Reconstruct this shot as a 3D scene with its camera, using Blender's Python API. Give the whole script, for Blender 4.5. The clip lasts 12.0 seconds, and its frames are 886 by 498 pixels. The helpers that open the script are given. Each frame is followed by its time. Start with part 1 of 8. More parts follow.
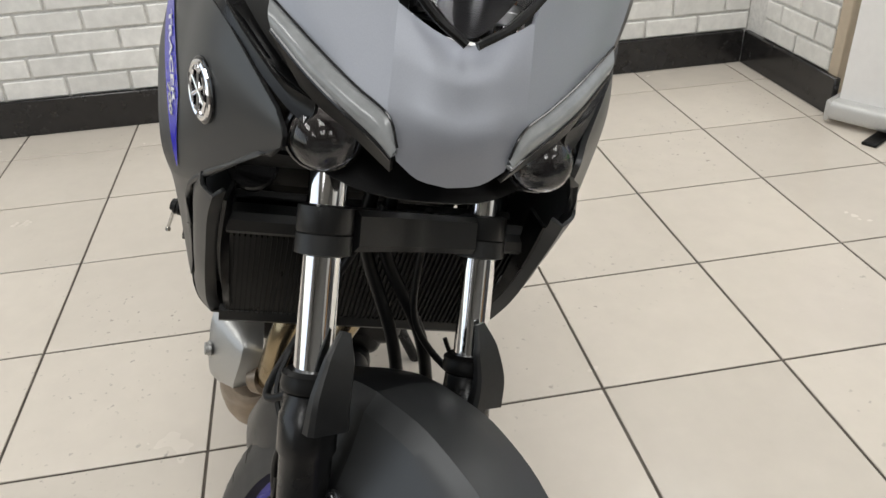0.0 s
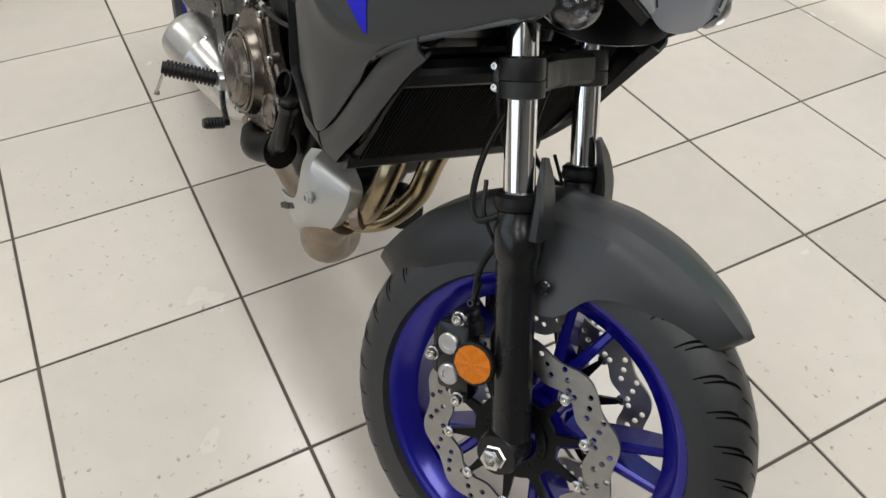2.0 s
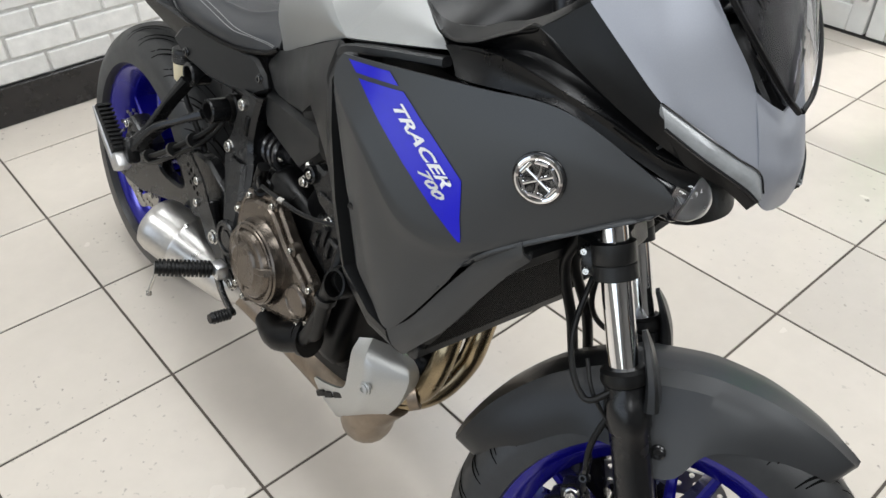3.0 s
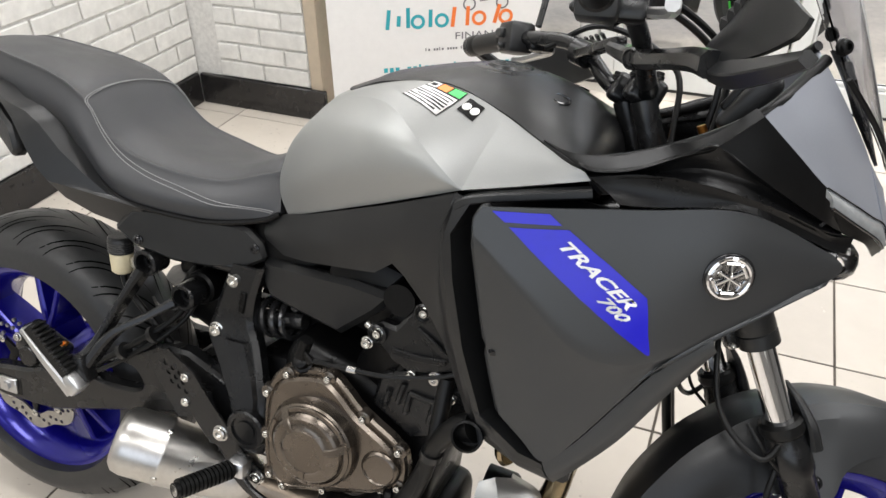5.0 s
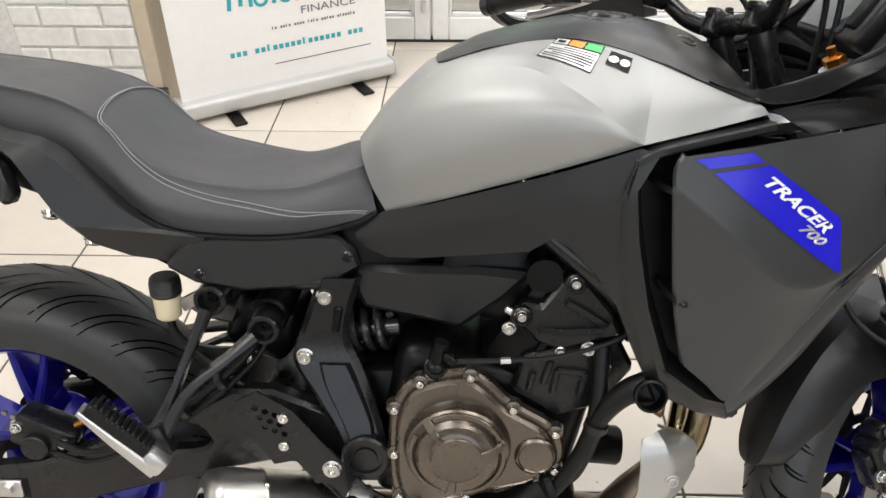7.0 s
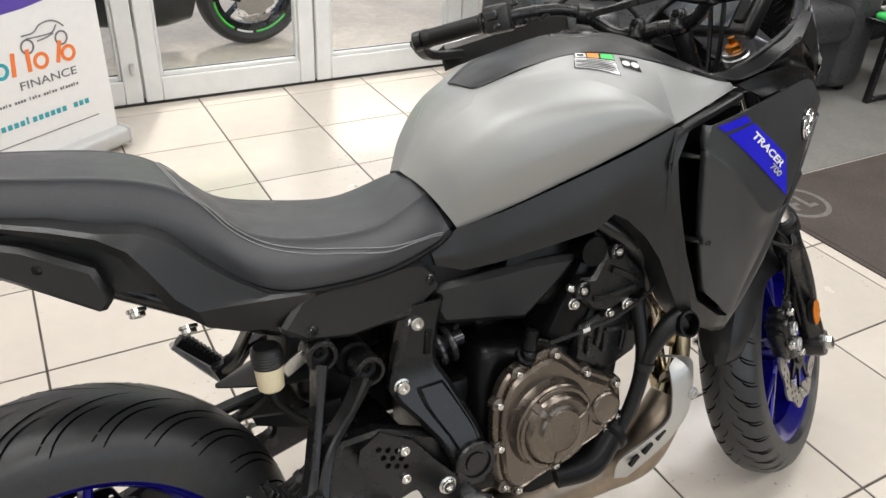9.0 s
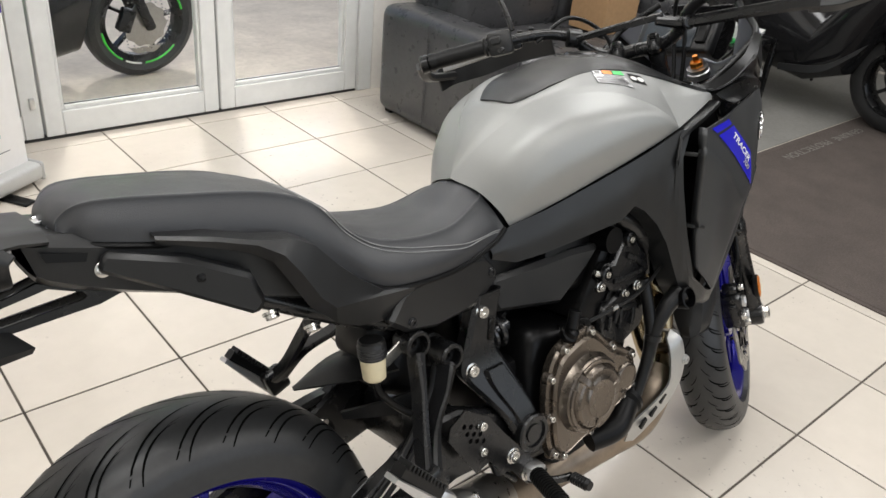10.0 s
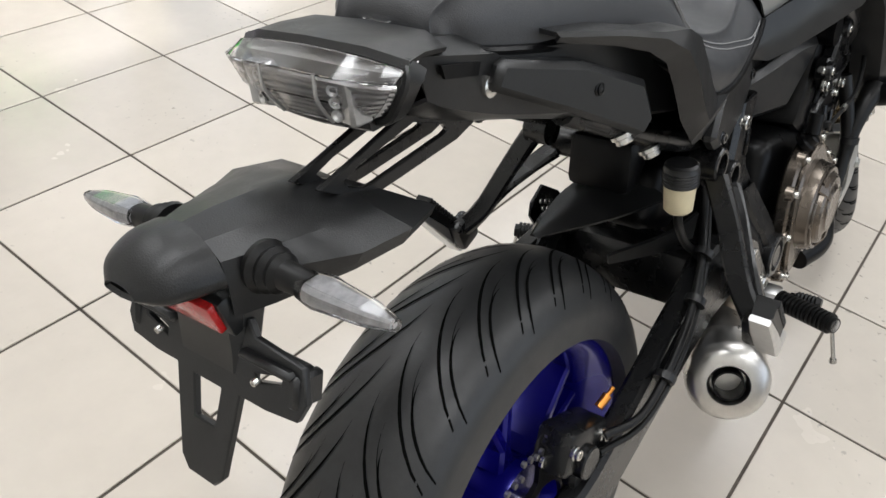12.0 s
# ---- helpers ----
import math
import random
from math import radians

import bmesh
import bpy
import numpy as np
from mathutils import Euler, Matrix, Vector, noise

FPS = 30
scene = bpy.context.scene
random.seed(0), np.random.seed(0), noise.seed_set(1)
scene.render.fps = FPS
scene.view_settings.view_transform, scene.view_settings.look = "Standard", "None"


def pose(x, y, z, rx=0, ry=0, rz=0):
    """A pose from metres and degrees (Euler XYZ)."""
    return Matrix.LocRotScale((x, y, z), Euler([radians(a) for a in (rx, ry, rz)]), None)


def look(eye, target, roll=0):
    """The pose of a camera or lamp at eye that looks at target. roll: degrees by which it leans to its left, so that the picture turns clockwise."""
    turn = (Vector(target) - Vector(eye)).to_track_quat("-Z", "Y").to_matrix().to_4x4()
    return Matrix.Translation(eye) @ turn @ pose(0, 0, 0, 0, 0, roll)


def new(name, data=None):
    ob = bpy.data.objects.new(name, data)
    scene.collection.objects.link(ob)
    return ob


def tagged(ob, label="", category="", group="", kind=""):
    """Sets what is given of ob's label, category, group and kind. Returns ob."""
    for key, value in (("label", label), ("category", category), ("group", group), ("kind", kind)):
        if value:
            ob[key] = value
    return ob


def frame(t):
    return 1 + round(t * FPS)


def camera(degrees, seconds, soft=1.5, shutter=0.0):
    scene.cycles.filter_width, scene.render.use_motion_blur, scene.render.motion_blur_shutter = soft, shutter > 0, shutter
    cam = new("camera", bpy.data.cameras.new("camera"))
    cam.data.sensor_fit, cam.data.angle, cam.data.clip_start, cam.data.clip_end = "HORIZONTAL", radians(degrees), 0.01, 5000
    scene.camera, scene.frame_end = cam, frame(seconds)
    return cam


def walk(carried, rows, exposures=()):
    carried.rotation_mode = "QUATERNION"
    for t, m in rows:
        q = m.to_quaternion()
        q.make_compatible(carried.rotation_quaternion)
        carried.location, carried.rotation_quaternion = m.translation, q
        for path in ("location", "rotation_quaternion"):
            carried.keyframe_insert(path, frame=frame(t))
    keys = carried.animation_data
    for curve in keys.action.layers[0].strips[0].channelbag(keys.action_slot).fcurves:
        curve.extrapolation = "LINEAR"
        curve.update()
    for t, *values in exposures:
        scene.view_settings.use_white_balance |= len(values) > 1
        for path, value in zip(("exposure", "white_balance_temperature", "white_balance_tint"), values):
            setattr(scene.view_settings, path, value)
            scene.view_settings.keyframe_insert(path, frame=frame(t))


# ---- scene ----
cam = camera(58.9, 12.0)
METRES, EYE, TILT, LEAN, TURN = 8.0, 1.5, 0.0, 0.0, 0.0
PATH = [
    (0, (1.569, 0.305, 1.101), (-0.122, 0.56, 0.065), -3.0),
    (0.5, (1.634, 0.183, 1.157), (0.043, 0.622, 0.028), -1.7),
    (1, (1.702, 0.025, 1.193), (0.22, 0.577, -0.031), 0.2),
    (1.5, (1.686, -0.074, 1.196), (0.339, 0.541, -0.148), 2.1),
    (2, (1.558, -0.151, 1.227), (0.307, 0.527, -0.178), 1.0),
    (2.5, (1.431, -0.219, 1.282), (0.207, 0.591, -0.077), -0.2),
    (3, (1.331, -0.322, 1.329), (0.143, 0.692, 0.08), -0.8),
    (3.5, (1.241, -0.424, 1.363), (0.14, 0.768, 0.194), -0.9),
    (5.3, (0.793, -0.633, 1.401), (0.22, 0.936, 0.301), -0.2),
    (5.5, (0.758, -0.656, 1.396), (0.222, 0.93, 0.302), 0.4),
    (6, (0.613, -0.66, 1.377), (0.187, 0.949, 0.268), 0.7),
    (6.5, (0.45, -0.622, 1.363), (0.19, 1.004, 0.228), 0.1),
    (7, (0.34, -0.634, 1.37), (0.283, 0.985, 0.196), -0.4),
    (7.2, (0.263, -0.673, 1.368), (0.318, 0.959, 0.214), 0.2),
    (8.8, (-0.232, -0.599, 1.362), (0.497, 0.915, 0.278), 2.5),
    (9, (-0.303, -0.595, 1.373), (0.553, 0.87, 0.314), 3.4),
    (9.5, (-0.517, -0.599, 1.402), (0.6, 0.749, 0.434), 4.8),
    (10, (-0.671, -0.521, 1.381), (0.527, 0.752, 0.409), 6.0),
    (10.5, (-0.771, -0.356, 1.332), (0.427, 0.823, 0.248), 5.9),
    (11, (-0.868, -0.226, 1.284), (0.418, 0.782, 0.132), 7.0),
    (11.5, (-0.93, -0.143, 1.241), (0.387, 0.756, 0.034), 8.5),
    (12, (-0.932, 0.013, 1.174), (0.373, 0.854, -0.087), 8.2),
]
walk(cam, [(t, look(eye, target, roll)) for t, eye, target, roll in PATH], [(0.0, -0.21, 6450, 10), (1.5, -0.22, 6400, 10), (2.5, -0.12, 6200, 10), (3.0, 0.0, 6150, 10), (3.5, 0.06, 6180, 11), (5.5, 0.20, 6450, 12), (7.2, 0.26, 6500, 12), (8.8, 0.12, 6450, 12), (9.5, 0.06, 6450, 12), (11.0, -0.08, 6400, 10), (12.0, -0.05, 6230, 11)])

# ---- world and lights ----
world = bpy.data.worlds.new("showroom_sky")
scene.world = world
world.use_nodes = True
wn = world.node_tree
sky = wn.nodes.new("ShaderNodeTexSky")
sky.sky_type = "NISHITA"
sky.sun_disc = False
sky.sun_elevation = radians(38)
sky.sun_rotation = radians(20)
wn.links.new(sky.outputs[0], wn.nodes["Background"].inputs[0])
wn.nodes["Background"].inputs[1].default_value = 0.12
sun = new("sun", bpy.data.lights.new("sun", "SUN"))
sun.data.energy, sun.data.angle, sun.data.color = 1.5, radians(3), (1.0, 0.95, 0.88)
sun.matrix_world = look((2.0, 8.0, 9.0), (0.4, 4.0, 0.0))
scene.view_settings.exposure = 0.0


def ceiling_lamp(x, y, w, d, watts):
    lamp = new("ceiling_panel_light", bpy.data.lights.new("ceiling_panel_light", "AREA"))
    lamp.data.shape, lamp.data.size, lamp.data.size_y = "RECTANGLE", w, d
    lamp.data.energy, lamp.data.color = watts, (1.0, 0.997, 0.97)
    lamp.matrix_world = look((x, y, 2.66), (x, y + 0.0001, 0))
    return lamp


for lx in (-0.7, 1.3, 3.3):
    for ly in (-1.4, 0.4, 2.0):
        ceiling_lamp(lx, ly, 1.2, 0.6, 21.0)
# added fill light for the bike's right side, at an assumed opening in the south wall
side_fill = new("side_fill_light", bpy.data.lights.new("side_fill_light", "AREA"))
side_fill.data.shape, side_fill.data.size, side_fill.data.size_y = "RECTANGLE", 4.0, 1.5
side_fill.data.energy, side_fill.data.color = 20.0, (1.0, 0.99, 0.97)
side_fill.matrix_world = look((1.0, -2.66, 1.45), (1.0, 0.0, 1.1))

# ---- materials ----


def material(name, color, rough=0.5, metal=0.0, spec=0.5, grain=0.0, grain_scale=200.0, bump=0.0, bump_scale=300.0,
             stain=0.0, stain_scale=6.0, coat=0.0, rough_var=0.0, island=0.0, obj=0.0, placed=False, dirt=0.0):
    m = bpy.data.materials.new(name)
    m.use_nodes = True
    nt = m.node_tree
    n, l = nt.nodes, nt.links
    b = n["Principled BSDF"]
    b.inputs["Base Color"].default_value = (*color, 1)
    b.inputs["Roughness"].default_value = rough
    b.inputs["Metallic"].default_value = metal
    b.inputs["Specular IOR Level"].default_value = spec
    b.inputs["Coat Weight"].default_value = coat
    b.inputs["Coat Roughness"].default_value = 0.08
    tc = n.new("ShaderNodeTexCoord")
    at = n.new("ShaderNodeNewGeometry").outputs["Position"] if placed else tc.outputs["Object"]

    def noise_tex(scale, detail=4.0, rough_=0.6):
        t = n.new("ShaderNodeTexNoise")
        t.inputs["Scale"].default_value, t.inputs["Detail"].default_value, t.inputs["Roughness"].default_value = scale, detail, rough_
        l.new(at, t.inputs["Vector"])
        return t

    socket = None

    def scale_by(src, lo, hi, sock):
        r = n.new("ShaderNodeMapRange")
        r.inputs["From Min"].default_value, r.inputs["From Max"].default_value = 0.3, 0.7
        r.inputs["To Min"].default_value, r.inputs["To Max"].default_value = lo, hi
        l.new(src, r.inputs["Value"])
        v = n.new("ShaderNodeVectorMath")
        v.operation = "SCALE"
        if sock is None:
            v.inputs[0].default_value = color
        else:
            l.new(sock, v.inputs[0])
        l.new(r.outputs["Result"], v.inputs["Scale"])
        return v.outputs["Vector"]

    if grain:
        socket = scale_by(noise_tex(grain_scale).outputs["Fac"], 1 - grain, 1 + grain, socket)
    if stain:
        socket = scale_by(noise_tex(stain_scale, 6).outputs["Fac"], 1 - stain, 1 + stain * 0.6, socket)
    if island:
        g = n.new("ShaderNodeNewGeometry")
        socket = scale_by(g.outputs["Random Per Island"], 1 - island, 1 + island, socket)
    if obj:
        g = n.new("ShaderNodeObjectInfo")
        socket = scale_by(g.outputs["Random"], 1 - obj, 1 + obj, socket)
    if dirt:
        # small dark scuffs, gathered in loose patches
        a, c = noise_tex(55, 2, 0.5), noise_tex(1.7, 3, 0.5)
        mul = n.new("ShaderNodeMath")
        mul.operation = "MULTIPLY"
        for src, lo, hi, k in ((a, 0.66, 0.74, 0), (c, 0.48, 0.62, 1)):
            r = n.new("ShaderNodeMapRange")
            r.inputs["From Min"].default_value, r.inputs["From Max"].default_value = lo, hi
            l.new(src.outputs["Fac"], r.inputs["Value"])
            l.new(r.outputs["Result"], mul.inputs[k])
        r = n.new("ShaderNodeMapRange")
        r.inputs["To Min"].default_value, r.inputs["To Max"].default_value = 1.0, 1.0 - dirt
        l.new(mul.outputs[0], r.inputs["Value"])
        v = n.new("ShaderNodeVectorMath")
        v.operation = "SCALE"
        l.new(socket, v.inputs[0])
        l.new(r.outputs["Result"], v.inputs["Scale"])
        socket = v.outputs["Vector"]
    if socket:
        l.new(socket, b.inputs["Base Color"])
    if rough_var:
        r = n.new("ShaderNodeMapRange")
        r.inputs["From Min"].default_value, r.inputs["From Max"].default_value = 0.3, 0.7
        r.inputs["To Min"].default_value, r.inputs["To Max"].default_value = max(0.02, rough - rough_var), rough + rough_var
        l.new(noise_tex(stain_scale * 3).outputs["Fac"], r.inputs["Value"])
        l.new(r.outputs["Result"], b.inputs["Roughness"])
    if bump:
        bp = n.new("ShaderNodeBump")
        bp.inputs["Strength"].default_value, bp.inputs["Distance"].default_value = bump, 0.001
        l.new(noise_tex(bump_scale, 3).outputs["Fac"], bp.inputs["Height"])
        l.new(bp.outputs["Normal"], b.inputs["Normal"])
    return m


def glass(name, color, rough=0.02, ior=1.45):
    m = material(name, color, rough)
    b = m.node_tree.nodes["Principled BSDF"]
    b.inputs["Transmission Weight"].default_value = 1.0
    b.inputs["IOR"].default_value = ior
    return m


M = {
    "tile": material("glazed_floor_tile", (0.61, 0.555, 0.485), 0.22, grain=0.025, grain_scale=14, stain=0.05, stain_scale=1.3, rough_var=0.06, obj=0.045, bump=0.05, bump_scale=12, placed=True, dirt=0.5),
    "grout": material("dirty_grout", (0.10, 0.085, 0.07), 0.9, grain=0.4, grain_scale=12),
    "brick": material("white_brick_slip", (0.74, 0.73, 0.70), 0.75, grain=0.08, grain_scale=25, stain=0.07, stain_scale=9, bump=0.6, bump_scale=60, obj=0.05, placed=True),
    "mortar": material("grey_mortar", (0.66, 0.65, 0.625), 0.9, grain=0.12, grain_scale=60, bump=0.5, bump_scale=150),
    "plaster": material("white_painted_plaster", (0.78, 0.76, 0.72), 0.8, grain=0.03, grain_scale=40, bump=0.2, bump_scale=90),
    "ceiling": material("pale_ceiling_board", (0.52, 0.51, 0.49), 0.85, grain=0.05, grain_scale=40, bump=0.2, bump_scale=90),
    # grey picked to weaken light bounced off the assumed walls
    "dim_wall": material("assumed_wall_grey", (0.20, 0.195, 0.185), 0.8, grain=0.04, grain_scale=40, bump=0.2, bump_scale=90),
    "skirting": material("black_gloss_skirting", (0.016, 0.015, 0.015), 0.22, grain=0.2, grain_scale=20, rough_var=0.08),
    "beige": material("beige_painted_trim", (0.50, 0.42, 0.32), 0.6, grain=0.05, grain_scale=30),
    "upvc": material("white_door_frame", (0.74, 0.75, 0.74), 0.35, grain=0.04, grain_scale=14, stain=0.04),
    "gasket": material("black_rubber_gasket", (0.02, 0.02, 0.02), 0.6, grain=0.1),
    "pane": glass("door_glass", (0.97, 0.99, 0.98), 0.0, 1.1),
    "paving": material("pale_outdoor_paving", (0.50, 0.44, 0.37), 0.8, grain=0.1, grain_scale=30, stain=0.2, stain_scale=3, obj=0.08, placed=True),
    "banner": material("white_banner_vinyl", (0.80, 0.79, 0.78), 0.45, grain=0.02, grain_scale=30),
    "alu": material("satin_aluminium", (0.62, 0.62, 0.62), 0.35, 1.0, grain=0.06, grain_scale=80, rough_var=0.06),
    "alu_w": material("silver_painted_base", (0.55, 0.55, 0.54), 0.45, 0.3, grain=0.05),
    "teal": material("teal_print", (0.03, 0.36, 0.42), 0.45, grain=0.03),
    "orange_p": material("orange_print", (0.85, 0.20, 0.04), 0.45, grain=0.03),
    "purple_p": material("purple_print", (0.10, 0.06, 0.36), 0.45, grain=0.03),
    "grey_p": material("grey_print", (0.16, 0.16, 0.17), 0.45, grain=0.03),
    "leather": material("black_leather", (0.048, 0.048, 0.050), 0.33, grain=0.2, grain_scale=60, bump=0.5, bump_scale=120, rough_var=0.1),
    "mat": material("dark_brown_mat", (0.075, 0.060, 0.052), 0.95, grain=0.25, grain_scale=150, stain=0.2, stain_scale=5, bump=0.8, bump_scale=400),
    "mat_edge": material("mat_border_grey", (0.16, 0.15, 0.135), 0.95, grain=0.3, grain_scale=150, bump=0.6, bump_scale=400),
    "grey_floor": material("grey_rubber_floor", (0.20, 0.195, 0.18), 0.6, grain=0.1, grain_scale=60, stain=0.1),
    # motorcycle
    "tank": material("matte_grey_tank_paint", (0.31, 0.314, 0.306), 0.46, 0.55, grain=0.03, grain_scale=900, stain=0.02, bump=0.04, bump_scale=900),
    "beak": material("matte_silver_grey_paint", (0.315, 0.33, 0.37), 0.42, 0.45, grain=0.03, grain_scale=900, bump=0.04, bump_scale=900),
    "cowl": material("matte_dark_grey_paint", (0.059, 0.061, 0.063), 0.38, 0.55, spec=0.4, grain=0.04, grain_scale=900, stain=0.03, bump=0.05, bump_scale=900),
    "plastic": material("black_textured_plastic", (0.0095, 0.0098, 0.0102), 0.36, spec=0.46, grain=0.12, grain_scale=300, stain=0.1, bump=0.25, bump_scale=700, rough_var=0.06),
    # copy of the black plastic, darkened to put the cockpit's shade into its colour
    "cockpit": material("cockpit_plastic_shaded", (0.0035, 0.0036, 0.0039), 0.30, spec=0.26, grain=0.12, grain_scale=300, bump=0.15, bump_scale=700, rough_var=0.05),
    "gloss": material("gloss_black_plastic", (0.012, 0.012, 0.013), 0.12, grain=0.1, rough_var=0.04),
    "satin": material("satin_black_metal", (0.0065, 0.0066, 0.007), 0.27, 0.0, spec=0.45, grain=0.12, grain_scale=200, rough_var=0.02, bump=0.08, bump_scale=700),
    # engine black, pushed down so cavities look shaded; also colours slots and gaps
    "dark": material("engine_black_and_shade", (0.0022, 0.0022, 0.0024), 0.36, spec=0.2, grain=0.3, grain_scale=60, rough_var=0.1, bump=0.2),
    "seat": material("black_seat_vinyl", (0.034, 0.035, 0.038), 0.44, spec=0.5, grain=0.06, grain_scale=500, stain=0.04, bump=0.35, bump_scale=800, rough_var=0.05),
    "stitch": material("pale_grey_thread", (0.22, 0.22, 0.22), 0.8, grain=0.1),
    "rubber": material("tyre_rubber", (0.023, 0.0235, 0.024), 0.42, spec=0.5, grain=0.10, grain_scale=90, stain=0.06, stain_scale=12, bump=0.15, bump_scale=500, rough_var=0.04),
    # dull black that paints the shade inside tyre grooves; nothing is carved
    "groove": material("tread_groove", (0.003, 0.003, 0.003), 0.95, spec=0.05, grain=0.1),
    "rubber_new": material("black_rubber", (0.0045, 0.0045, 0.0045), 0.40, spec=0.28, grain=0.15, grain_scale=150),
    "blue": material("metallic_blue_rim_paint", (0.007, 0.005, 0.235), 0.22, 0.45, coat=0.4, grain=0.05, grain_scale=600, stain=0.05),
    "decal": material("blue_decal_film", (0.012, 0.010, 0.50), 0.22, grain=0.03, grain_scale=100),
    "white_l": material("white_decal_letter", (0.75, 0.75, 0.77), 0.4, grain=0.02),
    "chrome": material("chrome", (0.86, 0.86, 0.87), 0.06, 1.0, grain=0.02, rough_var=0.03),
    "steel": material("brushed_disc_steel", (0.38, 0.37, 0.35), 0.34, 1.0, grain=0.08, grain_scale=60, rough_var=0.08),
    "spring": material("dark_grey_spring_steel", (0.06, 0.06, 0.062), 0.25, 0.7, grain=0.1, grain_scale=120, coat=0.3),
    "exhaust": material("brushed_stainless_silencer", (0.60, 0.585, 0.56), 0.34, 1.0, grain=0.05, grain_scale=120, rough_var=0.08),
    "header": material("heat_tinted_stainless_pipe", (0.34, 0.27, 0.17), 0.22, 1.0, grain=0.15, grain_scale=14, stain=0.2, stain_scale=9, rough_var=0.08),
    "collector": material("dull_heat_stained_steel", (0.30, 0.245, 0.19), 0.42, 1.0, grain=0.2, grain_scale=18, stain=0.3, stain_scale=10, rough_var=0.1),
    "guardm": material("silver_heat_guard", (0.50, 0.50, 0.485), 0.45, 0.85, grain=0.03, grain_scale=400),
    "bronze": material("bronze_grey_engine_cover", (0.155, 0.132, 0.110), 0.27, 0.92, grain=0.06, grain_scale=500, stain=0.08, rough_var=0.06),
    "bolt": material("zinc_bolt", (0.62, 0.61, 0.58), 0.25, 1.0, grain=0.1, grain_scale=200),
    "gold": material("gold_anodised_cap", (0.75, 0.30, 0.06), 0.28, 1.0, grain=0.05),
    "amber": material("amber_reflector", (0.56, 0.15, 0.0), 0.32, spec=0.3, coat=0.05, grain=0.15, grain_scale=400, bump=0.6, bump_scale=500),
    "red": material("red_reflector", (0.42, 0.015, 0.015), 0.18, coat=0.5, grain=0.2, grain_scale=300, bump=0.5, bump_scale=400),
    "clear": glass("clear_lens", (0.90, 0.90, 0.91), 0.07),
    "smoke": glass("smoked_screen", (0.78, 0.78, 0.80), 0.02, 1.25),
    "lens_clear": material("silver_indicator_bowl", (0.45, 0.45, 0.46), 0.40, 0.6, grain=0.2, grain_scale=150, bump=0.5, bump_scale=200),
    "lens_in": material("silver_reflector_bowl", (0.15, 0.15, 0.16), 0.18, 1.0, grain=0.2, grain_scale=150, bump=0.5, bump_scale=200),
    "fluid": material("brake_fluid_reservoir", (0.62, 0.54, 0.36), 0.35, grain=0.06, grain_scale=60),
    "lamp_lens": material("ribbed_lamp_lens", (0.40, 0.39, 0.38), 0.22, 0.4, grain=0.08, grain_scale=160, coat=0.3, bump=0.2, bump_scale=260),
    # pale base colour stands in for the bright room mirrored in the cover
    "drl": material("light_cover_painted_sheen", (0.25, 0.26, 0.265), 0.22, 0.0, grain=0.12, grain_scale=60, coat=0.5),
    "ball": glass("headlight_glass", (0.97, 0.97, 0.98), 0.0, 1.5),
    "screenlcd": material("display_glass", (0.05, 0.06, 0.07), 0.06, grain=0.1, coat=0.5),
    "radiator": material("black_radiator_fin", (0.003, 0.003, 0.003), 0.5, 0.0, spec=0.15, grain=0.1),
    "green": material("green_paint", (0.05, 0.60, 0.05), 0.3, grain=0.05, coat=0.4),
    "card": material("brown_cardboard", (0.36, 0.22, 0.11), 0.85, grain=0.08, grain_scale=40),
    "paper": material("white_paper", (0.75, 0.75, 0.72), 0.7, grain=0.04),
    "orange_l": material("orange_label_print", (0.85, 0.25, 0.03), 0.4, grain=0.03),
    "green_l": material("green_label_print", (0.05, 0.55, 0.12), 0.4, grain=0.03),
    "silverp": material("silver_label_film", (0.6, 0.6, 0.6), 0.3, 0.6, grain=0.05),
}

# ---- mesh helpers ----


def part(name, bm, mat, parent=None, label="", m=None, sharp=38, mirror=False):
    """One mesh object from a bmesh, with smooth faces and edges kept sharp past an angle."""
    if m is not None:
        bm.transform(m)
    if mirror:
        bm.transform(Matrix.Diagonal((1, -1, 1, 1)))
        bmesh.ops.reverse_faces(bm, faces=bm.faces)
    lim = radians(sharp)
    for f in bm.faces:
        f.smooth = True
    for e in bm.edges:
        if len(e.link_faces) == 2:
            e.smooth = e.calc_face_angle(0.0) < lim
    me = bpy.data.meshes.new(name)
    bm.to_mesh(me)
    bm.free()
    for mm in (mat if isinstance(mat, (list, tuple)) else [mat]):
        me.materials.append(M[mm])
    ob = new(name, me)
    if parent:
        ob.parent = parent
    if label:
        tagged(ob, label)
    return ob


def merge(*bms):
    out = bmesh.new()
    for b in bms:
        me = bpy.data.meshes.new("scratch")
        b.to_mesh(me)
        b.free()
        out.from_mesh(me)
        bpy.data.meshes.remove(me)
    return out


def box(x0, y0, z0, x1, y1, z1, bevel=0.0, seg=1):
    bm = bmesh.new()
    bmesh.ops.create_cube(bm, size=1.0, matrix=Matrix.Translation(((x0 + x1) / 2, (y0 + y1) / 2, (z0 + z1) / 2)) @ Matrix.Diagonal((abs(x1 - x0), abs(y1 - y0), abs(z1 - z0), 1)))
    if bevel:
        bmesh.ops.bevel(bm, geom=bm.edges[:], offset=bevel, segments=seg, affect="EDGES", profile=0.5)
    return bm


def obox(c, size, rot=(0, 0, 0), bevel=0.003, seg=2):
    bm = box(-size[0] / 2, -size[1] / 2, -size[2] / 2, size[0] / 2, size[1] / 2, size[2] / 2, bevel, seg)
    bm.transform(pose(*c, *rot))
    return bm


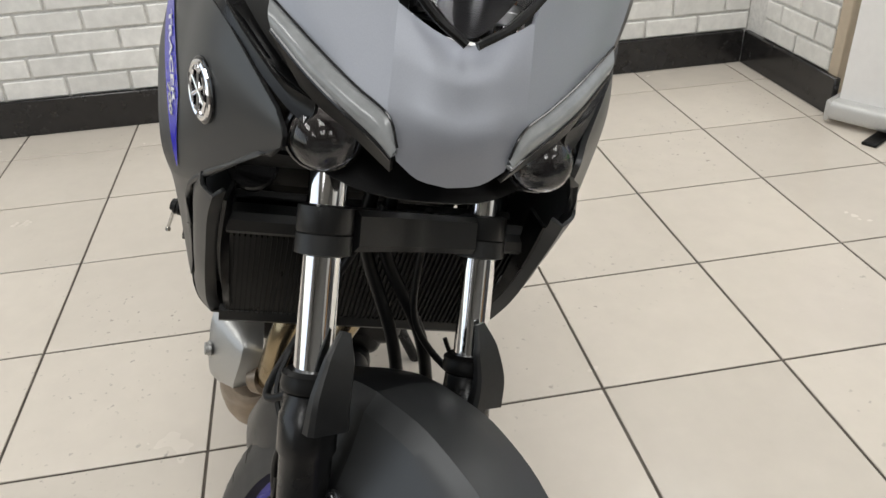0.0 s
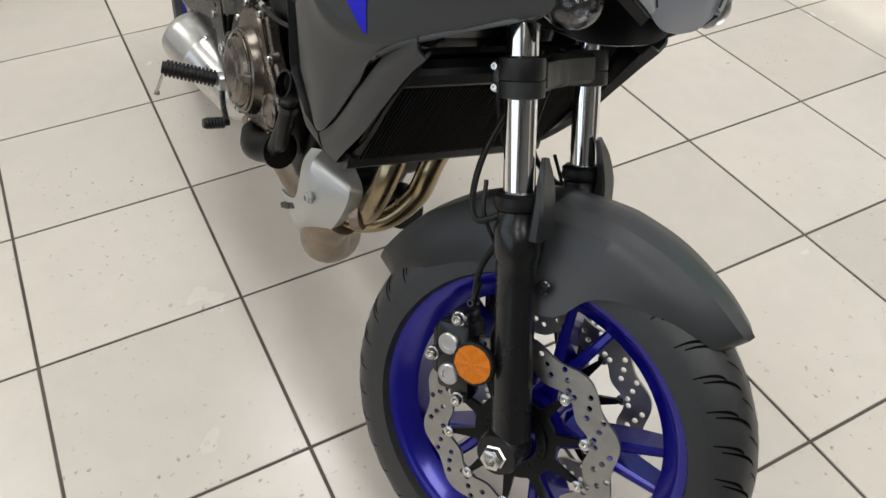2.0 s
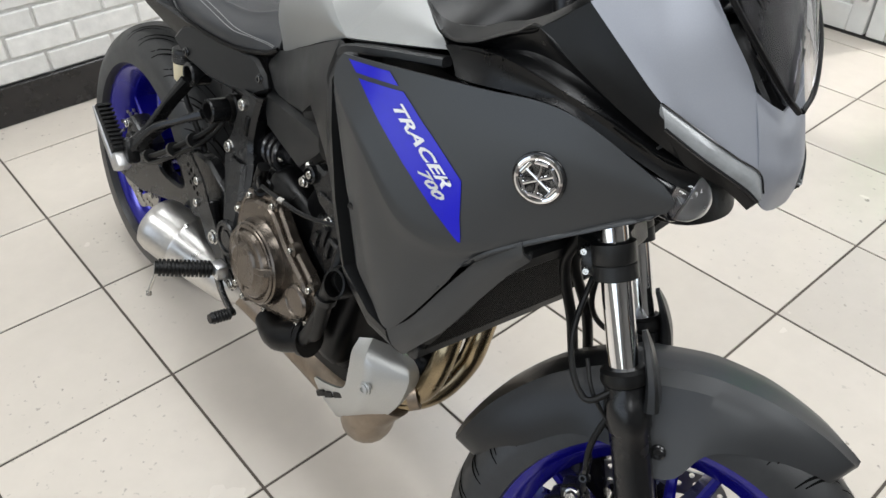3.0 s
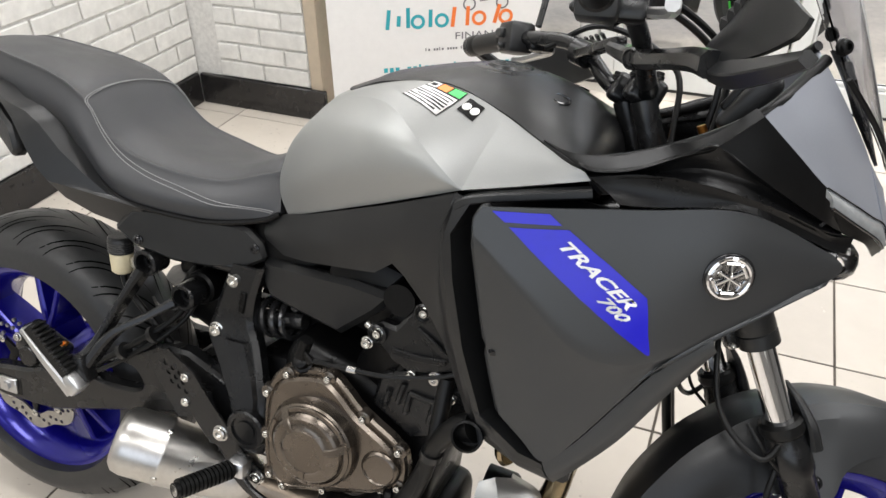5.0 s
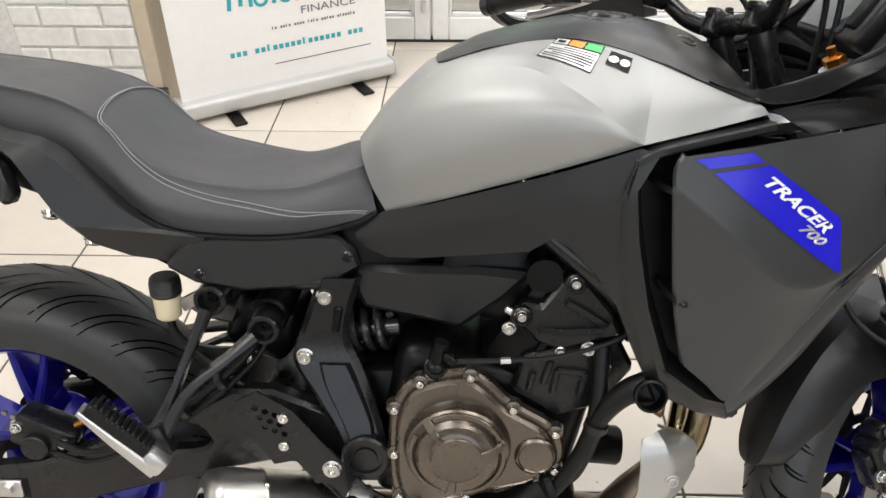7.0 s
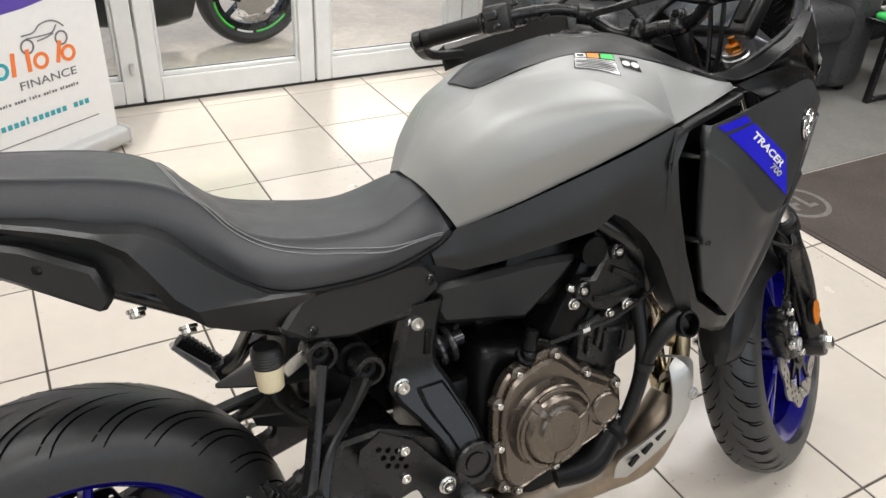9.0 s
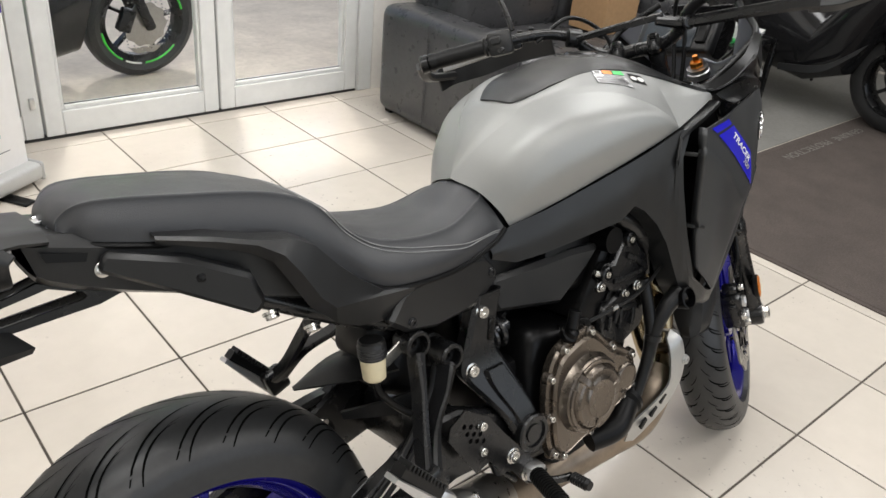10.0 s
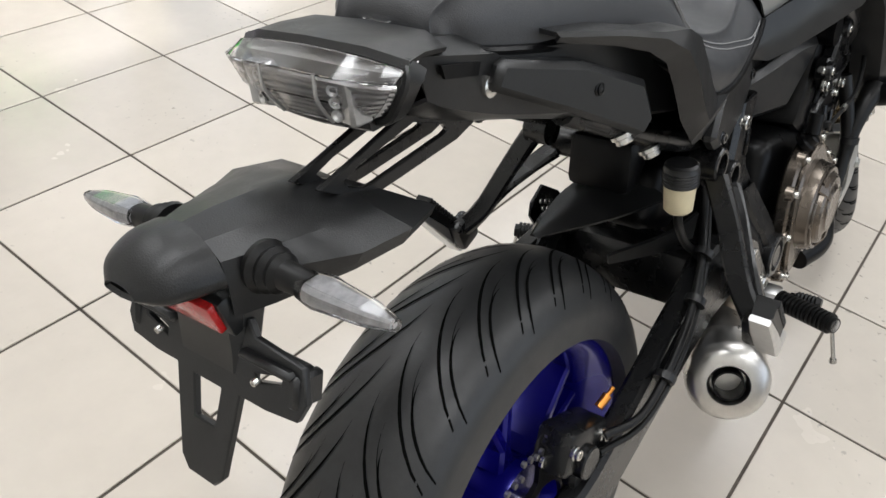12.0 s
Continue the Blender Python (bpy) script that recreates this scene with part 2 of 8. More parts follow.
def spline(pts, n):
    """n+1 points on a smooth curve through pts."""
    pts = [Vector(p) for p in pts]
    if len(pts) == 2:
        return [pts[0].lerp(pts[1], i / n) for i in range(n + 1)]
    out, k = [], len(pts) - 1
    for i in range(n + 1):
        u = i / n * k
        j = min(int(u), k - 1)
        t = u - j
        p1, p2 = pts[j], pts[j + 1]
        p0 = pts[j - 1] if j else p1 * 2 - p2
        p3 = pts[j + 2] if j + 2 <= k else p2 * 2 - p1
        out.append(0.5 * ((2 * p1) + (p2 - p0) * t + (2 * p0 - 5 * p1 + 4 * p2 - p3) * t * t + (3 * p1 - p0 - 3 * p2 + p3) * t ** 3))
    return out


def skin(rings, closed=True, caps=True):
    """A mesh over rings of points of equal count."""
    bm = bmesh.new()
    vs = [[bm.verts.new(p) for p in r] for r in rings]
    k = len(rings[0])
    for a, b in zip(vs, vs[1:]):
        for i in range(k if closed else k - 1):
            j = (i + 1) % k
            bm.faces.new((a[i], a[j], b[j], b[i]))
    if caps and closed:
        bm.faces.new(vs[0][::-1])
        bm.faces.new(vs[-1])
    bmesh.ops.recalc_face_normals(bm, faces=bm.faces)
    return bm


def straight(pts, n):
    """Like spline(), with straight runs between the points, for panels with folds."""
    pts = [Vector(p) for p in pts]
    k = len(pts) - 1
    return [pts[min(int(i / n * k), k - 1)].lerp(pts[min(int(i / n * k), k - 1) + 1], i / n * k - min(int(i / n * k), k - 1)) for i in range(n + 1)]


def shell(grid, thick=0.004, nu=6, nv=6, fold_u=False, fold_v=False):
    """A panel of even thickness through a grid of points (rows of equal length), smooth or folded along the rows and across them."""
    fu, fv = (straight if fold_u else spline), (straight if fold_v else spline)
    rows = [fu(r, nu * (len(r) - 1)) for r in grid]
    cols = [fv([r[i] for r in rows], nv * (len(rows) - 1)) for i in range(len(rows[0]))]
    P = [[cols[i][j] for i in range(len(cols))] for j in range(len(cols[0]))]
    h, w = len(P), len(P[0])

    def normal(j, i):
        a = P[j][min(i + 1, w - 1)] - P[j][max(i - 1, 0)]
        b = P[min(j + 1, h - 1)][i] - P[max(j - 1, 0)][i]
        c = a.cross(b)
        if c.length < 1e-12:
            c = Vector((0, -1, 0))
        return c.normalized()

    bm = bmesh.new()
    top = [[bm.verts.new(P[j][i]) for i in range(w)] for j in range(h)]
    low = [[bm.verts.new(P[j][i] + normal(j, i) * thick) for i in range(w)] for j in range(h)]
    for j in range(h - 1):
        for i in range(w - 1):
            bm.faces.new((top[j][i], top[j][i + 1], top[j + 1][i + 1], top[j + 1][i]))
            bm.faces.new((low[j + 1][i], low[j + 1][i + 1], low[j][i + 1], low[j][i]))
    for i in range(w - 1):
        bm.faces.new((top[0][i + 1], top[0][i], low[0][i], low[0][i + 1]))
        bm.faces.new((top[-1][i], top[-1][i + 1], low[-1][i + 1], low[-1][i]))
    for j in range(h - 1):
        bm.faces.new((top[j][0], top[j + 1][0], low[j + 1][0], low[j][0]))
        bm.faces.new((top[j + 1][-1], top[j][-1], low[j][-1], low[j + 1][-1]))
    bmesh.ops.recalc_face_normals(bm, faces=bm.faces)
    return bm


def facets(grids, thick=0.004, step=0.012, out=(0, -1, 0)):
    """One panel of several patches that meet in creases. Each patch is a grid of points, smooth in itself; patches share their border rows."""
    bm = bmesh.new()
    for grid in grids:
        n_u = max(2, round(max(sum((Vector(a) - Vector(b)).length for a, b in zip(r, r[1:])) for r in grid) / step / (len(grid[0]) - 1)))
        n_v = max(2, round(max(sum((Vector(grid[j][i]) - Vector(grid[j + 1][i])).length for j in range(len(grid) - 1)) for i in range(len(grid[0]))) / step / (len(grid) - 1)))
        rows = [spline(r, n_u * (len(r) - 1)) for r in grid]
        cols = [spline([r[i] for r in rows], n_v * (len(rows) - 1)) for i in range(len(rows[0]))]
        vs = [[bm.verts.new(c[j]) for c in cols] for j in range(len(cols[0]))]
        for j in range(len(vs) - 1):
            for i in range(len(vs[0]) - 1):
                bm.faces.new((vs[j][i], vs[j][i + 1], vs[j + 1][i + 1], vs[j + 1][i]))
    bmesh.ops.remove_doubles(bm, verts=bm.verts, dist=2e-4)
    bmesh.ops.dissolve_degenerate(bm, edges=bm.edges, dist=1e-5)
    bmesh.ops.recalc_face_normals(bm, faces=bm.faces)
    if sum(f.normal.dot(Vector(out)) * f.calc_area() for f in bm.faces) < 0:
        bmesh.ops.reverse_faces(bm, faces=bm.faces)
    bm.normal_update()
    twin = {v: bm.verts.new(v.co - v.normal * thick) for v in bm.verts[:]}
    for f in bm.faces[:]:
        bm.faces.new([twin[v] for v in reversed(f.verts)])
    for e in [e for e in bm.edges if len(e.link_faces) == 1 and e.verts[0] in twin and e.verts[1] in twin]:
        lp = e.link_loops[0]
        a, b = lp.vert, lp.link_loop_next.vert
        bm.faces.new((b, a, twin[a], twin[b]))
    return bm


def both(grid):
    """A grid from the centre line out to the right side, continued over the left side."""
    return [[Vector((p[0], -p[1], p[2])) for p in r[:0:-1]] + [Vector(p) for p in r] for r in grid]


def tube(pts, r, n=12, steps=8, smooth=True, flat=1.0):
    """A pipe along a smooth curve; r is one radius or one for each point."""
    k = len(pts) - 1
    path = spline(pts, k * steps) if smooth and k > 1 else [Vector(p) for p in pts]
    rad = r if isinstance(r, (list, tuple)) else [r] * len(pts)
    rings, up = [], None
    for i, p in enumerate(path):
        d = (path[min(i + 1, len(path) - 1)] - path[max(i - 1, 0)]).normalized()
        if up is None:
            up = d.orthogonal().normalized()
        up = (up - d * up.dot(d)).normalized()
        s = d.cross(up)
        u = i / max(1, len(path) - 1) * k
        j = min(int(u), k - 1)
        rr = rad[j] + (rad[j + 1] - rad[j]) * (u - j)
        rings.append([p + (up * math.cos(a) + s * math.sin(a) * flat) * rr for a in (2 * math.pi * q / n for q in range(n))])
    return skin(rings)


def bar(pts, w, h, side=(0, 1, 0), steps=6, chamfer=0.25):
    """A bar of rounded box section along a smooth curve: w across 'side', h the other way. w and h may be lists."""
    k = len(pts) - 1
    path = spline(pts, k * steps)
    W = w if isinstance(w, (list, tuple)) else [w] * len(pts)
    H = h if isinstance(h, (list, tuple)) else [h] * len(pts)
    rings = []
    for i, p in enumerate(path):
        d = (path[min(i + 1, len(path) - 1)] - path[max(i - 1, 0)]).normalized()
        s = Vector(side)
        s = (s - d * s.dot(d)).normalized()
        t = d.cross(s)
        u = i / (len(path) - 1) * k
        j = min(int(u), k - 1)
        a, b = (W[j] + (W[j + 1] - W[j]) * (u - j)) / 2, (H[j] + (H[j + 1] - H[j]) * (u - j)) / 2
        c = chamfer * min(a, b) * 2
        rings.append([p + s * x + t * y for x, y in ((a, b - c), (a - c, b), (-a + c, b), (-a, b - c), (-a, -b + c), (-a + c, -b), (a - c, -b), (a, -b + c))])
    return skin(rings)


def rod(a, b, r, n=12, bevel=0.0, r2=None):
    a, b = Vector(a), Vector(b)
    d = (b - a).normalized()
    u = d.orthogonal().normalized()
    v = d.cross(u)
    r2 = r if r2 is None else r2
    L = (b - a).length
    prof = [(0, r - bevel), (bevel, r), (L - bevel, r2), (L, r2 - bevel)] if bevel else [(0, r), (L, r2)]
    return skin([[a + d * t + (u * math.cos(q) + v * math.sin(q)) * rr for q in (2 * math.pi * i / n for i in range(n))] for t, rr in prof])


def lathe(profile, axis_a, axis_b, n=48, closed=False):
    """Turns a profile of (distance along the axis, radius) about the axis from a to b."""
    a, b = Vector(axis_a), Vector(axis_b)
    d = (b - a).normalized()
    u = Vector((0, 0, 1)) if abs(d.z) < 0.9 else Vector((1, 0, 0))
    u = (u - d * u.dot(d)).normalized()
    v = d.cross(u)
    rings = [[a + d * t + (u * math.cos(q) + v * math.sin(q)) * r for q in (2 * math.pi * i / n for i in range(n))] for t, r in profile]
    if closed:
        rings.append(rings[0])
        bm = skin(rings, caps=False)
        bmesh.ops.remove_doubles(bm, verts=bm.verts, dist=1e-6)
        bmesh.ops.recalc_face_normals(bm, faces=bm.faces)
        return bm
    return skin(rings)


def plate(outline, thick, origin, ux, uy, holes=(), bevel=0.0):
    """A flat plate of any outline, with holes; outline and holes are (u, v) in the plane of ux and uy at origin."""
    o, ux, uy = Vector(origin), Vector(ux).normalized(), Vector(uy).normalized()
    nz = ux.cross(uy).normalized()
    bm = bmesh.new()
    loops = [outline, *holes]
    edges = []
    for lp in loops:
        vs = [bm.verts.new(o + ux * p[0] + uy * p[1]) for p in lp]
        edges += [bm.edges.new((vs[i], vs[(i + 1) % len(vs)])) for i in range(len(vs))]
    bmesh.ops.triangle_fill(bm, edges=edges, use_beauty=True, use_dissolve=False)
    geom = bmesh.ops.extrude_face_region(bm, geom=bm.faces[:])
    for g in geom["geom"]:
        if isinstance(g, bmesh.types.BMVert):
            g.co += nz * thick
    bmesh.ops.recalc_face_normals(bm, faces=bm.faces)
    if bevel:
        es = [e for e in bm.edges if len(e.link_faces) == 2 and e.calc_face_angle(0) > 1.0]
        bmesh.ops.bevel(bm, geom=es, offset=bevel, segments=1, affect="EDGES")
    return bm


def circle(cx, cy, r, n=16, start=0.0):
    return [(cx + r * math.cos(start + 2 * math.pi * i / n), cy + r * math.sin(start + 2 * math.pi * i / n)) for i in range(n)]


def bolt(c, d, r=0.008, h=0.006, socket=True):
    """A round-headed bolt at c whose head points along d."""
    c, d = Vector(c), Vector(d).normalized()
    prof = [(-0.004, r * 1.25), (0.0, r * 1.25), (0.001, r), (h * 0.8, r), (h, r * 0.85)]
    prof += [(h, r * 0.5), (h * 0.4, r * 0.5)] if socket else []
    return lathe(prof, c, c + d, 12)


def text_mesh(name, body, size, mat, parent, m, depth=0.0006, align="LEFT", label="", shear=0.0, width=1.0, bend=None, bold=0.0):
    cu = bpy.data.curves.new(name, "FONT")
    cu.body, cu.size, cu.extrude, cu.align_x, cu.shear, cu.offset = body, size, depth, align, shear, bold
    tmp = bpy.data.objects.new(name, cu)
    me = bpy.data.meshes.new_from_object(tmp)
    bpy.data.objects.remove(tmp)
    bpy.data.curves.remove(cu)
    me.transform(Matrix.Diagonal((width, 1, 1, 1)))
    if bend:
        for v in me.vertices:
            v.co = bend(v.co)
    me.transform(m)
    me.materials.append(M[mat])
    ob = new(name, me)
    if parent:
        ob.parent = parent
    return tagged(ob, label)


def empty(name, label, category, m=None, group="", kind=""):
    ob = new(name)
    if m is not None:
        ob.matrix_world = m
    return tagged(ob, label, category, group, kind)


T = 0.4
# ---- room shell ----
X0, X1, Y0, Y1, H = -1.44, 5.6, -2.6, 2.93, 2.7
# assumed ceiling; its tone sets how much light comes back from above
ceiling = tagged(part("ceiling", box(X0 - 0.2, Y0 - 0.2, H, X1 + 0.2, Y1 + 0.2, H + 0.12), "ceiling"), "plain pale boarded showroom ceiling", "ceiling", kind="structure")
# assumed south wall; its opening only serves the added side light
for wx0, wx1, wz0, wz1 in ((X0, -1.05, -0.05, H), (3.05, X1, -0.05, H), (-1.05, 3.05, -0.05, 0.68), (-1.05, 3.05, 2.22, H)):
    tagged(part("wall_south", box(wx0, Y0 - 0.15, wz0, wx1, Y0, wz1), "dim_wall"), "assumed grey wall with an opening for the added side light", "wall", kind="structure")
# assumed east wall, kept grey so that less light bounces back
tagged(part("wall_east", box(X1, Y0 - 0.15, -0.05, X1 + 0.15, Y1 + 0.15, H), "dim_wall"), "assumed plain wall, grey to cut bounced light", "wall", kind="structure")
wall_west = tagged(part("wall_west", box(X0 - 0.2, Y0 - 0.15, -0.05, X0 - 0.004, Y1 + 0.15, H), "mortar"), "white brick-slip wall with grey mortar", "wall", kind="structure")
STUB_Y, STUB_X = 2.085, -0.80
wall_north_stub = tagged(part("wall_north", box(X0 - 0.004, STUB_Y + 0.004, -0.05, STUB_X - 0.06, Y1 + 0.15, H), "mortar"), "short white brick-slip return wall", "wall", kind="structure")
tagged(part("trim", box(STUB_X - 0.06, STUB_Y - 0.004, 0.0, STUB_X, Y1 - 0.03, H, 0.004), "beige"), "beige painted corner trim of the brick wall", "trim", kind="structure")
tagged(part("baseboard", box(X0 - 0.004, Y0, 0.0, X0 + 0.02, STUB_Y - 0.018, 0.135, 0.004), "skirting"), "tall black skirting board on the brick wall", "baseboard", kind="structure")
tagged(part("baseboard", box(X0 + 0.02, STUB_Y - 0.02, 0.0, STUB_X + 0.012, STUB_Y + 0.004, 0.135, 0.004), "skirting"), "tall black skirting board on the return wall", "baseboard", kind="structure")
floor = tagged(part("floor", box(X0 - 0.2, Y0 - 0.2, -0.06, X1 + 0.2, Y1 + 0.03, -0.004), "grout"), "glazed beige square floor tiles with dark grout", "floor", kind="structure")

# ---- the motorcycle: built upright (x ahead, y left), then leaned on its side stand ----
motorcycle = empty("motorcycle", "matte grey sport-touring motorcycle with blue wheels, leaning on its side stand", "motorcycle", pose(-0.372, 0.19, 0.0, -13.5, 0, 0))
RAKE, STEER = radians(24.8), radians(28)
AX = Vector((-math.sin(RAKE), 0, math.cos(RAKE)))
HEAD = Vector((1.55, 0, 0))
TURNED = Matrix.Translation(HEAD) @ Matrix.Rotation(STEER, 4, AX) @ Matrix.Translation(-HEAD)


def bp(name, bm, mat, label="", parent=None, both_sides=False, m=None, sharp=38):
    """A part of the motorcycle; both_sides adds its mirror image on the left."""
    if both_sides:
        twin = bm.copy()
        part(name, twin, mat, parent or motorcycle, label, m, sharp, mirror=True)
    return part(name, bm, mat, parent or motorcycle, label, m, sharp)


# wheels


def tyre_bm(c, R, width, bead, crown, grooves, tilt, front):
    """A road tyre with a round crown; its grooves are dark ribbons added on top."""
    half = width / 2
    prof = []
    for i in range(25):
        a = math.pi * (i / 24 - 0.5)
        y = half * math.sin(a)
        drop = (R - bead) * (1 - math.cos(a) ** 0.85) if abs(a) < math.pi / 2 - 1e-6 else (R - bead)
        prof.append((y, R - drop * 0.80 if abs(i - 12) < 12 else bead))
    prof = [(-half * 0.72, bead - 0.006)] + prof + [(half * 0.72, bead - 0.006)]
    n = 120
    rings = [[Vector((c[0] + r * math.cos(q), c[1] + y, c[2] + r * math.sin(q))) for y, r in prof] for q in (2 * math.pi * k / n for k in range(n))]
    rings.append(rings[0])
    bm = skin(rings, closed=True, caps=False)
    bmesh.ops.remove_doubles(bm, verts=bm.verts, dist=1e-6)
    bmesh.ops.recalc_face_normals(bm, faces=bm.faces)
    return bm, prof


def crown_at(prof, y):
    for (y0, r0), (y1, r1) in zip(prof[1:-1], prof[2:-1]):
        if y0 <= y <= y1:
            return r0 + (r1 - r0) * (y - y0) / (y1 - y0)
    return prof[1][1]


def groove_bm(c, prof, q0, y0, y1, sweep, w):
    """One tread groove: a thin curved ribbon just above the crown, black for the shade of a cut."""
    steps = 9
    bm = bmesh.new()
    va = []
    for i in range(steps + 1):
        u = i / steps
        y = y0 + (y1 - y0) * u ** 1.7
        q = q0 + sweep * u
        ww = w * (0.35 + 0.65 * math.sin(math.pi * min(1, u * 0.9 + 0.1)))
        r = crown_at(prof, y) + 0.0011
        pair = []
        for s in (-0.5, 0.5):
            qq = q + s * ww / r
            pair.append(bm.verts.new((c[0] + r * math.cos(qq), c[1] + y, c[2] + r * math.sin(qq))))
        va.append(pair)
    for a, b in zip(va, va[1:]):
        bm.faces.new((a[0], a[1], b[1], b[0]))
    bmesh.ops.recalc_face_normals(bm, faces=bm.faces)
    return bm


def rim_bm(c, half, R=0.216):
    prof = [(-half, R), (-half, R + 0.014), (-half + 0.008, R + 0.014), (-half + 0.014, R + 0.002), (-half * 0.35, R - 0.020), (half * 0.35, R - 0.020),
            (half - 0.014, R + 0.002), (half - 0.008, R + 0.014), (half, R + 0.014), (half, R), (half - 0.006, R - 0.010), (half * 0.5, R - 0.030),
            (-half * 0.5, R - 0.030), (-half + 0.006, R - 0.010)]
    return lathe(prof, c, Vector(c) + Vector((0, 1, 0)), 96, closed=True)


def spoke(c, q, half_hub, half_rim, r0, r1, w0, w1, lean=0.0):
    d = Vector((math.cos(q), 0, math.sin(q)))
    s = Vector((-math.sin(q), 0, math.cos(q)))
    c = Vector(c)
    pts = [c + d * r0 - s * lean, c + d * (r0 + (r1 - r0) * 0.5) - s * lean * 0.3, c + d * r1]
    return bar(pts, [half_hub * 2, (half_hub + half_rim), half_rim * 2], [w0, (w0 + w1) / 2, w1], (0, 1, 0), 3)


def disc_bm(c, y, r_out, r_in, thick, n_wave, holes_per):
    out = [((r_out + 0.0055 * math.cos(n_wave * a)) * math.cos(a), (r_out + 0.0055 * math.cos(n_wave * a)) * math.sin(a)) for a in (2 * math.pi * i / 180 for i in range(180))]
    inner = [((r_in + 0.005 * math.cos(n_wave * a)) * math.cos(a), (r_in + 0.005 * math.cos(n_wave * a)) * math.sin(a)) for a in (2 * math.pi * i / 120 for i in range(120))]
    hs = [inner]
    for k in range(n_wave):
        for j in range(holes_per):
            a = 2 * math.pi * (k + (j + 0.5) / holes_per) / n_wave
            rr = r_in + (r_out - r_in) * (0.28 + 0.5 * (j % 3) / 2)
            hs.append(circle(rr * math.cos(a), rr * math.sin(a), 0.0042, 8))
    return plate(out, thick, (c[0], y, c[2]), (1, 0, 0), (0, 0, 1), hs)


def wheel(name, c, R, width, rim_half, hub_half, m, front):
    c = Vector(c)
    w = bp(name, rim_bm(c, rim_half), "blue", "metallic blue cast ten-spoke wheel", m=m)
    ty, prof = tyre_bm(c, R, width, 0.226, 0, 0, 0, front)
    tyre = part("tyre", ty, "rubber", w, "black road tyre with curved tread grooves", m)
    step = 38 if front else 27
    gs = []
    for k in range(step):
        q = 2 * math.pi * k / step
        for sgn in (-1, 1):
            a = q + 0.5 * (sgn > 0) * 2 * math.pi / step
            if front:
                cuts = ((0.0, 0.16, 0.46, 0.12, 0.0052), (0.083, 0.30, 0.485, 0.07, 0.0046), (0.05, 0.05, 0.20, 0.10, 0.0034))
            else:
                cuts = ((0.0, 0.035, 0.44, 0.46, 0.0072), (0.150, 0.20, 0.465, 0.26, 0.0058), (0.075, 0.15, 0.45, 0.33, 0.0022))
            for off, y0, y1, sweep, w_ in cuts:
                gs.append(groove_bm(c, prof, a + off, sgn * width * y0, sgn * width * y1, sweep, w_))
    # ribbons coloured as groove shade, laid over the uncut tyre
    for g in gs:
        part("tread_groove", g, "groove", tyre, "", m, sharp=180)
    for k in range(5):
        for da in (-0.16, 0.16):
            q = 2 * math.pi * k / 5 + 0.3 + da
            part("spoke", spoke(c, q, hub_half * 0.75, rim_half * 0.42, 0.045, 0.196, 0.019, 0.0125, 0.018 * (1 if da > 0 else -1)), "blue", w, m=m)
    part("hub", lathe([(-hub_half, 0.030), (-hub_half, 0.052), (-hub_half * 0.8, 0.056), (0, 0.046), (hub_half * 0.8, 0.056), (hub_half, 0.052), (hub_half, 0.030)], c, c + Vector((0, 1, 0)), 32), "blue", w, m=m)
    part("axle", rod(c - Vector((0, hub_half + 0.03, 0)), c + Vector((0, hub_half + 0.03, 0)), 0.013, 16), "bolt", w, "zinc wheel axle", m)
    return w


FC, RC = (1.445, 0, 0.292), (0.0, 0, 0.315)
front_wheel = wheel("front_wheel", FC, 0.295, 0.120, 0.048, 0.045, TURNED, True)
rear_wheel = wheel("rear_wheel", RC, 0.315, 0.184, 0.074, 0.060, None, False)


def brake_disc(w, c, y, r_out, r_in, m, nw, carrier):
    d = part("brake_disc", disc_bm(c, y, r_out, r_in, 0.0045, nw, 7), "steel", w, "wavy drilled steel brake disc", m, sharp=30)
    n = nw
    def arm(a):
        return 0.060 + (r_in - 0.056) * max(0.0, math.cos(n * a)) ** 3
    out = [(arm(a) * math.cos(a), arm(a) * math.sin(a)) for a in (2 * math.pi * i / 160 for i in range(160))]
    holes = [circle(0, 0, 0.044, 24)]
    part("disc_carrier", plate(out, 0.006, (c[0], y, c[2]), (1, 0, 0), (0, 0, 1), holes), carrier, w, "", m)
    sg = -1 if y < 0 else 1
    for k in range(n):
        a = 2 * math.pi * k / n
        p = Vector((c[0] + r_in * math.cos(a), y + (-0.006 if sg < 0 else 0.001), c[2] + r_in * math.sin(a)))
        part("disc_bobbin", lathe([(0, 0.008), (0.004, 0.008), (0.005, 0.006), (0.005, 0.003), (0.002, 0.003)], p, p + Vector((0, sg, 0)), 12), "bolt", w, "", m)


brake_disc(front_wheel, FC, -0.068, 0.141, 0.102, TURNED, 10, "dark")
brake_disc(front_wheel, FC, 0.064, 0.141, 0.102, TURNED, 10, "dark")
brake_disc(rear_wheel, RC, -0.086, 0.122, 0.090, None, 8, "dark")
part("abs_ring", plate(circle(0, 0, 0.048, 40), 0.002, (FC[0], -0.076, FC[2]), (1, 0, 0), (0, 0, 1), [circle(0, 0, 0.034, 30)] + [[(0.0395 * math.cos(a) + 0.004 * math.cos(a), 0.0395 * math.sin(a) + 0.004 * math.sin(a)), (0.037 * math.cos(a + 0.06), 0.037 * math.sin(a + 0.06)), (0.0435 * math.cos(a + 0.06), 0.0435 * math.sin(a + 0.06))] for a in (2 * math.pi * i / 24 for i in range(24))]), "dark", front_wheel, "toothed speed-sensor ring", TURNED)
vq = radians(-42)
vp = Vector((FC[0] + 0.19 * math.cos(vq), -0.01, FC[2] + 0.19 * math.sin(vq)))
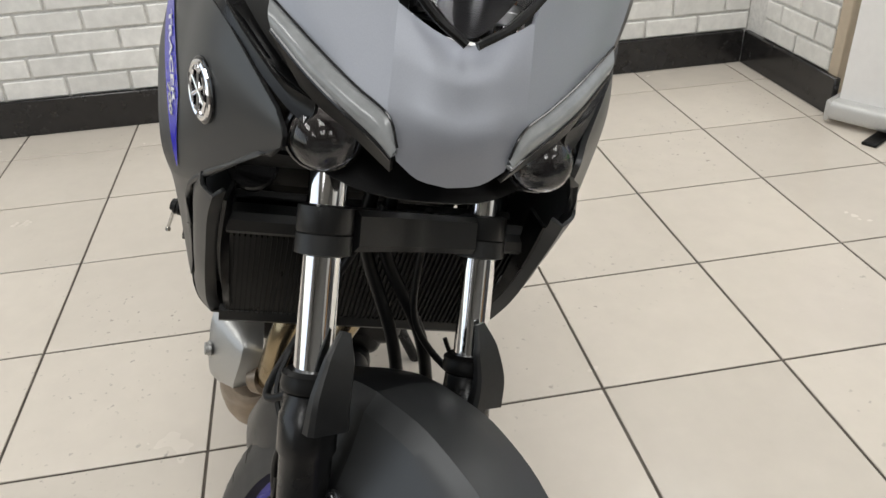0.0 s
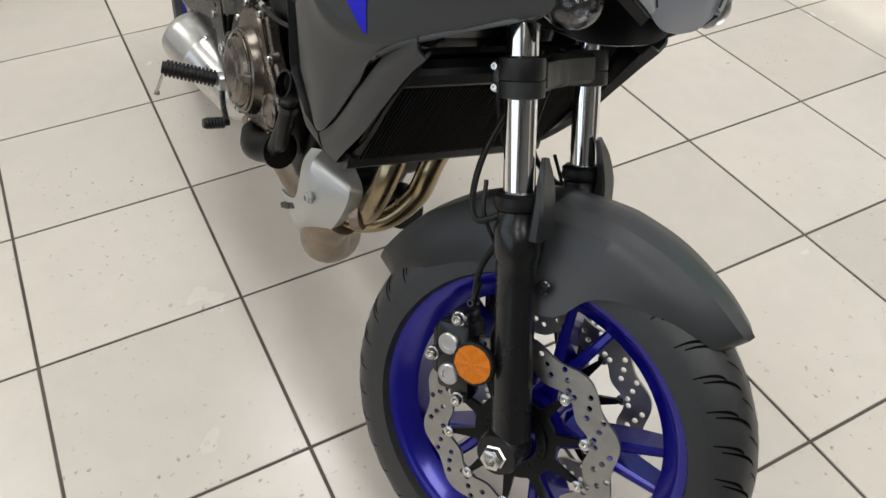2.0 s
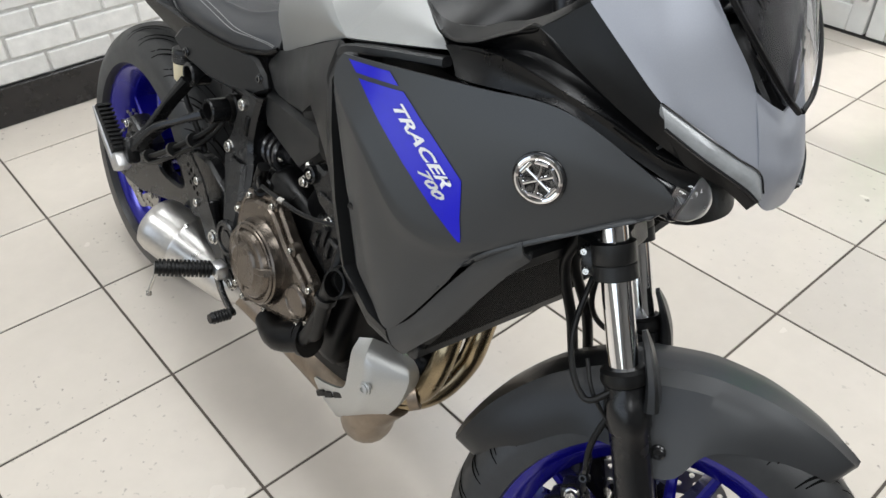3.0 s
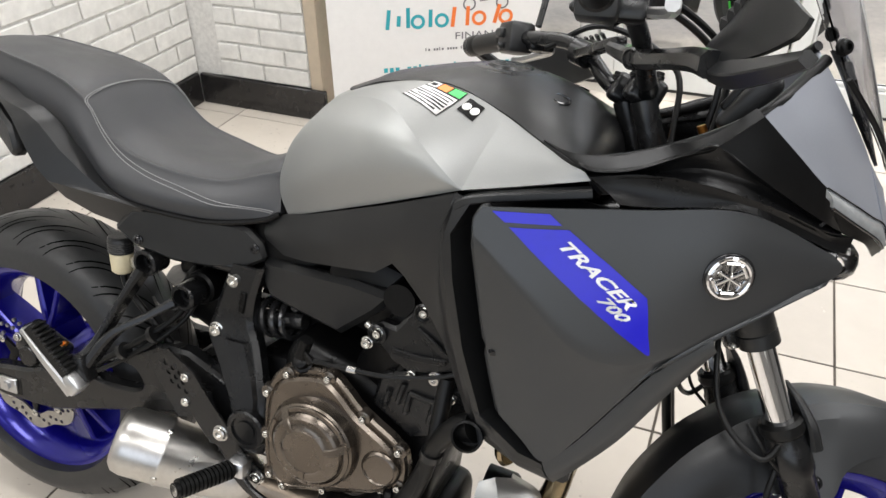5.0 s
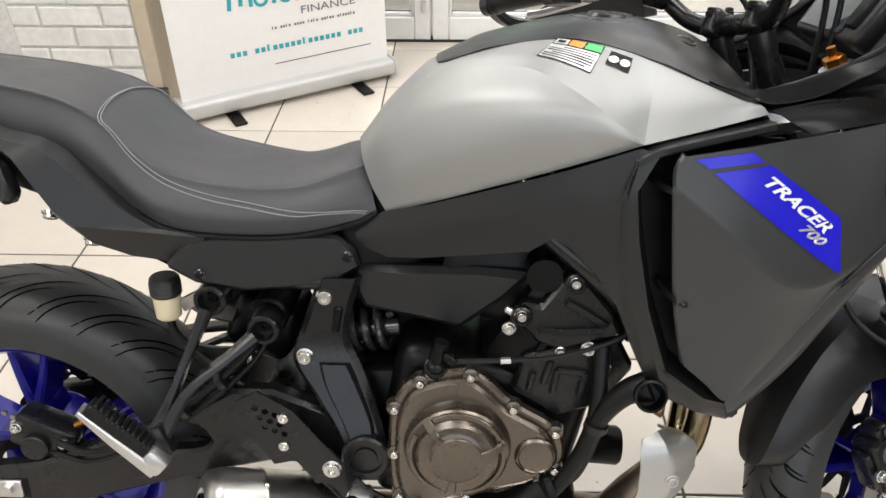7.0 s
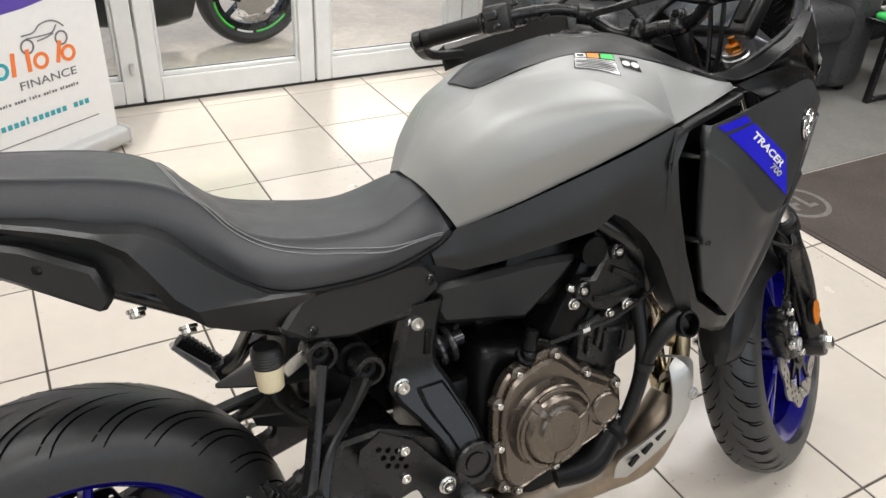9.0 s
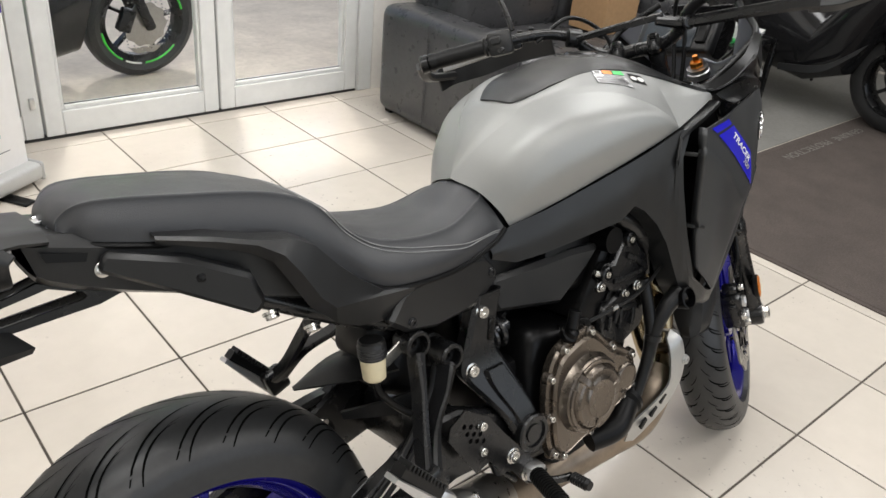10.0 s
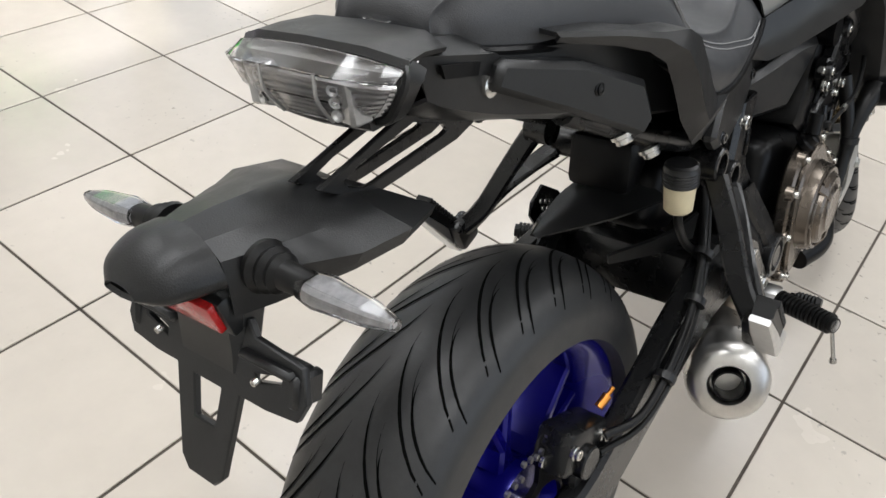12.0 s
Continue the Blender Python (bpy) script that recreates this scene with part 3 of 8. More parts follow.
part("tyre_valve", tube([vp, vp + Vector((-0.012, -0.02, 0.012)), vp + Vector((-0.022, -0.032, 0.022))], [0.006, 0.0045, 0.005], 10, 3), "rubber_new", front_wheel, "black rubber tyre valve with cap", TURNED)

# front fork
OFF = Vector((math.cos(RAKE), 0, math.sin(RAKE))) * 0.036


def on_leg(z, y):
    base = HEAD + AX * (z / AX.z)
    return base + OFF + Vector((0, y, 0))


FY = 0.103
for sy in (-1, 1):
    y = sy * FY
    fork_leg = bp("fork_leg", lathe([(0, 0.019), (0.004, 0.0255), (0.20, 0.0245), (0.244, 0.0255), (0.250, 0.0285), (0.284, 0.0285), (0.288, 0.0265), (0.305, 0.0255), (0.308, 0.020)], on_leg(0.295, y), on_leg(0.295, y) + AX, 32), "satin", "satin black lower fork leg", m=TURNED)
    part("fork_tube", rod(on_leg(0.55, y), on_leg(0.920, y), 0.0186, 32), "chrome", fork_leg, "polished chrome fork tube", TURNED)
    part("fork_cap", lathe([(0, 0.024), (0.012, 0.024), (0.014, 0.0215), (0.022, 0.0215)], on_leg(0.918, y), on_leg(0.918, y) + AX, 24), "alu", fork_leg, "", TURNED)
    part("adjuster", merge(lathe([(0, 0.0145), (0.010, 0.0145), (0.012, 0.012)], on_leg(0.940, y), on_leg(0.940, y) + AX, 6), rod(on_leg(0.950, y), on_leg(0.962, y), 0.006, 10)), "gold", fork_leg, "gold anodised adjuster cap", TURNED)
    ax = Vector((FC[0], y, FC[2]))
    part("axle_lug", lathe([(-0.026, 0.018), (-0.026, 0.027), (-0.018, 0.030), (0.020, 0.030), (0.024, 0.026), (0.024, 0.014)], ax, ax + Vector((0, 1, 0)), 28), "satin", fork_leg, "", TURNED)
    part("axle_nut", lathe([(0.024, 0.017), (0.030, 0.017), (0.032, 0.015), (0.040, 0.015), (0.042, 0.012), (0.042, 0.008), (0.03, 0.008)], ax, ax + Vector((0, sy, 0)), 6), "bolt", fork_leg, "", TURNED)
    # guard blade beside the tube
    b0, b1 = on_leg(0.545, y), on_leg(0.628, y)
    fw = Vector((math.cos(RAKE), 0, math.sin(RAKE)))
    part("fork_guard", bar([b0 + fw * 0.030, b0 + AX * 0.03 + fw * 0.033, b0 + AX * 0.065 + fw * 0.031 - Vector((0, sy * 0.008, 0)), b1 + fw * 0.026 - Vector((0, sy * 0.015, 0))], [0.046, 0.042, 0.032, 0.012], [0.018, 0.014, 0.010, 0.006], (0, 1, 0)), "plastic", fork_leg, "black plastic fork guard", TURNED)
    # dust seal with a fine ring
    part("dust_seal", lathe([(0, 0.028), (0.006, 0.030), (0.012, 0.0285), (0.016, 0.029), (0.020, 0.024)], on_leg(0.574, y), on_leg(0.574, y) + AX, 28), "rubber_new", fork_leg, "", TURNED)

lc = []
for sy in (-1, 1):
    lc.append(lathe([(0, 0.020), (0.002, 0.0268), (0.020, 0.0268), (0.0215, 0.0255), (0.0235, 0.0268), (0.046, 0.0268), (0.048, 0.020)], on_leg(0.690, sy * FY), on_leg(0.690, sy * FY) + AX, 28))
lc.append(bar([on_leg(0.713, -FY + 0.02), on_leg(0.713, 0) - OFF * 0.7, on_leg(0.713, FY - 0.02)], 0.040, [0.042, 0.075, 0.042], AX, 6, 0.15))
lower_clamp = bp("lower_fork_clamp", merge(*lc), "plastic", "black lower fork clamp", m=TURNED)
for sy in (-1, 1):
    part("clamp_lug", obox(on_leg(0.711, sy * (FY - 0.012)) - OFF * 0.85, (0.020, 0.022, 0.038), (0, -24.8, 0), 0.004, 2), "satin", lower_clamp, "", TURNED)
    for dz in (0.008, 0.030):
        p = on_leg(0.692 + dz, sy * (FY - 0.002)) - OFF * 0.98
        part("clamp_bolt", bolt(p, (0, sy, 0), 0.0045, 0.004), "bolt", lower_clamp, "", TURNED)
tc = [bar([on_leg(0.885, -FY - 0.01), on_leg(0.885, 0) - OFF * 0.9, on_leg(0.885, FY + 0.01)], 0.022, [0.06, 0.085, 0.06], AX, 6, 0.2)]
bp("top_fork_clamp", merge(*tc), "alu", "satin aluminium top fork clamp", m=TURNED)
bp("steering_stem", lathe([(0, 0.024), (0.02, 0.03), (0.12, 0.03), (0.15, 0.024)], HEAD + AX * (0.745 / AX.z), HEAD + AX * (0.745 / AX.z) + AX, 24), "satin", m=TURNED)
kp = HEAD + AX * (0.90 / AX.z) - OFF * 1.6
bp("ignition_lock", lathe([(0, 0.024), (0.030, 0.024), (0.032, 0.021), (0.032, 0.012), (0.026, 0.012)], kp, kp + AX, 24), "gloss", m=TURNED)


def fender_bm(q0, q1):
    """A slim mudguard with a raised flat spine, between two angles round the wheel; its sides run down to the fork legs."""
    rows = []
    for q, wd, side, foot in ((57.8, 0.014, 0.000, 0.015), (58.6, 0.025, 0.003, 0.026), (61, 0.037, 0.006, 0.037), (69, 0.047, 0.018, 0.050), (81, 0.058, 0.034, 0.062), (91, 0.062, 0.056, 0.072), (98, 0.063, 0.092, 0.086),
                              (109, 0.063, 0.098, 0.088), (117, 0.063, 0.070, 0.078), (132, 0.062, 0.044, 0.064), (148, 0.058, 0.034, 0.060), (160, 0.047, 0.014, 0.047), (165, 0.037, 0.006, 0.037), (167, 0.028, 0.003, 0.028), (168, 0.017, 0.000, 0.018)):
        if not q0 <= q <= q1:
            continue
        q = radians(q)
        d = Vector((math.cos(q), 0, math.sin(q)))
        R = 0.317
        c = Vector(FC)
        rows.append([c + d * (R + 0.010), c + d * (R + 0.005) + Vector((0, -wd * 0.66, 0)), c + d * (R - 0.014) + Vector((0, -wd * 0.87, 0)),
                     c + d * (R - 0.028 - side * 0.25) + Vector((0, -wd, 0)), c + d * (R - 0.029 - side) + Vector((0, -foot, 0))])
    return shell(both(rows), 0.003, 2, 4, fold_u=True)


fender = bp("front_mudguard", fender_bm(0, 110), "cowl", "matte dark grey front mudguard with a raised spine", m=TURNED, sharp=20)
part("mudguard_tail", fender_bm(109, 180), "plastic", fender, "black rear part of the mudguard", TURNED, sharp=20)
for sy in (-1, 1):
    p = Vector((1.387, sy * 0.089, 0.511))
    part("mudguard_bolt", bolt(p, (0, sy, 0), 0.008, 0.005), "gloss", fender, "", TURNED)

# front calliper, reflector and brake hoses (right and left)
for sy in (-1, 1):
    cc = Vector(FC) + Vector((-0.118, sy * 0.074, 0.062))
    rot = Matrix.Translation(cc) @ Matrix.Rotation(radians(-24), 4, "Y")
    cal = merge(box(-0.028, -0.026, -0.050, 0.024, 0.024, 0.050, 0.010, 2), box(-0.040, -0.016, -0.036, -0.024, 0.018, 0.036, 0.008, 2), box(-0.010, -0.020, -0.066, 0.020, 0.018, 0.066, 0.008, 2))
    cal.transform(rot)
    caliper = bp("brake_calliper", cal, "satin", "black four-piston brake calliper", m=TURNED)
    for dz in (-0.022, 0.022):
        p = rot @ Vector((-0.004, sy * 0.026, dz))
        part("piston_cap", lathe([(-0.002, 0.015), (0.006, 0.015), (0.008, 0.013), (0.008, 0.008), (0.006, 0.007)], p, p + Vector((0, sy, 0)), 24), "alu", caliper, "bright round piston cap", TURNED)
    for dx, dz in ((0.008, 0.058), (0.008, -0.058), (-0.032, 0.0)):
        p = rot @ Vector((dx, sy * 0.026, dz))
        part("calliper_bolt", bolt(p, (0, sy, 0), 0.008, 0.008), "bolt", caliper, "", TURNED)
    pr = Vector((1.365, sy * 0.133, 0.391))
    rf = bp("side_reflector", lathe([(-0.012, 0.020), (-0.006, 0.028), (0.003, 0.029), (0.004, 0.027)], pr, pr + Vector((0.1 * sy * 0, sy, 0)), 36), "rubber_new", "round amber side reflector in a black rim", m=TURNED)
    part("reflector_lens", skin([[pr + Vector((rr * math.cos(a), sy * (h + (0.0016 if k % 2 else 0.0) * (rr > 0.002)), rr * math.sin(a))) for k, a in ((k, 2 * math.pi * k / 16 + 0.1) for k in range(16))] for rr, h in ((0.026, 0.002), (0.0255, 0.0045), (0.001, 0.0065))]), "amber", rf, "", TURNED, sharp=2)
    part("reflector_bracket", bar([pr + Vector((0, -sy * 0.008, 0)), pr + Vector((0.03, -sy * 0.02, 0.0))], 0.004, 0.025, (0, 1, 0)), "satin", rf, "", TURNED)
    banjo = cc + Vector((-0.010, sy * 0.02, 0.085))
    bp("brake_hose", tube([banjo, banjo + Vector((-0.008, sy * 0.012, 0.06)), banjo + Vector((0.005, sy * 0.014, 0.15)), on_leg(0.56, sy * (FY + 0.02)) - OFF * 1.3, on_leg(0.62, sy * FY * 0.7) - OFF * 1.8, on_leg(0.735, sy * 0.03) - OFF * 0.2], 0.0042, 10), "rubber_new", "black rubber brake hose", m=TURNED)
    bp("banjo_fitting", merge(bolt(banjo, (-0.2, sy, 0.2), 0.006, 0.008), tube([banjo, banjo + Vector((-0.005, sy * 0.006, 0.035))], 0.005, 10)), "satin", m=TURNED)
    bp("sensor_cable", tube([Vector(FC) + Vector((-0.02, sy * 0.09, 0.03)), cc + Vector((0.035, sy * 0.025, 0.06)), cc + Vector((0.028, sy * 0.03, 0.14)), on_leg(0.56, sy * (FY + 0.015)) - OFF * 1.0, on_leg(0.60, sy * FY) - OFF * 1.2], 0.0028, 8), "rubber_new", "thin black sensor cable", m=TURNED)

# fuel tank
# the shoulder crease, from the rear of the tank to its lower edge
SHOULDER = [(0.556, -0.002, 0.851), (0.600, -0.030, 0.905), (0.652, -0.068, 0.949), (0.712, -0.105, 0.972), (0.772, -0.139, 0.9795), (0.814, -0.171, 0.971), (0.858, -0.202, 0.948), (0.894, -0.2135, 0.922), (0.921, -0.213, 0.9005)]
TANK_EDGE = [(0.602, -0.097, 0.771), (0.652, -0.120, 0.791), (0.700, -0.142, 0.811), (0.744, -0.159, 0.829), (0.784, -0.174, 0.845), (0.822, -0.188, 0.861), (0.856, -0.199, 0.875), (0.890, -0.207, 0.888), (0.920, -0.213, 0.900)]
BULGE = [(0.583, -0.090, 0.803), (0.622, -0.124, 0.838), (0.670, -0.152, 0.866), (0.720, -0.174, 0.884), (0.768, -0.191, 0.896), (0.812, -0.203, 0.903), (0.852, -0.210, 0.905), (0.889, -0.2135, 0.902), (0.9205, -0.2130, 0.9002)]
FLANK = [(0.566, -0.058, 0.835), (0.602, -0.092, 0.882), (0.652, -0.125, 0.921), (0.708, -0.154, 0.940), (0.766, -0.181, 0.944), (0.812, -0.200, 0.941), (0.855, -0.2115, 0.929), (0.892, -0.2165, 0.912), (0.9207, -0.2130, 0.9003)]
TANK_TOP = [(0.683, -0.046, 0.969), (0.708, -0.063, 0.980), (0.752, -0.076, 0.994), (0.800, -0.083, 1.004), (0.850, -0.094, 1.0055), (0.905, -0.116, 0.997), (0.945, -0.134, 0.984), (1.000, -0.158, 0.963), (1.054, -0.181, 0.944)]


TANK_LOW = [*SHOULDER[2:], (0.997, -0.1995, 0.916), (1.072, -0.184, 0.932)]
TANK_SLOPE = [Vector(a).lerp(Vector(b), 0.5) + Vector((0, -0.0018, 0.0032)) for a, b in zip(TANK_LOW, TANK_TOP)]


def tank_bm():
    """The tank side: a full rounded flank and a flat upper facet that meet in a crease running down to the lower edge."""
    inner = [(p[0], min(0.0, p[1] + 0.05), p[2] - 0.006) for p in TANK_TOP]
    rear = [SHOULDER[:3], [(0.556, -0.001, 0.852), (0.602, -0.015, 0.911), (0.652, -0.036, 0.957)], [(0.556, 0.0, 0.852), (0.603, 0.0, 0.913), (0.652, 0.0, 0.959)]]
    crown = [[TANK_LOW[0], TANK_SLOPE[0], TANK_TOP[0]], [(0.652, -0.036, 0.957), (0.668, -0.030, 0.966), (0.688, -0.024, 0.972)], [(0.652, 0.0, 0.959), (0.670, 0.0, 0.968), (0.690, 0.0, 0.974)]]
    upper = [[r[:7] for r in (TANK_LOW, TANK_SLOPE, TANK_TOP)], [r[6:] for r in (TANK_LOW, TANK_SLOPE, TANK_TOP)]]
    return facets([[TANK_EDGE, BULGE, FLANK, SHOULDER], *upper, [TANK_TOP, inner], rear, crown], 0.005, 0.011)


tank = bp("fuel_tank", tank_bm(), "tank", "matte grey painted fuel tank side", sharp=50)
part("fuel_tank", tank_bm(), "tank", motorcycle, "matte grey painted fuel tank side", sharp=50, mirror=True)
COVER = [
    [(0.668, 0.0, 0.9705), (0.668, -0.024, 0.9700), (0.671, -0.039, 0.9685), (0.681, -0.0475, 0.9700)],
    [(0.705, 0.0, 0.9865), (0.705, -0.030, 0.9855), (0.706, -0.050, 0.9840), (0.708, -0.0645, 0.9818)],
    [(0.745, 0.0, 1.003), (0.746, -0.032, 1.0015), (0.748, -0.060, 0.9985), (0.752, -0.0775, 0.9958)],
    [(0.860, 0.0, 1.026), (0.858, -0.040, 1.0240), (0.855, -0.074, 1.0155), (0.850, -0.0955, 1.0070)],
    [(0.945, 0.0, 1.024), (0.946, -0.050, 1.0185), (0.946, -0.098, 1.0050), (0.945, -0.1355, 0.9858)],
    [(1.022, 0.0, 1.000), (1.020, -0.060, 0.9905), (1.012, -0.118, 0.9780), (1.000, -0.1595, 0.9648)],
    [(1.070, 0.0, 0.958), (1.072, -0.060, 0.9540), (1.068, -0.125, 0.9490), (1.056, -0.1820, 0.9455)],
    [(1.085, 0.0, 0.905), (1.086, -0.055, 0.9000), (1.088, -0.110, 0.9000), (1.085, -0.1650, 0.9150)],
]
bp("tank_cover", shell([[Vector((p[0], -p[1], p[2])) for p in r[:0:-1]] + [Vector(p) for p in r] for r in COVER], -0.005, 5, 5), "plastic", "black textured cover along the top of the tank", sharp=70)
fc = Vector((0.905, 0, 1.0155))
bp("fuel_cap", merge(lathe([(0, 0.055), (0.006, 0.055), (0.009, 0.050), (0.010, 0.034), (0.014, 0.030), (0.014, 0.001)], fc, fc + Vector((0.05, 0, 1)), 36)), "satin", "round black fuel filler cap")
for sy in (-1, 1):
    p = Vector((0.995, sy * 0.060, 0.998))
    bp("cover_recess", merge(lathe([(0.0, 0.015), (0.004, 0.0145), (0.0045, 0.011), (0.001, 0.010), (0.001, 0.001)], p, p + Vector((0.25, sy * 0.25, 1)), 20)), "gloss")

# black frame cover below the tank, running on into the frame of the air duct
COVER_LOW = [(0.560, -0.094, 0.722), (0.602, -0.110, 0.709), (0.650, -0.131, 0.717), (0.732, -0.163, 0.7365), (0.794, -0.183, 0.750), (0.824, -0.191, 0.773), (0.846, -0.196, 0.760), (0.880, -0.200, 0.726), (0.910, -0.201, 0.682), (0.930, -0.202, 0.634), (0.952, -0.202, 0.584), (0.983, -0.200, 0.546), (1.034, -0.195, 0.518), (1.081, -0.180, 0.498)]
COVER_OUT = [(0.556, -0.092, 0.744), (0.598, -0.101, 0.774), (0.660, -0.130, 0.794), (0.744, -0.165, 0.8275), (0.806, -0.188, 0.852), (0.846, -0.2025, 0.8685), (0.880, -0.2115, 0.8825), (0.9165, -0.220, 0.8975), (0.9010, -0.223, 0.846), (0.9120, -0.222, 0.781), (0.9320, -0.220, 0.703), (0.9640, -0.217, 0.605), (1.028, -0.212, 0.541), (1.068, -0.204, 0.530)]
DUCT_EDGE = [(0.9400, -0.224, 0.893), (0.9160, -0.226, 0.846), (0.9240, -0.225, 0.783), (0.9450, -0.223, 0.690), (0.9770, -0.220, 0.598), (1.034, -0.214, 0.553), (1.066, -0.206, 0.540)]


def cover_bm():
    mid = [Vector(a).lerp(Vector(b), 0.5) + Vector((0, -0.004, 0)) for a, b in zip(COVER_LOW, COVER_OUT)]
    rows = [[a, m, b] for a, m, b in zip(COVER_LOW, mid, COVER_OUT)]
    rim = [[a, b, Vector(b) + Vector((0.014, 0.055, 0.004))] for a, b in zip(COVER_OUT[7:], DUCT_EDGE)]
    under = [[Vector(a) + Vector((0.0, 0.05, -0.004)), a] for a in COVER_LOW]
    return merge(shell(rows, 0.004, 4, 4, fold_v=True), shell(rim, 0.003, 3, 4, fold_u=True, fold_v=True), shell(under, 0.003, 3, 4, fold_v=True))


bp("frame_cover", cover_bm(), "plastic", "black frame cover below the tank, edging the air duct", both_sides=True, sharp=26)

# seat
SEAT = [
    [(0.575, 0.0, 0.846), (0.574, -0.030, 0.842), (0.572, -0.058, 0.828), (0.580, -0.082, 0.800), (0.588, -0.098, 0.772)],
    [(0.545, 0.0, 0.842), (0.545, -0.035, 0.838), (0.548, -0.072, 0.822), (0.552, -0.100, 0.786), (0.556, -0.104, 0.757)],
    [(0.470, 0.0, 0.818), (0.470, -0.050, 0.816), (0.472, -0.092, 0.802), (0.474, -0.122, 0.772), (0.470, -0.118, 0.742)],
    [(0.370, 0.0, 0.822), (0.370, -0.060, 0.822), (0.372, -0.112, 0.812), (0.374, -0.140, 0.778), (0.370, -0.135, 0.748)],
    [(0.285, 0.0, 0.850), (0.285, -0.060, 0.850), (0.287, -0.112, 0.838), (0.290, -0.142, 0.800), (0.300, -0.138, 0.762)],
    [(0.215, 0.0, 0.912), (0.215, -0.055, 0.910), (0.217, -0.106, 0.902), (0.222, -0.128, 0.855), (0.240, -0.130, 0.800)],
    [(0.150, 0.0, 0.938), (0.150, -0.050, 0.936), (0.152, -0.099, 0.930), (0.155, -0.114, 0.890), (0.170, -0.118, 0.842)],
    [(0.050, 0.0, 0.955), (0.050, -0.045, 0.953), (0.050, -0.090, 0.948), (0.050, -0.102, 0.915), (0.055, -0.104, 0.884)],
    [(-0.050, 0.0, 0.965), (-0.050, -0.036, 0.963), (-0.050, -0.072, 0.959), (-0.050, -0.082, 0.932), (-0.048, -0.082, 0.908)],
    [(-0.088, 0.0, 0.952), (-0.087, -0.028, 0.950), (-0.084, -0.050, 0.943), (-0.080, -0.062, 0.930), (-0.076, -0.062, 0.914)],
    [(-0.096, 0.0, 0.926), (-0.095, -0.030, 0.925), (-0.092, -0.052, 0.921), (-0.086, -0.064, 0.914), (-0.080, -0.063, 0.906)],
]
SEAT_SKIN = [[Vector(r[0]), Vector(r[1]), Vector(r[1]).lerp(Vector(r[2]), 0.84), Vector(r[2]) + Vector((0, -0.0015, 0.0015)), Vector(r[2]).lerp(Vector(r[3]), 0.22), Vector(r[3]), Vector(r[4])] for r in SEAT]
seat = bp("seat", shell(both(SEAT_SKIN), 0.02, 4, 6), "seat", "black vinyl two-level seat with pale stitching", sharp=70)
bp("seat_base", shell(both([[(p[0], p[1] * 0.96, p[2]) for p in (r[4], (r[4][0], r[4][1] * 0.5, r[4][2] - 0.012), (r[4][0], 0.0, r[4][2] - 0.018))][::-1] for r in SEAT]), 0.006, 3, 4), "dark", "black seat base")


def on_seat(row, col, lift=0.0006):
    """A place on the seat's skin: row from the front (0) to the tail (9), col from the centre (0) out to the right edge (4), left if below 0."""
    def at(a, b):
        c = abs(b)
        c = math.copysign(c if c < 1 else (2 * c - 1 if c < 3 else c + 2), b)
        full = [spline([(p[0], -p[1], p[2]) for p in r[:0:-1]] + list(r), 120)[min(120, max(0, round((c + 6) * 10)))] for r in SEAT_SKIN]
        k = min(max(int(a), 0), 8)
        p1, p2 = full[k], full[k + 1]
        p0 = full[k - 1] if k else p1 * 2 - p2
        p3 = full[k + 2] if k < 8 else p2 * 2 - p1
        t = a - k
        return 0.5 * ((2 * p1) + (p2 - p0) * t + (2 * p0 - 5 * p1 + 4 * p2 - p3) * t * t + (3 * p1 - p0 - 3 * p2 + p3) * t ** 3)
    n = (at(row + 0.05, col) - at(row - 0.05, col)).cross(at(row, min(4, col + 0.1)) - at(row, max(-4, col - 0.1))).normalized()
    return at(row, col) + (n if n.z > 0 else -n) * lift


for off in (0.0, -0.10):
    line = [(0.55, 3.8), (1.0, 3.5), (1.5, 3.2), (2.0, 3.0), (2.6, 2.8), (3.2, 2.7), (3.8, 2.6), (4.3, 2.5), (4.7, 2.2), (4.95, 1.7), (5.05, 1.0), (5.08, 0.0)]
    pts = [on_seat(a, round(b + off, 1) if b > 0.5 else b) for a, b in line]
    whole = pts + [Vector((p.x, -p.y, p.z)) for p in pts[-2::-1]]
    bp("seat_stitching", tube([p + Vector((-off * 0.03, 0, 0)) for p in whole], 0.0009, 6, 8), "stitch", "pale grey seat stitching", parent=seat)

# a black tube draws the shaded gap between seat and panels
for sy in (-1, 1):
    bp("seat_edge", tube([(r[4][0], -sy * r[4][1] * 1.01, r[4][2] - 0.001) for r in SEAT], 0.0045, 8, 6), "dark", "black tube standing for the shade under the seat edge", parent=seat)

# tail
FAIR_TOP = [(0.0, -0.112, 0.9125), (0.060, -0.140, 0.902), (0.1076, -0.160, 0.8892), (0.1537, -0.166, 0.8807), (0.182, -0.167, 0.8643), (0.2156, -0.164, 0.827), (0.2534, -0.157, 0.7929), (0.2949, -0.149, 0.7623), (0.358, -0.140, 0.7476)]
FAIR_FOLD = [(0.0, -0.116, 0.9085), (0.060, -0.146, 0.897), (0.1046, -0.165, 0.8845), (0.1332, -0.175, 0.8660), (0.1514, -0.179, 0.8388), (0.1757, -0.179, 0.7969), (0.1974, -0.177, 0.7748), (0.2470, -0.166, 0.7664), (0.357, -0.141, 0.7460)]
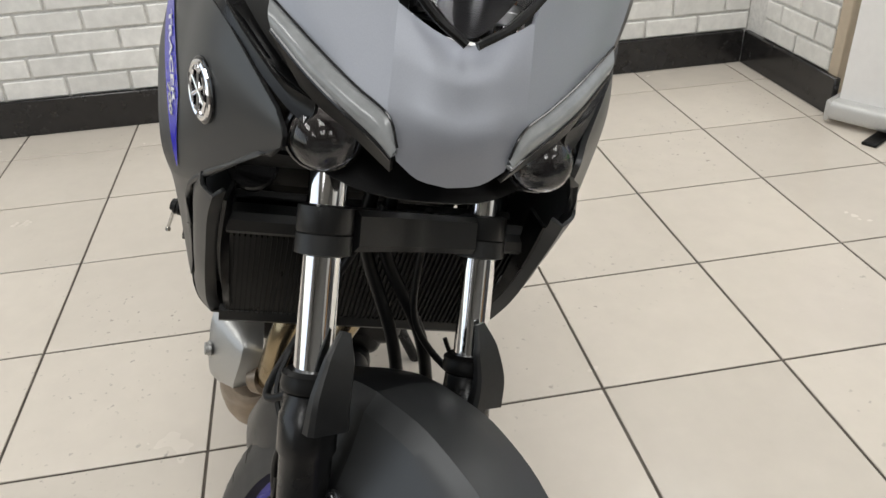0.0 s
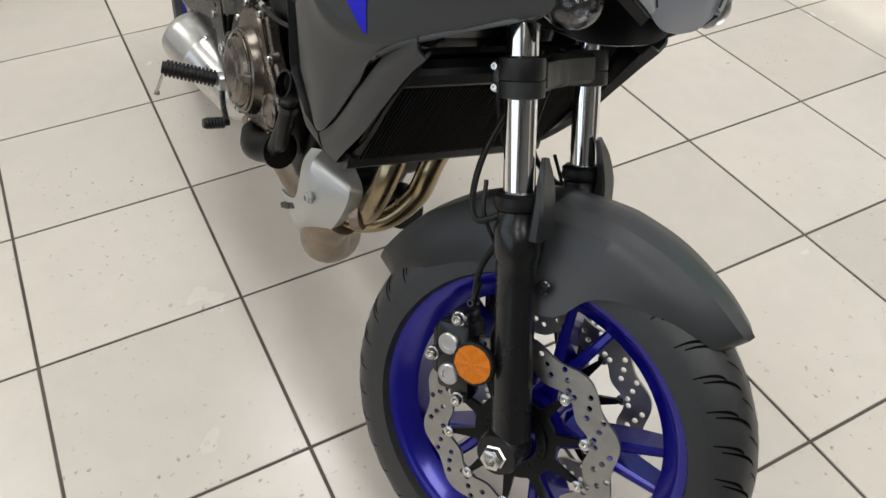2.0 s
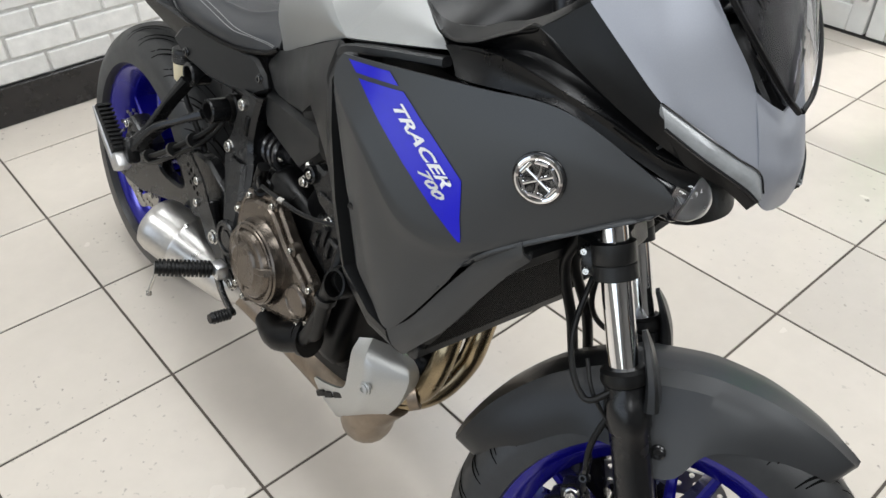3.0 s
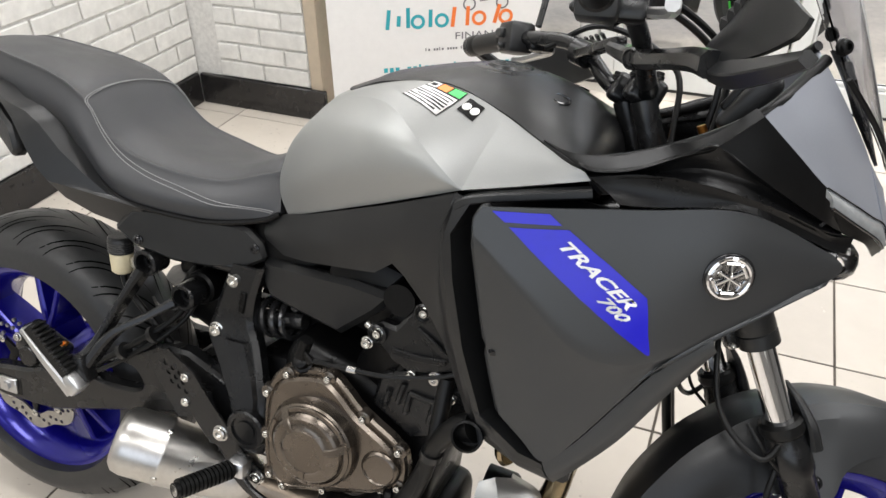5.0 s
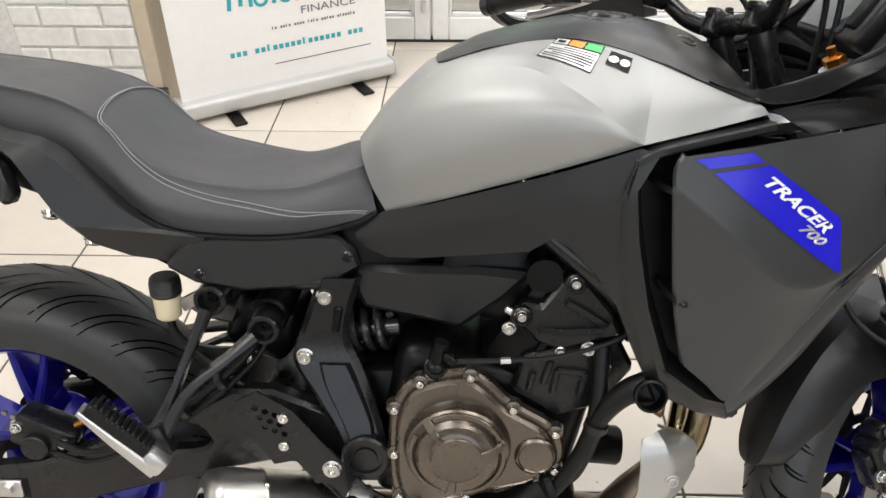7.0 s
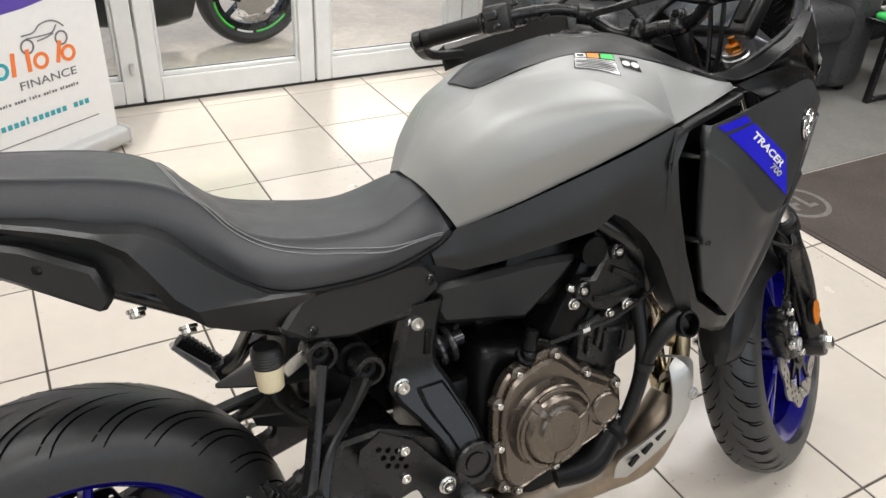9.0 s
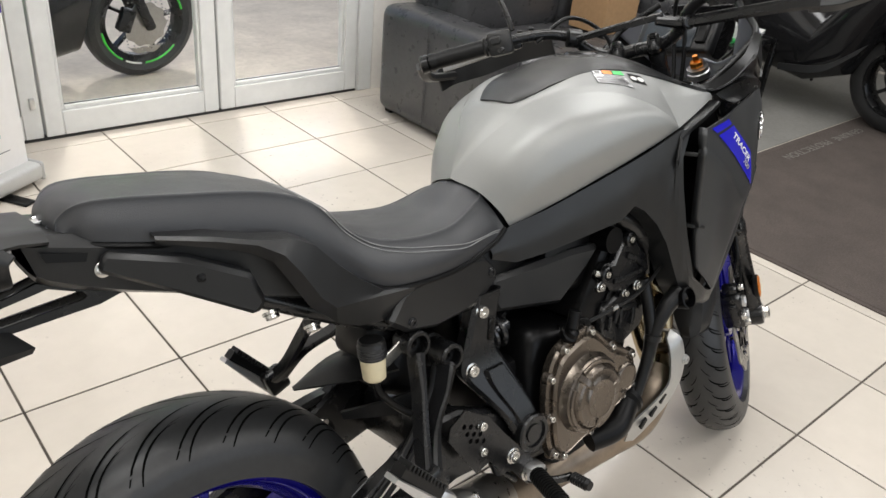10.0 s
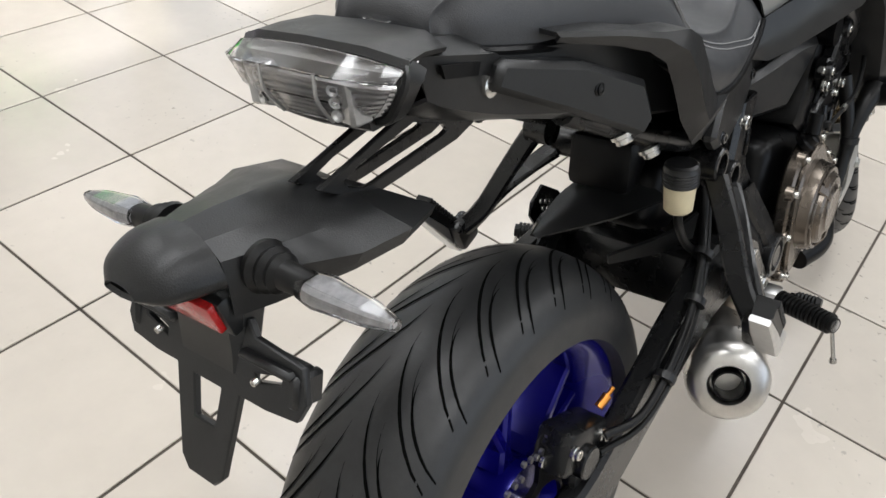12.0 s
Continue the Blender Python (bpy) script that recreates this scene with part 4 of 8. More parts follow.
FAIR_LOW = [(0.0, -0.112, 0.9035), (0.058, -0.138, 0.888), (0.1006, -0.150, 0.872), (0.1265, -0.156, 0.8543), (0.1441, -0.158, 0.8231), (0.1687, -0.158, 0.7801), (0.2092, -0.155, 0.7424), (0.2536, -0.140, 0.7181), (0.340, -0.128, 0.7000)]
FAIR_SHELF = [(p[0] + 0.004, p[1] + 0.034, p[2] + 0.002) for p in FAIR_TOP]


def fairing_bm():
    """Folded tail side: a shelf beside the seat, an outer facet and an undercut below its fold."""
    rows = [FAIR_SHELF, FAIR_TOP, FAIR_FOLD, FAIR_LOW]
    return shell(rows, 0.004, 3, 3, fold_u=True, fold_v=True)


tail_fairing = bp("tail_fairing", fairing_bm(), "plastic", "black tail side fairing with a sharp fold", sharp=22)
part("tail_fairing", fairing_bm(), "plastic", motorcycle, "black tail side fairing with a sharp fold", sharp=22, mirror=True)
def side_plane(pts, x0, y0, slope):
    """Side-view outline points as places along a plane that runs inwards towards the front."""
    k = math.sqrt(1 + slope * slope)
    return [((x - x0) * k, z) for x, z in pts]


SUBCOVER = [(0.296, 0.706), (0.330, 0.742), (0.356, 0.7475), (0.430, 0.7455), (0.510, 0.7420), (0.531, 0.7365), (0.553, 0.7160), (0.561, 0.6880), (0.526, 0.6690), (0.464, 0.6600), (0.401, 0.6610), (0.334, 0.6780)]
subcover = bp("subframe_cover", plate(side_plane(SUBCOVER, 0.33, 0, 0.18), 0.020, (0.33, -0.124, 0), (1, 0.18, 0), (0, 0, 1), bevel=0.006), "plastic", "black plastic subframe side cover", sharp=30)
part("subframe_cover", plate(side_plane(SUBCOVER, 0.33, 0, 0.18), 0.020, (0.33, -0.124, 0), (1, 0.18, 0), (0, 0, 1), bevel=0.006), "plastic", motorcycle, "black plastic subframe side cover", sharp=30, mirror=True)
for p in ((0.545, -0.106, 0.706), (0.345, -0.143, 0.692)):
    part("cover_screw", bolt(p, (0, -1, 0), 0.007, 0.004), "gloss", subcover)
TAILBODY = [
    [(0.240, 0.0, 0.880), (0.240, -0.085, 0.872), (0.235, -0.125, 0.820), (0.232, -0.125, 0.765), (0.232, -0.050, 0.738), (0.232, 0.0, 0.736)],
    [(0.140, 0.0, 0.902), (0.140, -0.085, 0.898), (0.138, -0.122, 0.868), (0.136, -0.118, 0.796), (0.136, -0.055, 0.776), (0.136, 0.0, 0.774)],
    [(0.040, 0.0, 0.914), (0.040, -0.080, 0.912), (0.040, -0.108, 0.892), (0.038, -0.100, 0.826), (0.036, -0.050, 0.812), (0.036, 0.0, 0.810)],
    [(-0.040, 0.0, 0.922), (-0.040, -0.070, 0.920), (-0.040, -0.088, 0.904), (-0.042, -0.082, 0.850), (-0.044, -0.045, 0.838), (-0.044, 0.0, 0.836)],
    [(-0.110, 0.0, 0.934), (-0.110, -0.062, 0.932), (-0.108, -0.080, 0.920), (-0.104, -0.076, 0.876), (-0.104, -0.045, 0.862), (-0.104, 0.0, 0.860)],
    [(-0.142, 0.0, 0.938), (-0.138, -0.058, 0.936), (-0.134, -0.074, 0.926), (-0.124, -0.072, 0.888), (-0.122, -0.045, 0.874), (-0.122, 0.0, 0.872)],
]
tail = bp("tail_cowl", shell(both(TAILBODY), 0.004, 3, 4, fold_u=True), "plastic", "black plastic tail cowl", sharp=32)
for sy in (-1, 1):
    part("side_box", plate([(-0.062, 0.880), (0.025, 0.836), (0.112, 0.789), (0.126, 0.806), (0.112, 0.846), (0.040, 0.880), (-0.050, 0.903)], 0.026, (0, -0.090, 0), (1, -0.36, 0), (0, 0, 1), bevel=0.006), "plastic", tail, mirror=sy > 0)
    part("grab_bolt", merge(lathe([(0, 0.010), (0.004, 0.010), (0.005, 0.008), (0.005, 0.0045), (0.002, 0.0045)], Vector((-0.056, sy * 0.081, 0.880)), Vector((-0.056, sy * 1.0, 0.880)), 20)), "bolt", tail, "pale zinc mounting bolt")
    part("side_notch", bolt((0.042, sy * 0.131, 0.853), (0, sy, 0), 0.006, 0.003), "dark", tail)
    # the vent is a black plate, its inner shade given by colour
    part("side_vent", plate([(0, 0), (0.050, -0.012), (0.046, -0.022), (0.004, -0.012)], 0.003, (-0.118, sy * 0.0805, 0.916), (1, 0, 0), (0, 0, 1)), "dark", tail)
    part("tail_bolt", bolt((0.135, sy * 0.111, 0.767), (0, sy * 0.5, -0.86), 0.010, 0.007), "bolt", tail)
    part("tail_bolt", bolt((0.191, sy * 0.117, 0.731), (0, sy * 0.5, -0.86), 0.010, 0.007), "bolt", tail)
bp("tail_emblem", lathe([(0, 0.016), (0.002, 0.016), (0.0025, 0.014), (0.0015, 0.013), (0.0015, 0.001)], Vector((-0.095, 0, 0.9335)), Vector((-0.095 - 0.15, 0, 1.92)), 24), "chrome", "small round chrome emblem")

# rear light
TL = [
    [(-0.176, 0.0, 0.9390), (-0.176, -0.050, 0.9370), (-0.172, -0.078, 0.9325), (-0.166, -0.090, 0.9270)],
    [(-0.199, 0.0, 0.9270), (-0.197, -0.050, 0.9255), (-0.190, -0.076, 0.9235), (-0.181, -0.091, 0.9215)],
    [(-0.195, 0.0, 0.9050), (-0.193, -0.045, 0.9040), (-0.187, -0.066, 0.9030), (-0.178, -0.078, 0.9045)],
    [(-0.180, 0.0, 0.8830), (-0.180, -0.030, 0.8830), (-0.177, -0.048, 0.8840), (-0.172, -0.058, 0.8870)],
]
rear_light = bp("rear_light", shell(both([[(p[0] + 0.020, p[1] * 0.96, (p[2] - 0.911) * 1.06 + 0.911) for p in r] for r in TL]), 0.004, 4, 3, True, True), "lamp_lens", "clear-lens LED rear light in a black surround", sharp=25)
part("light_surround", shell(both([[(-0.105, 0.0, 0.9385), (-0.105, -0.060, 0.9365), (-0.105, -0.080, 0.926)], [(-0.145, 0.0, 0.9425), (-0.143, -0.062, 0.9400), (-0.136, -0.084, 0.9315)], [(-0.172, 0.0, 0.9440), (-0.169, -0.058, 0.9415), (-0.158, -0.089, 0.9320)], [(-0.176, 0.0, 0.9385), (-0.173, -0.056, 0.9365), (-0.162, -0.089, 0.9265)]]), 0.004, 4, 3, True, True), "plastic", rear_light, "black light surround", sharp=25)
part("light_lens", shell(both(TL), 0.003, 4, 3, True, True), "clear", rear_light, "clear ribbed light lens", sharp=20)
for k in range(7):
    v = 0.15 + k * 0.12
    row = [Vector(TL[1][i]).lerp(Vector(TL[2][i]), v * 2) if v < 0.5 else Vector(TL[2][i]).lerp(Vector(TL[3][i]), (v - 0.5) * 2) for i in range(4)]
    pts = [p + Vector((0.007, 0, 0)) for p in row]
    part("reflector_rib", tube([(p.x, -p.y, p.z) for p in pts[:0:-1]] + pts, 0.0022, 6, 3), "lamp_lens", rear_light)
for sy in (-1, 1):
    part("lens_rib", bar([(-0.197, sy * 0.030, 0.926), (-0.196, sy * 0.029, 0.905), (-0.182, sy * 0.027, 0.884)], 0.003, 0.003, (0, 1, 0), 4), "lamp_lens", rear_light)
    part("light_block", obox((-0.178, sy * 0.046, 0.904), (0.020, 0.028, 0.036), (0, 0, sy * 14), 0.003, 1), "lamp_lens", rear_light, "grey segment of round reflectors")
    for j in range(2):
        for i in range(3):
            c0 = Vector((-0.189 + 0.004 * j, sy * (0.041 + 0.012 * j), 0.894 + 0.010 * i))
            part("led_cup", lathe([(0, 0.0046), (0.002, 0.0048), (0.002, 0.0038), (-0.001, 0.001)], c0, c0 + Vector((-1, sy * 0.2, 0)), 12), "alu", rear_light)
    part("light_frame", bar([(-0.150, sy * 0.0860, 0.9265), (-0.160, sy * 0.0885, 0.9150), (-0.158, sy * 0.070, 0.8890), (-0.154, sy * 0.052, 0.8810)], [0.020, 0.018, 0.018, 0.016], [0.007, 0.008, 0.008, 0.008], (1, 0, 0), 4), "plastic", rear_light, "faceted black light frame")
part("light_frame", bar([(-0.158, -0.052, 0.880), (-0.160, 0.0, 0.878), (-0.158, 0.052, 0.880)], 0.022, 0.010, (1, 0, 0), 4), "plastic", rear_light)

# ---- front bodywork ----
SHROUD = [
    [(0.961, -0.246, 0.8955), (1.042, -0.237, 0.9060), (1.150, -0.209, 0.9170), (1.252, -0.181, 0.9250), (1.352, -0.130, 0.8800)],
    [(0.953, -0.2495, 0.880), (1.036, -0.242, 0.868), (1.140, -0.219, 0.865), (1.250, -0.190, 0.868), (1.366, -0.124, 0.8660)],
    [(0.954, -0.2515, 0.860), (1.022, -0.2550, 0.806), (1.108, -0.2400, 0.732), (1.208, -0.2020, 0.745), (1.362, -0.124, 0.8520)],
    [(0.978, -0.226, 0.705), (1.032, -0.234, 0.684), (1.100, -0.226, 0.680), (1.158, -0.211, 0.696), (1.209, -0.2018, 0.744)],
    [(1.002, -0.214, 0.603), (1.034, -0.211, 0.574), (1.068, -0.208, 0.546), (1.103, -0.204, 0.586), (1.150, -0.204, 0.660)],
]


def curve_at(pts, u):
    pts = [Vector(p) for p in pts]
    k = len(pts) - 1
    j = min(max(int(u), 0), k - 1)
    t = u - j
    p1, p2 = pts[j], pts[j + 1]
    p0 = pts[j - 1] if j else p1 * 2 - p2
    p3 = pts[j + 2] if j + 2 <= k else p2 * 2 - p1
    return 0.5 * ((2 * p1) + (p2 - p0) * t + (2 * p0 - 5 * p1 + 4 * p2 - p3) * t * t + (3 * p1 - p0 - 3 * p2 + p3) * t ** 3)


def shroud_at(u, v):
    """A place on the right shroud: u from its rear (0) to its front (4), v from its top (0) over the ridge (2) to its lower edge (4)."""
    rows = [curve_at(r, u) for r in (SHROUD[:3] if v < 2 else SHROUD[2:])]
    return curve_at(rows, v if v < 2 else v - 2)


def shroud_bm():
    """The side panel: an upper face and a lower face that meet in a ridge, with a rolled rear edge."""
    rear = [[SHROUD[j][0] for j in range(3)], [Vector(SHROUD[j][0]) + Vector((0.006, 0.018, -0.002)) for j in range(3)]]
    rear2 = [[SHROUD[j][0] for j in range(2, 5)], [Vector(SHROUD[j][0]) + Vector((0.006, 0.018, 0.0)) for j in range(2, 5)]]
    return facets([SHROUD[:3], SHROUD[2:], rear, rear2], 0.005, 0.012)


shroud = bp("radiator_shroud", shroud_bm(), "cowl", "matte dark grey radiator shroud with a blue decal", sharp=40)
part("radiator_shroud", shroud_bm(), "cowl", motorcycle, "matte dark grey radiator shroud", sharp=40, mirror=True)


def shroud_uv(x, z):
    """The u, v of the shroud at the side-view place x, z."""
    best = (1.5, 1.5)
    for step in (0.5, 0.12, 0.03, 0.008):
        span = [(-2 + i) * step for i in range(5)]
        for _ in range(4):
            best = min(((best[0] + du, best[1] + dv) for du in span for dv in span if -0.1 <= best[0] + du <= 4.1 and -0.1 <= best[1] + dv <= 4.1),
                       key=lambda q: (lambda p: (p.x - x) ** 2 + (p.z - z) ** 2)(shroud_at(*q)))
    return best


def on_side(x, z, lift):
    u, v = shroud_uv(x, z)
    u, v = min(max(u, 0.0), 4.0), min(max(v, 0.0), 4.0)
    p = shroud_at(u, v)
    v0, v1 = (max(0, v - 0.02), min(1.999, v + 0.02)) if v < 2 else (max(2, v - 0.02), min(4, v + 0.02))
    n = (shroud_at(u, v1) - shroud_at(u, v0)).cross(shroud_at(min(4, u + 0.02), v) - shroud_at(max(0, u - 0.02), v)).normalized()
    if n.y > 0:
        n = -n
    return p + n * lift


def decal_bm(corners, nu, nv, lift):
    """A film laid on the shroud between four side-view corners."""
    a, b, c, d = [Vector((p[0], 0, p[1])) for p in corners]
    bm = bmesh.new()
    vs = [[bm.verts.new(on_side(*((a.lerp(b, i / nu)).lerp(d.lerp(c, i / nu), j / nv)).xz, lift)) for i in range(nu + 1)] for j in range(nv + 1)]
    for j in range(nv):
        for i in range(nu):
            bm.faces.new((vs[j][i], vs[j][i + 1], vs[j + 1][i + 1], vs[j + 1][i]))
    bmesh.ops.recalc_face_normals(bm, faces=bm.faces)
    if bm.faces and sum(f.normal.y for f in bm.faces) > 0:
        bmesh.ops.reverse_faces(bm, faces=bm.faces)
    return bm


bp("decal", decal_bm([(0.973, 0.893), (1.040, 0.900), (1.056, 0.888), (0.990, 0.882)], 6, 3, 0.0012), "decal", "bright blue decal film", parent=shroud, sharp=180)
bp("decal", decal_bm([(0.996, 0.877), (1.064, 0.884), (1.163, 0.815), (1.100, 0.795)], 8, 8, 0.0012), "decal", "bright blue decal film", parent=shroud, sharp=180)
bp("decal", decal_bm([(1.100, 0.795), (1.163, 0.815), (1.177, 0.742), (1.174, 0.741)], 6, 6, 0.0012), "decal", "bright blue decal film", parent=shroud, sharp=180)


def shroud_text(body, x, z, size, angle, mat, shear, width):
    ca, sa = math.cos(radians(angle)), math.sin(radians(angle))

    def bend(co):
        return on_side(x + co.x * ca + co.y * sa * 1.0, z - co.x * sa + co.y * ca, 0.0024)
    text_mesh("decal_lettering", body, size, mat, shroud, Matrix.Identity(4), 0.0, "LEFT", "white decal lettering", shear, width, bend, bold=size * 0.03)


shroud_text("TRACER", 1.052, 0.866, 0.0190, 37, "white_l", 0.45, 1.62)
shroud_text("700", 1.106, 0.806, 0.0165, 37, "silverp", 0.45, 1.62)
ec = on_side(1.246, 0.850, 0.0)
en = (on_side(1.246, 0.850, 0.01) - ec).normalized()
emblem = bp("emblem", lathe([(-0.003, 0.030), (0.001, 0.030), (0.002, 0.0285), (0.002, 0.0270), (0.001, 0.0268), (0.001, 0.001)], ec, ec + en, 40), "gloss", "round chrome emblem with crossed spokes", parent=shroud)
part("emblem_ring", lathe([(0.001, 0.0275), (0.0035, 0.0268), (0.0045, 0.0245), (0.0035, 0.0222), (0.001, 0.0218)], ec, ec + en, 40), "chrome", emblem)
eu = en.cross(Vector((0, 0, 1))).normalized()
ev = eu.cross(en)
for k in range(3):
    a = math.pi * k / 3 + 0.52
    d = eu * math.cos(a) + ev * math.sin(a)
    part("emblem_spoke", merge(rod(ec + en * 0.003 - d * 0.0195, ec + en * 0.003 + d * 0.0195, 0.0018, 8), *[rod(ec + en * 0.003 + d * 0.0185 * s + d.cross(en) * 0.0075, ec + en * 0.003 + d * 0.0185 * s - d.cross(en) * 0.0075, 0.0022, 8) for s in (-1, 1)]), "chrome", emblem)

# air duct behind the shroud
bp("duct_top", bar([(1.076, -0.186, 0.919), (1.000, -0.205, 0.9065), (0.940, -0.213, 0.8935), (0.915, -0.213, 0.880)], [0.022, 0.022, 0.022, 0.020], [0.012, 0.012, 0.012, 0.012], (0, 1, 0), 6, 0.2), "plastic", "black plastic lip above the shroud", both_sides=True)
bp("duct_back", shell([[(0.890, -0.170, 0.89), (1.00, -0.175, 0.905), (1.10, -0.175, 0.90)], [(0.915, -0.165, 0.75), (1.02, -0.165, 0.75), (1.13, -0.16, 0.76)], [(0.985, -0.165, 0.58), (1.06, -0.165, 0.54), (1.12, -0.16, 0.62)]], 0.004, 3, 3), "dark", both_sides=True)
for x, z in ((0.925, 0.850), (0.948, 0.705)):
    bp("duct_fin", bar([(x + 0.018, -0.175, z), (x + 0.026, -0.205, z - 0.003), (x + 0.042, -0.230, z - 0.006)], 0.010, [0.010, 0.009, 0.006], (0, 1, 0)), "plastic", both_sides=True)
LIP_IN = [(1.066, -0.2045, 0.541), (1.103, -0.2005, 0.582), (1.150, -0.2005, 0.656), (1.180, -0.1995, 0.702), (1.208, -0.1985, 0.741), (1.243, -0.190, 0.770)]
LIP_OUT = [(1.081, -0.180, 0.498), (1.112, -0.185, 0.536), (1.156, -0.186, 0.594), (1.194, -0.185, 0.658), (1.228, -0.183, 0.714), (1.252, -0.178, 0.748)]
lip = facets([[LIP_IN, [Vector(a).lerp(Vector(b), 0.55) + Vector((0.0, -0.006, 0.0)) for a, b in zip(LIP_IN, LIP_OUT)], LIP_OUT], [LIP_OUT, [(p[0] - 0.008, p[1] + 0.012, p[2] + 0.004) for p in LIP_OUT]]], 0.004, 0.012)
bp("shroud_lip", lip, "cowl", "dark grey lip along the lower edge of the shroud", both_sides=True, sharp=30)
bp("radiator_side_cover", shell([[(1.090, -0.165, 0.512), (1.150, -0.168, 0.590), (1.190, -0.170, 0.660), (1.232, -0.165, 0.735)], [(1.110, -0.158, 0.528), (1.150, -0.160, 0.600), (1.175, -0.162, 0.668), (1.200, -0.158, 0.742)]], 0.004, 4, 4), "dark", "black inner edge beside the radiator", both_sides=True)

# radiator
rad = bp("radiator", merge(obox((1.126, 0, 0.596), (0.022, 0.330, 0.185), (0, 26, 0), 0.003, 1)), "dark", "black radiator with fine upright fins")
for k in range(54):
    y = -0.157 + k * 0.314 / 53
    part("radiator_fin", obox((1.1370, y, 0.591), (0.006, 0.0016, 0.170), (0, 26, 0), 0, 1), "radiator", rad)
for x, z in ((1.082, 0.507), (1.172, 0.686)):
    part("radiator_tank", bar([(x, -0.170, z), (x, 0, z), (x, 0.170, z)], 0.036, 0.026, (1, 0, 0), 4), "plastic", rad)
bp("coolant_cap", merge(lathe([(0, 0.022), (0.008, 0.026), (0.016, 0.026), (0.018, 0.024), (0.018, 0.019), (0.016, 0.018), (0.016, 0.001)], (1.168, -0.140, 0.742), (1.25, -0.16, 0.81), 24)), "gloss", "black coolant filler cap")
bp("radiator_screen", obox((1.098, 0, 0.612), (0.012, 0.32, 0.20), (0, 26, 0), 0.002, 1), "dark")
for y0, y1 in ((0.01, 0.015), (-0.012, -0.02)):
    bp("radiator_hose", tube([(1.20, y0, 0.80), (1.205, y0 - 0.01, 0.72), (1.19, y0, 0.66), (1.20, y1 + 0.05, 0.56), (1.215, y1 + 0.075, 0.46)], 0.008, 10), "rubber_new", "black hose in front of the radiator")

# black inner cowl, silver mask, running lights and headlights
RIM_TOP = [(1.004, -0.1595, 0.9665), (1.040, -0.1680, 0.9585), (1.088, -0.176, 0.963), (1.122, -0.181, 0.974), (1.152, -0.183, 0.988), (1.184, -0.180, 0.999), (1.210, -0.176, 1.016), (1.236, -0.171, 1.040)]
RIM_LOW = [(1.053, -0.1825, 0.9480), (1.076, -0.1880, 0.9450), (1.105, -0.194, 0.951), (1.132, -0.198, 0.961), (1.158, -0.199, 0.975), (1.182, -0.199, 0.987), (1.206, -0.197, 0.998), (1.246, -0.181, 1.034)]
SLOPE = [(1.206, -0.197, 0.998), (1.256, -0.178, 0.966), (1.312, -0.146, 0.930), (1.358, -0.112, 0.902)]
BLADE = [(1.072, -0.190, 0.938), (1.096, -0.195, 0.945), (1.160, -0.201, 0.956), (1.216, -0.192, 0.950), (1.272, -0.172, 0.935), (1.318, -0.147, 0.916), (1.346, -0.127, 0.901), (1.372, -0.102, 0.896)]
SHROUD_TOP = [(1.112, -0.205, 0.916), (1.130, -0.205, 0.9170), (1.161, -0.202, 0.921), (1.208, -0.193, 0.927), (1.252, -0.181, 0.926), (1.294, -0.159, 0.908), (1.345, -0.128, 0.886), (1.370, -0.108, 0.876)]
CHANNEL_UP = [*RIM_LOW[:6], RIM_LOW[6], *SLOPE[1:]]
CHANNEL_IN = [(1.062, -0.174, 0.938), (1.086, -0.178, 0.942), (1.118, -0.183, 0.949), (1.150, -0.184, 0.957), (1.176, -0.183, 0.965), (1.204, -0.180, 0.968), (1.236, -0.172, 0.962), (1.282, -0.150, 0.940), (1.325, -0.124, 0.916), (1.358, -0.102, 0.898)]
CHANNEL_LOW = [(1.072, -0.190, 0.938), (1.093, -0.194, 0.944), (1.124, -0.198, 0.952), (1.160, -0.201, 0.956), (1.186, -0.198, 0.955), (1.214, -0.192, 0.950), (1.246, -0.182, 0.943), (1.288, -0.164, 0.929), (1.330, -0.139, 0.910), (1.372, -0.102, 0.896)]
MASK_REAR = [(1.246, -0.181, 1.034), (1.285, -0.163, 0.998), (1.327, -0.140, 0.959)]
cockpit = facets([[RIM_TOP, RIM_LOW], [[RIM_LOW[6], (1.226, -0.189, 1.016), RIM_LOW[7]], [SLOPE[1], (1.272, -0.172, 0.982), MASK_REAR[1]], [SLOPE[2], (1.320, -0.143, 0.945), MASK_REAR[2]], [SLOPE[3], (1.350, -0.123, 0.915), (1.342, -0.134, 0.930)]]], 0.004, 0.012)
bp("cockpit_side", cockpit, "cockpit", "black cockpit side panel with a flat facet beside the mask", both_sides=True, sharp=14)
bp("cockpit_channel", facets([[CHANNEL_UP, CHANNEL_IN, CHANNEL_LOW], [BLADE, [Vector(a).lerp(Vector(b), 0.5) + Vector((0, 0.003, 0)) for a, b in zip(BLADE, SHROUD_TOP)], SHROUD_TOP]], 0.004, 0.012), "cockpit", "black hollow channel above the shroud", both_sides=True, sharp=24)
MASK_TOP = (1.298, -0.104, 1.089)
NECK, CHIN_CORNER = (1.374, -0.052, 0.978), (1.4135, -0.042, 0.873)
INNER = (1.4065, -0.052, 0.904)
side = [
    [MASK_REAR[0], (1.276, -0.146, 1.064), MASK_TOP],
    [MASK_REAR[1], (1.312, -0.134, 1.014), (1.338, -0.080, 1.034)],
    [MASK_REAR[2], (1.346, -0.112, 0.966), NECK],
    [(1.354, -0.1135, 0.9405), (1.383, -0.0815, 0.9205), INNER],
]
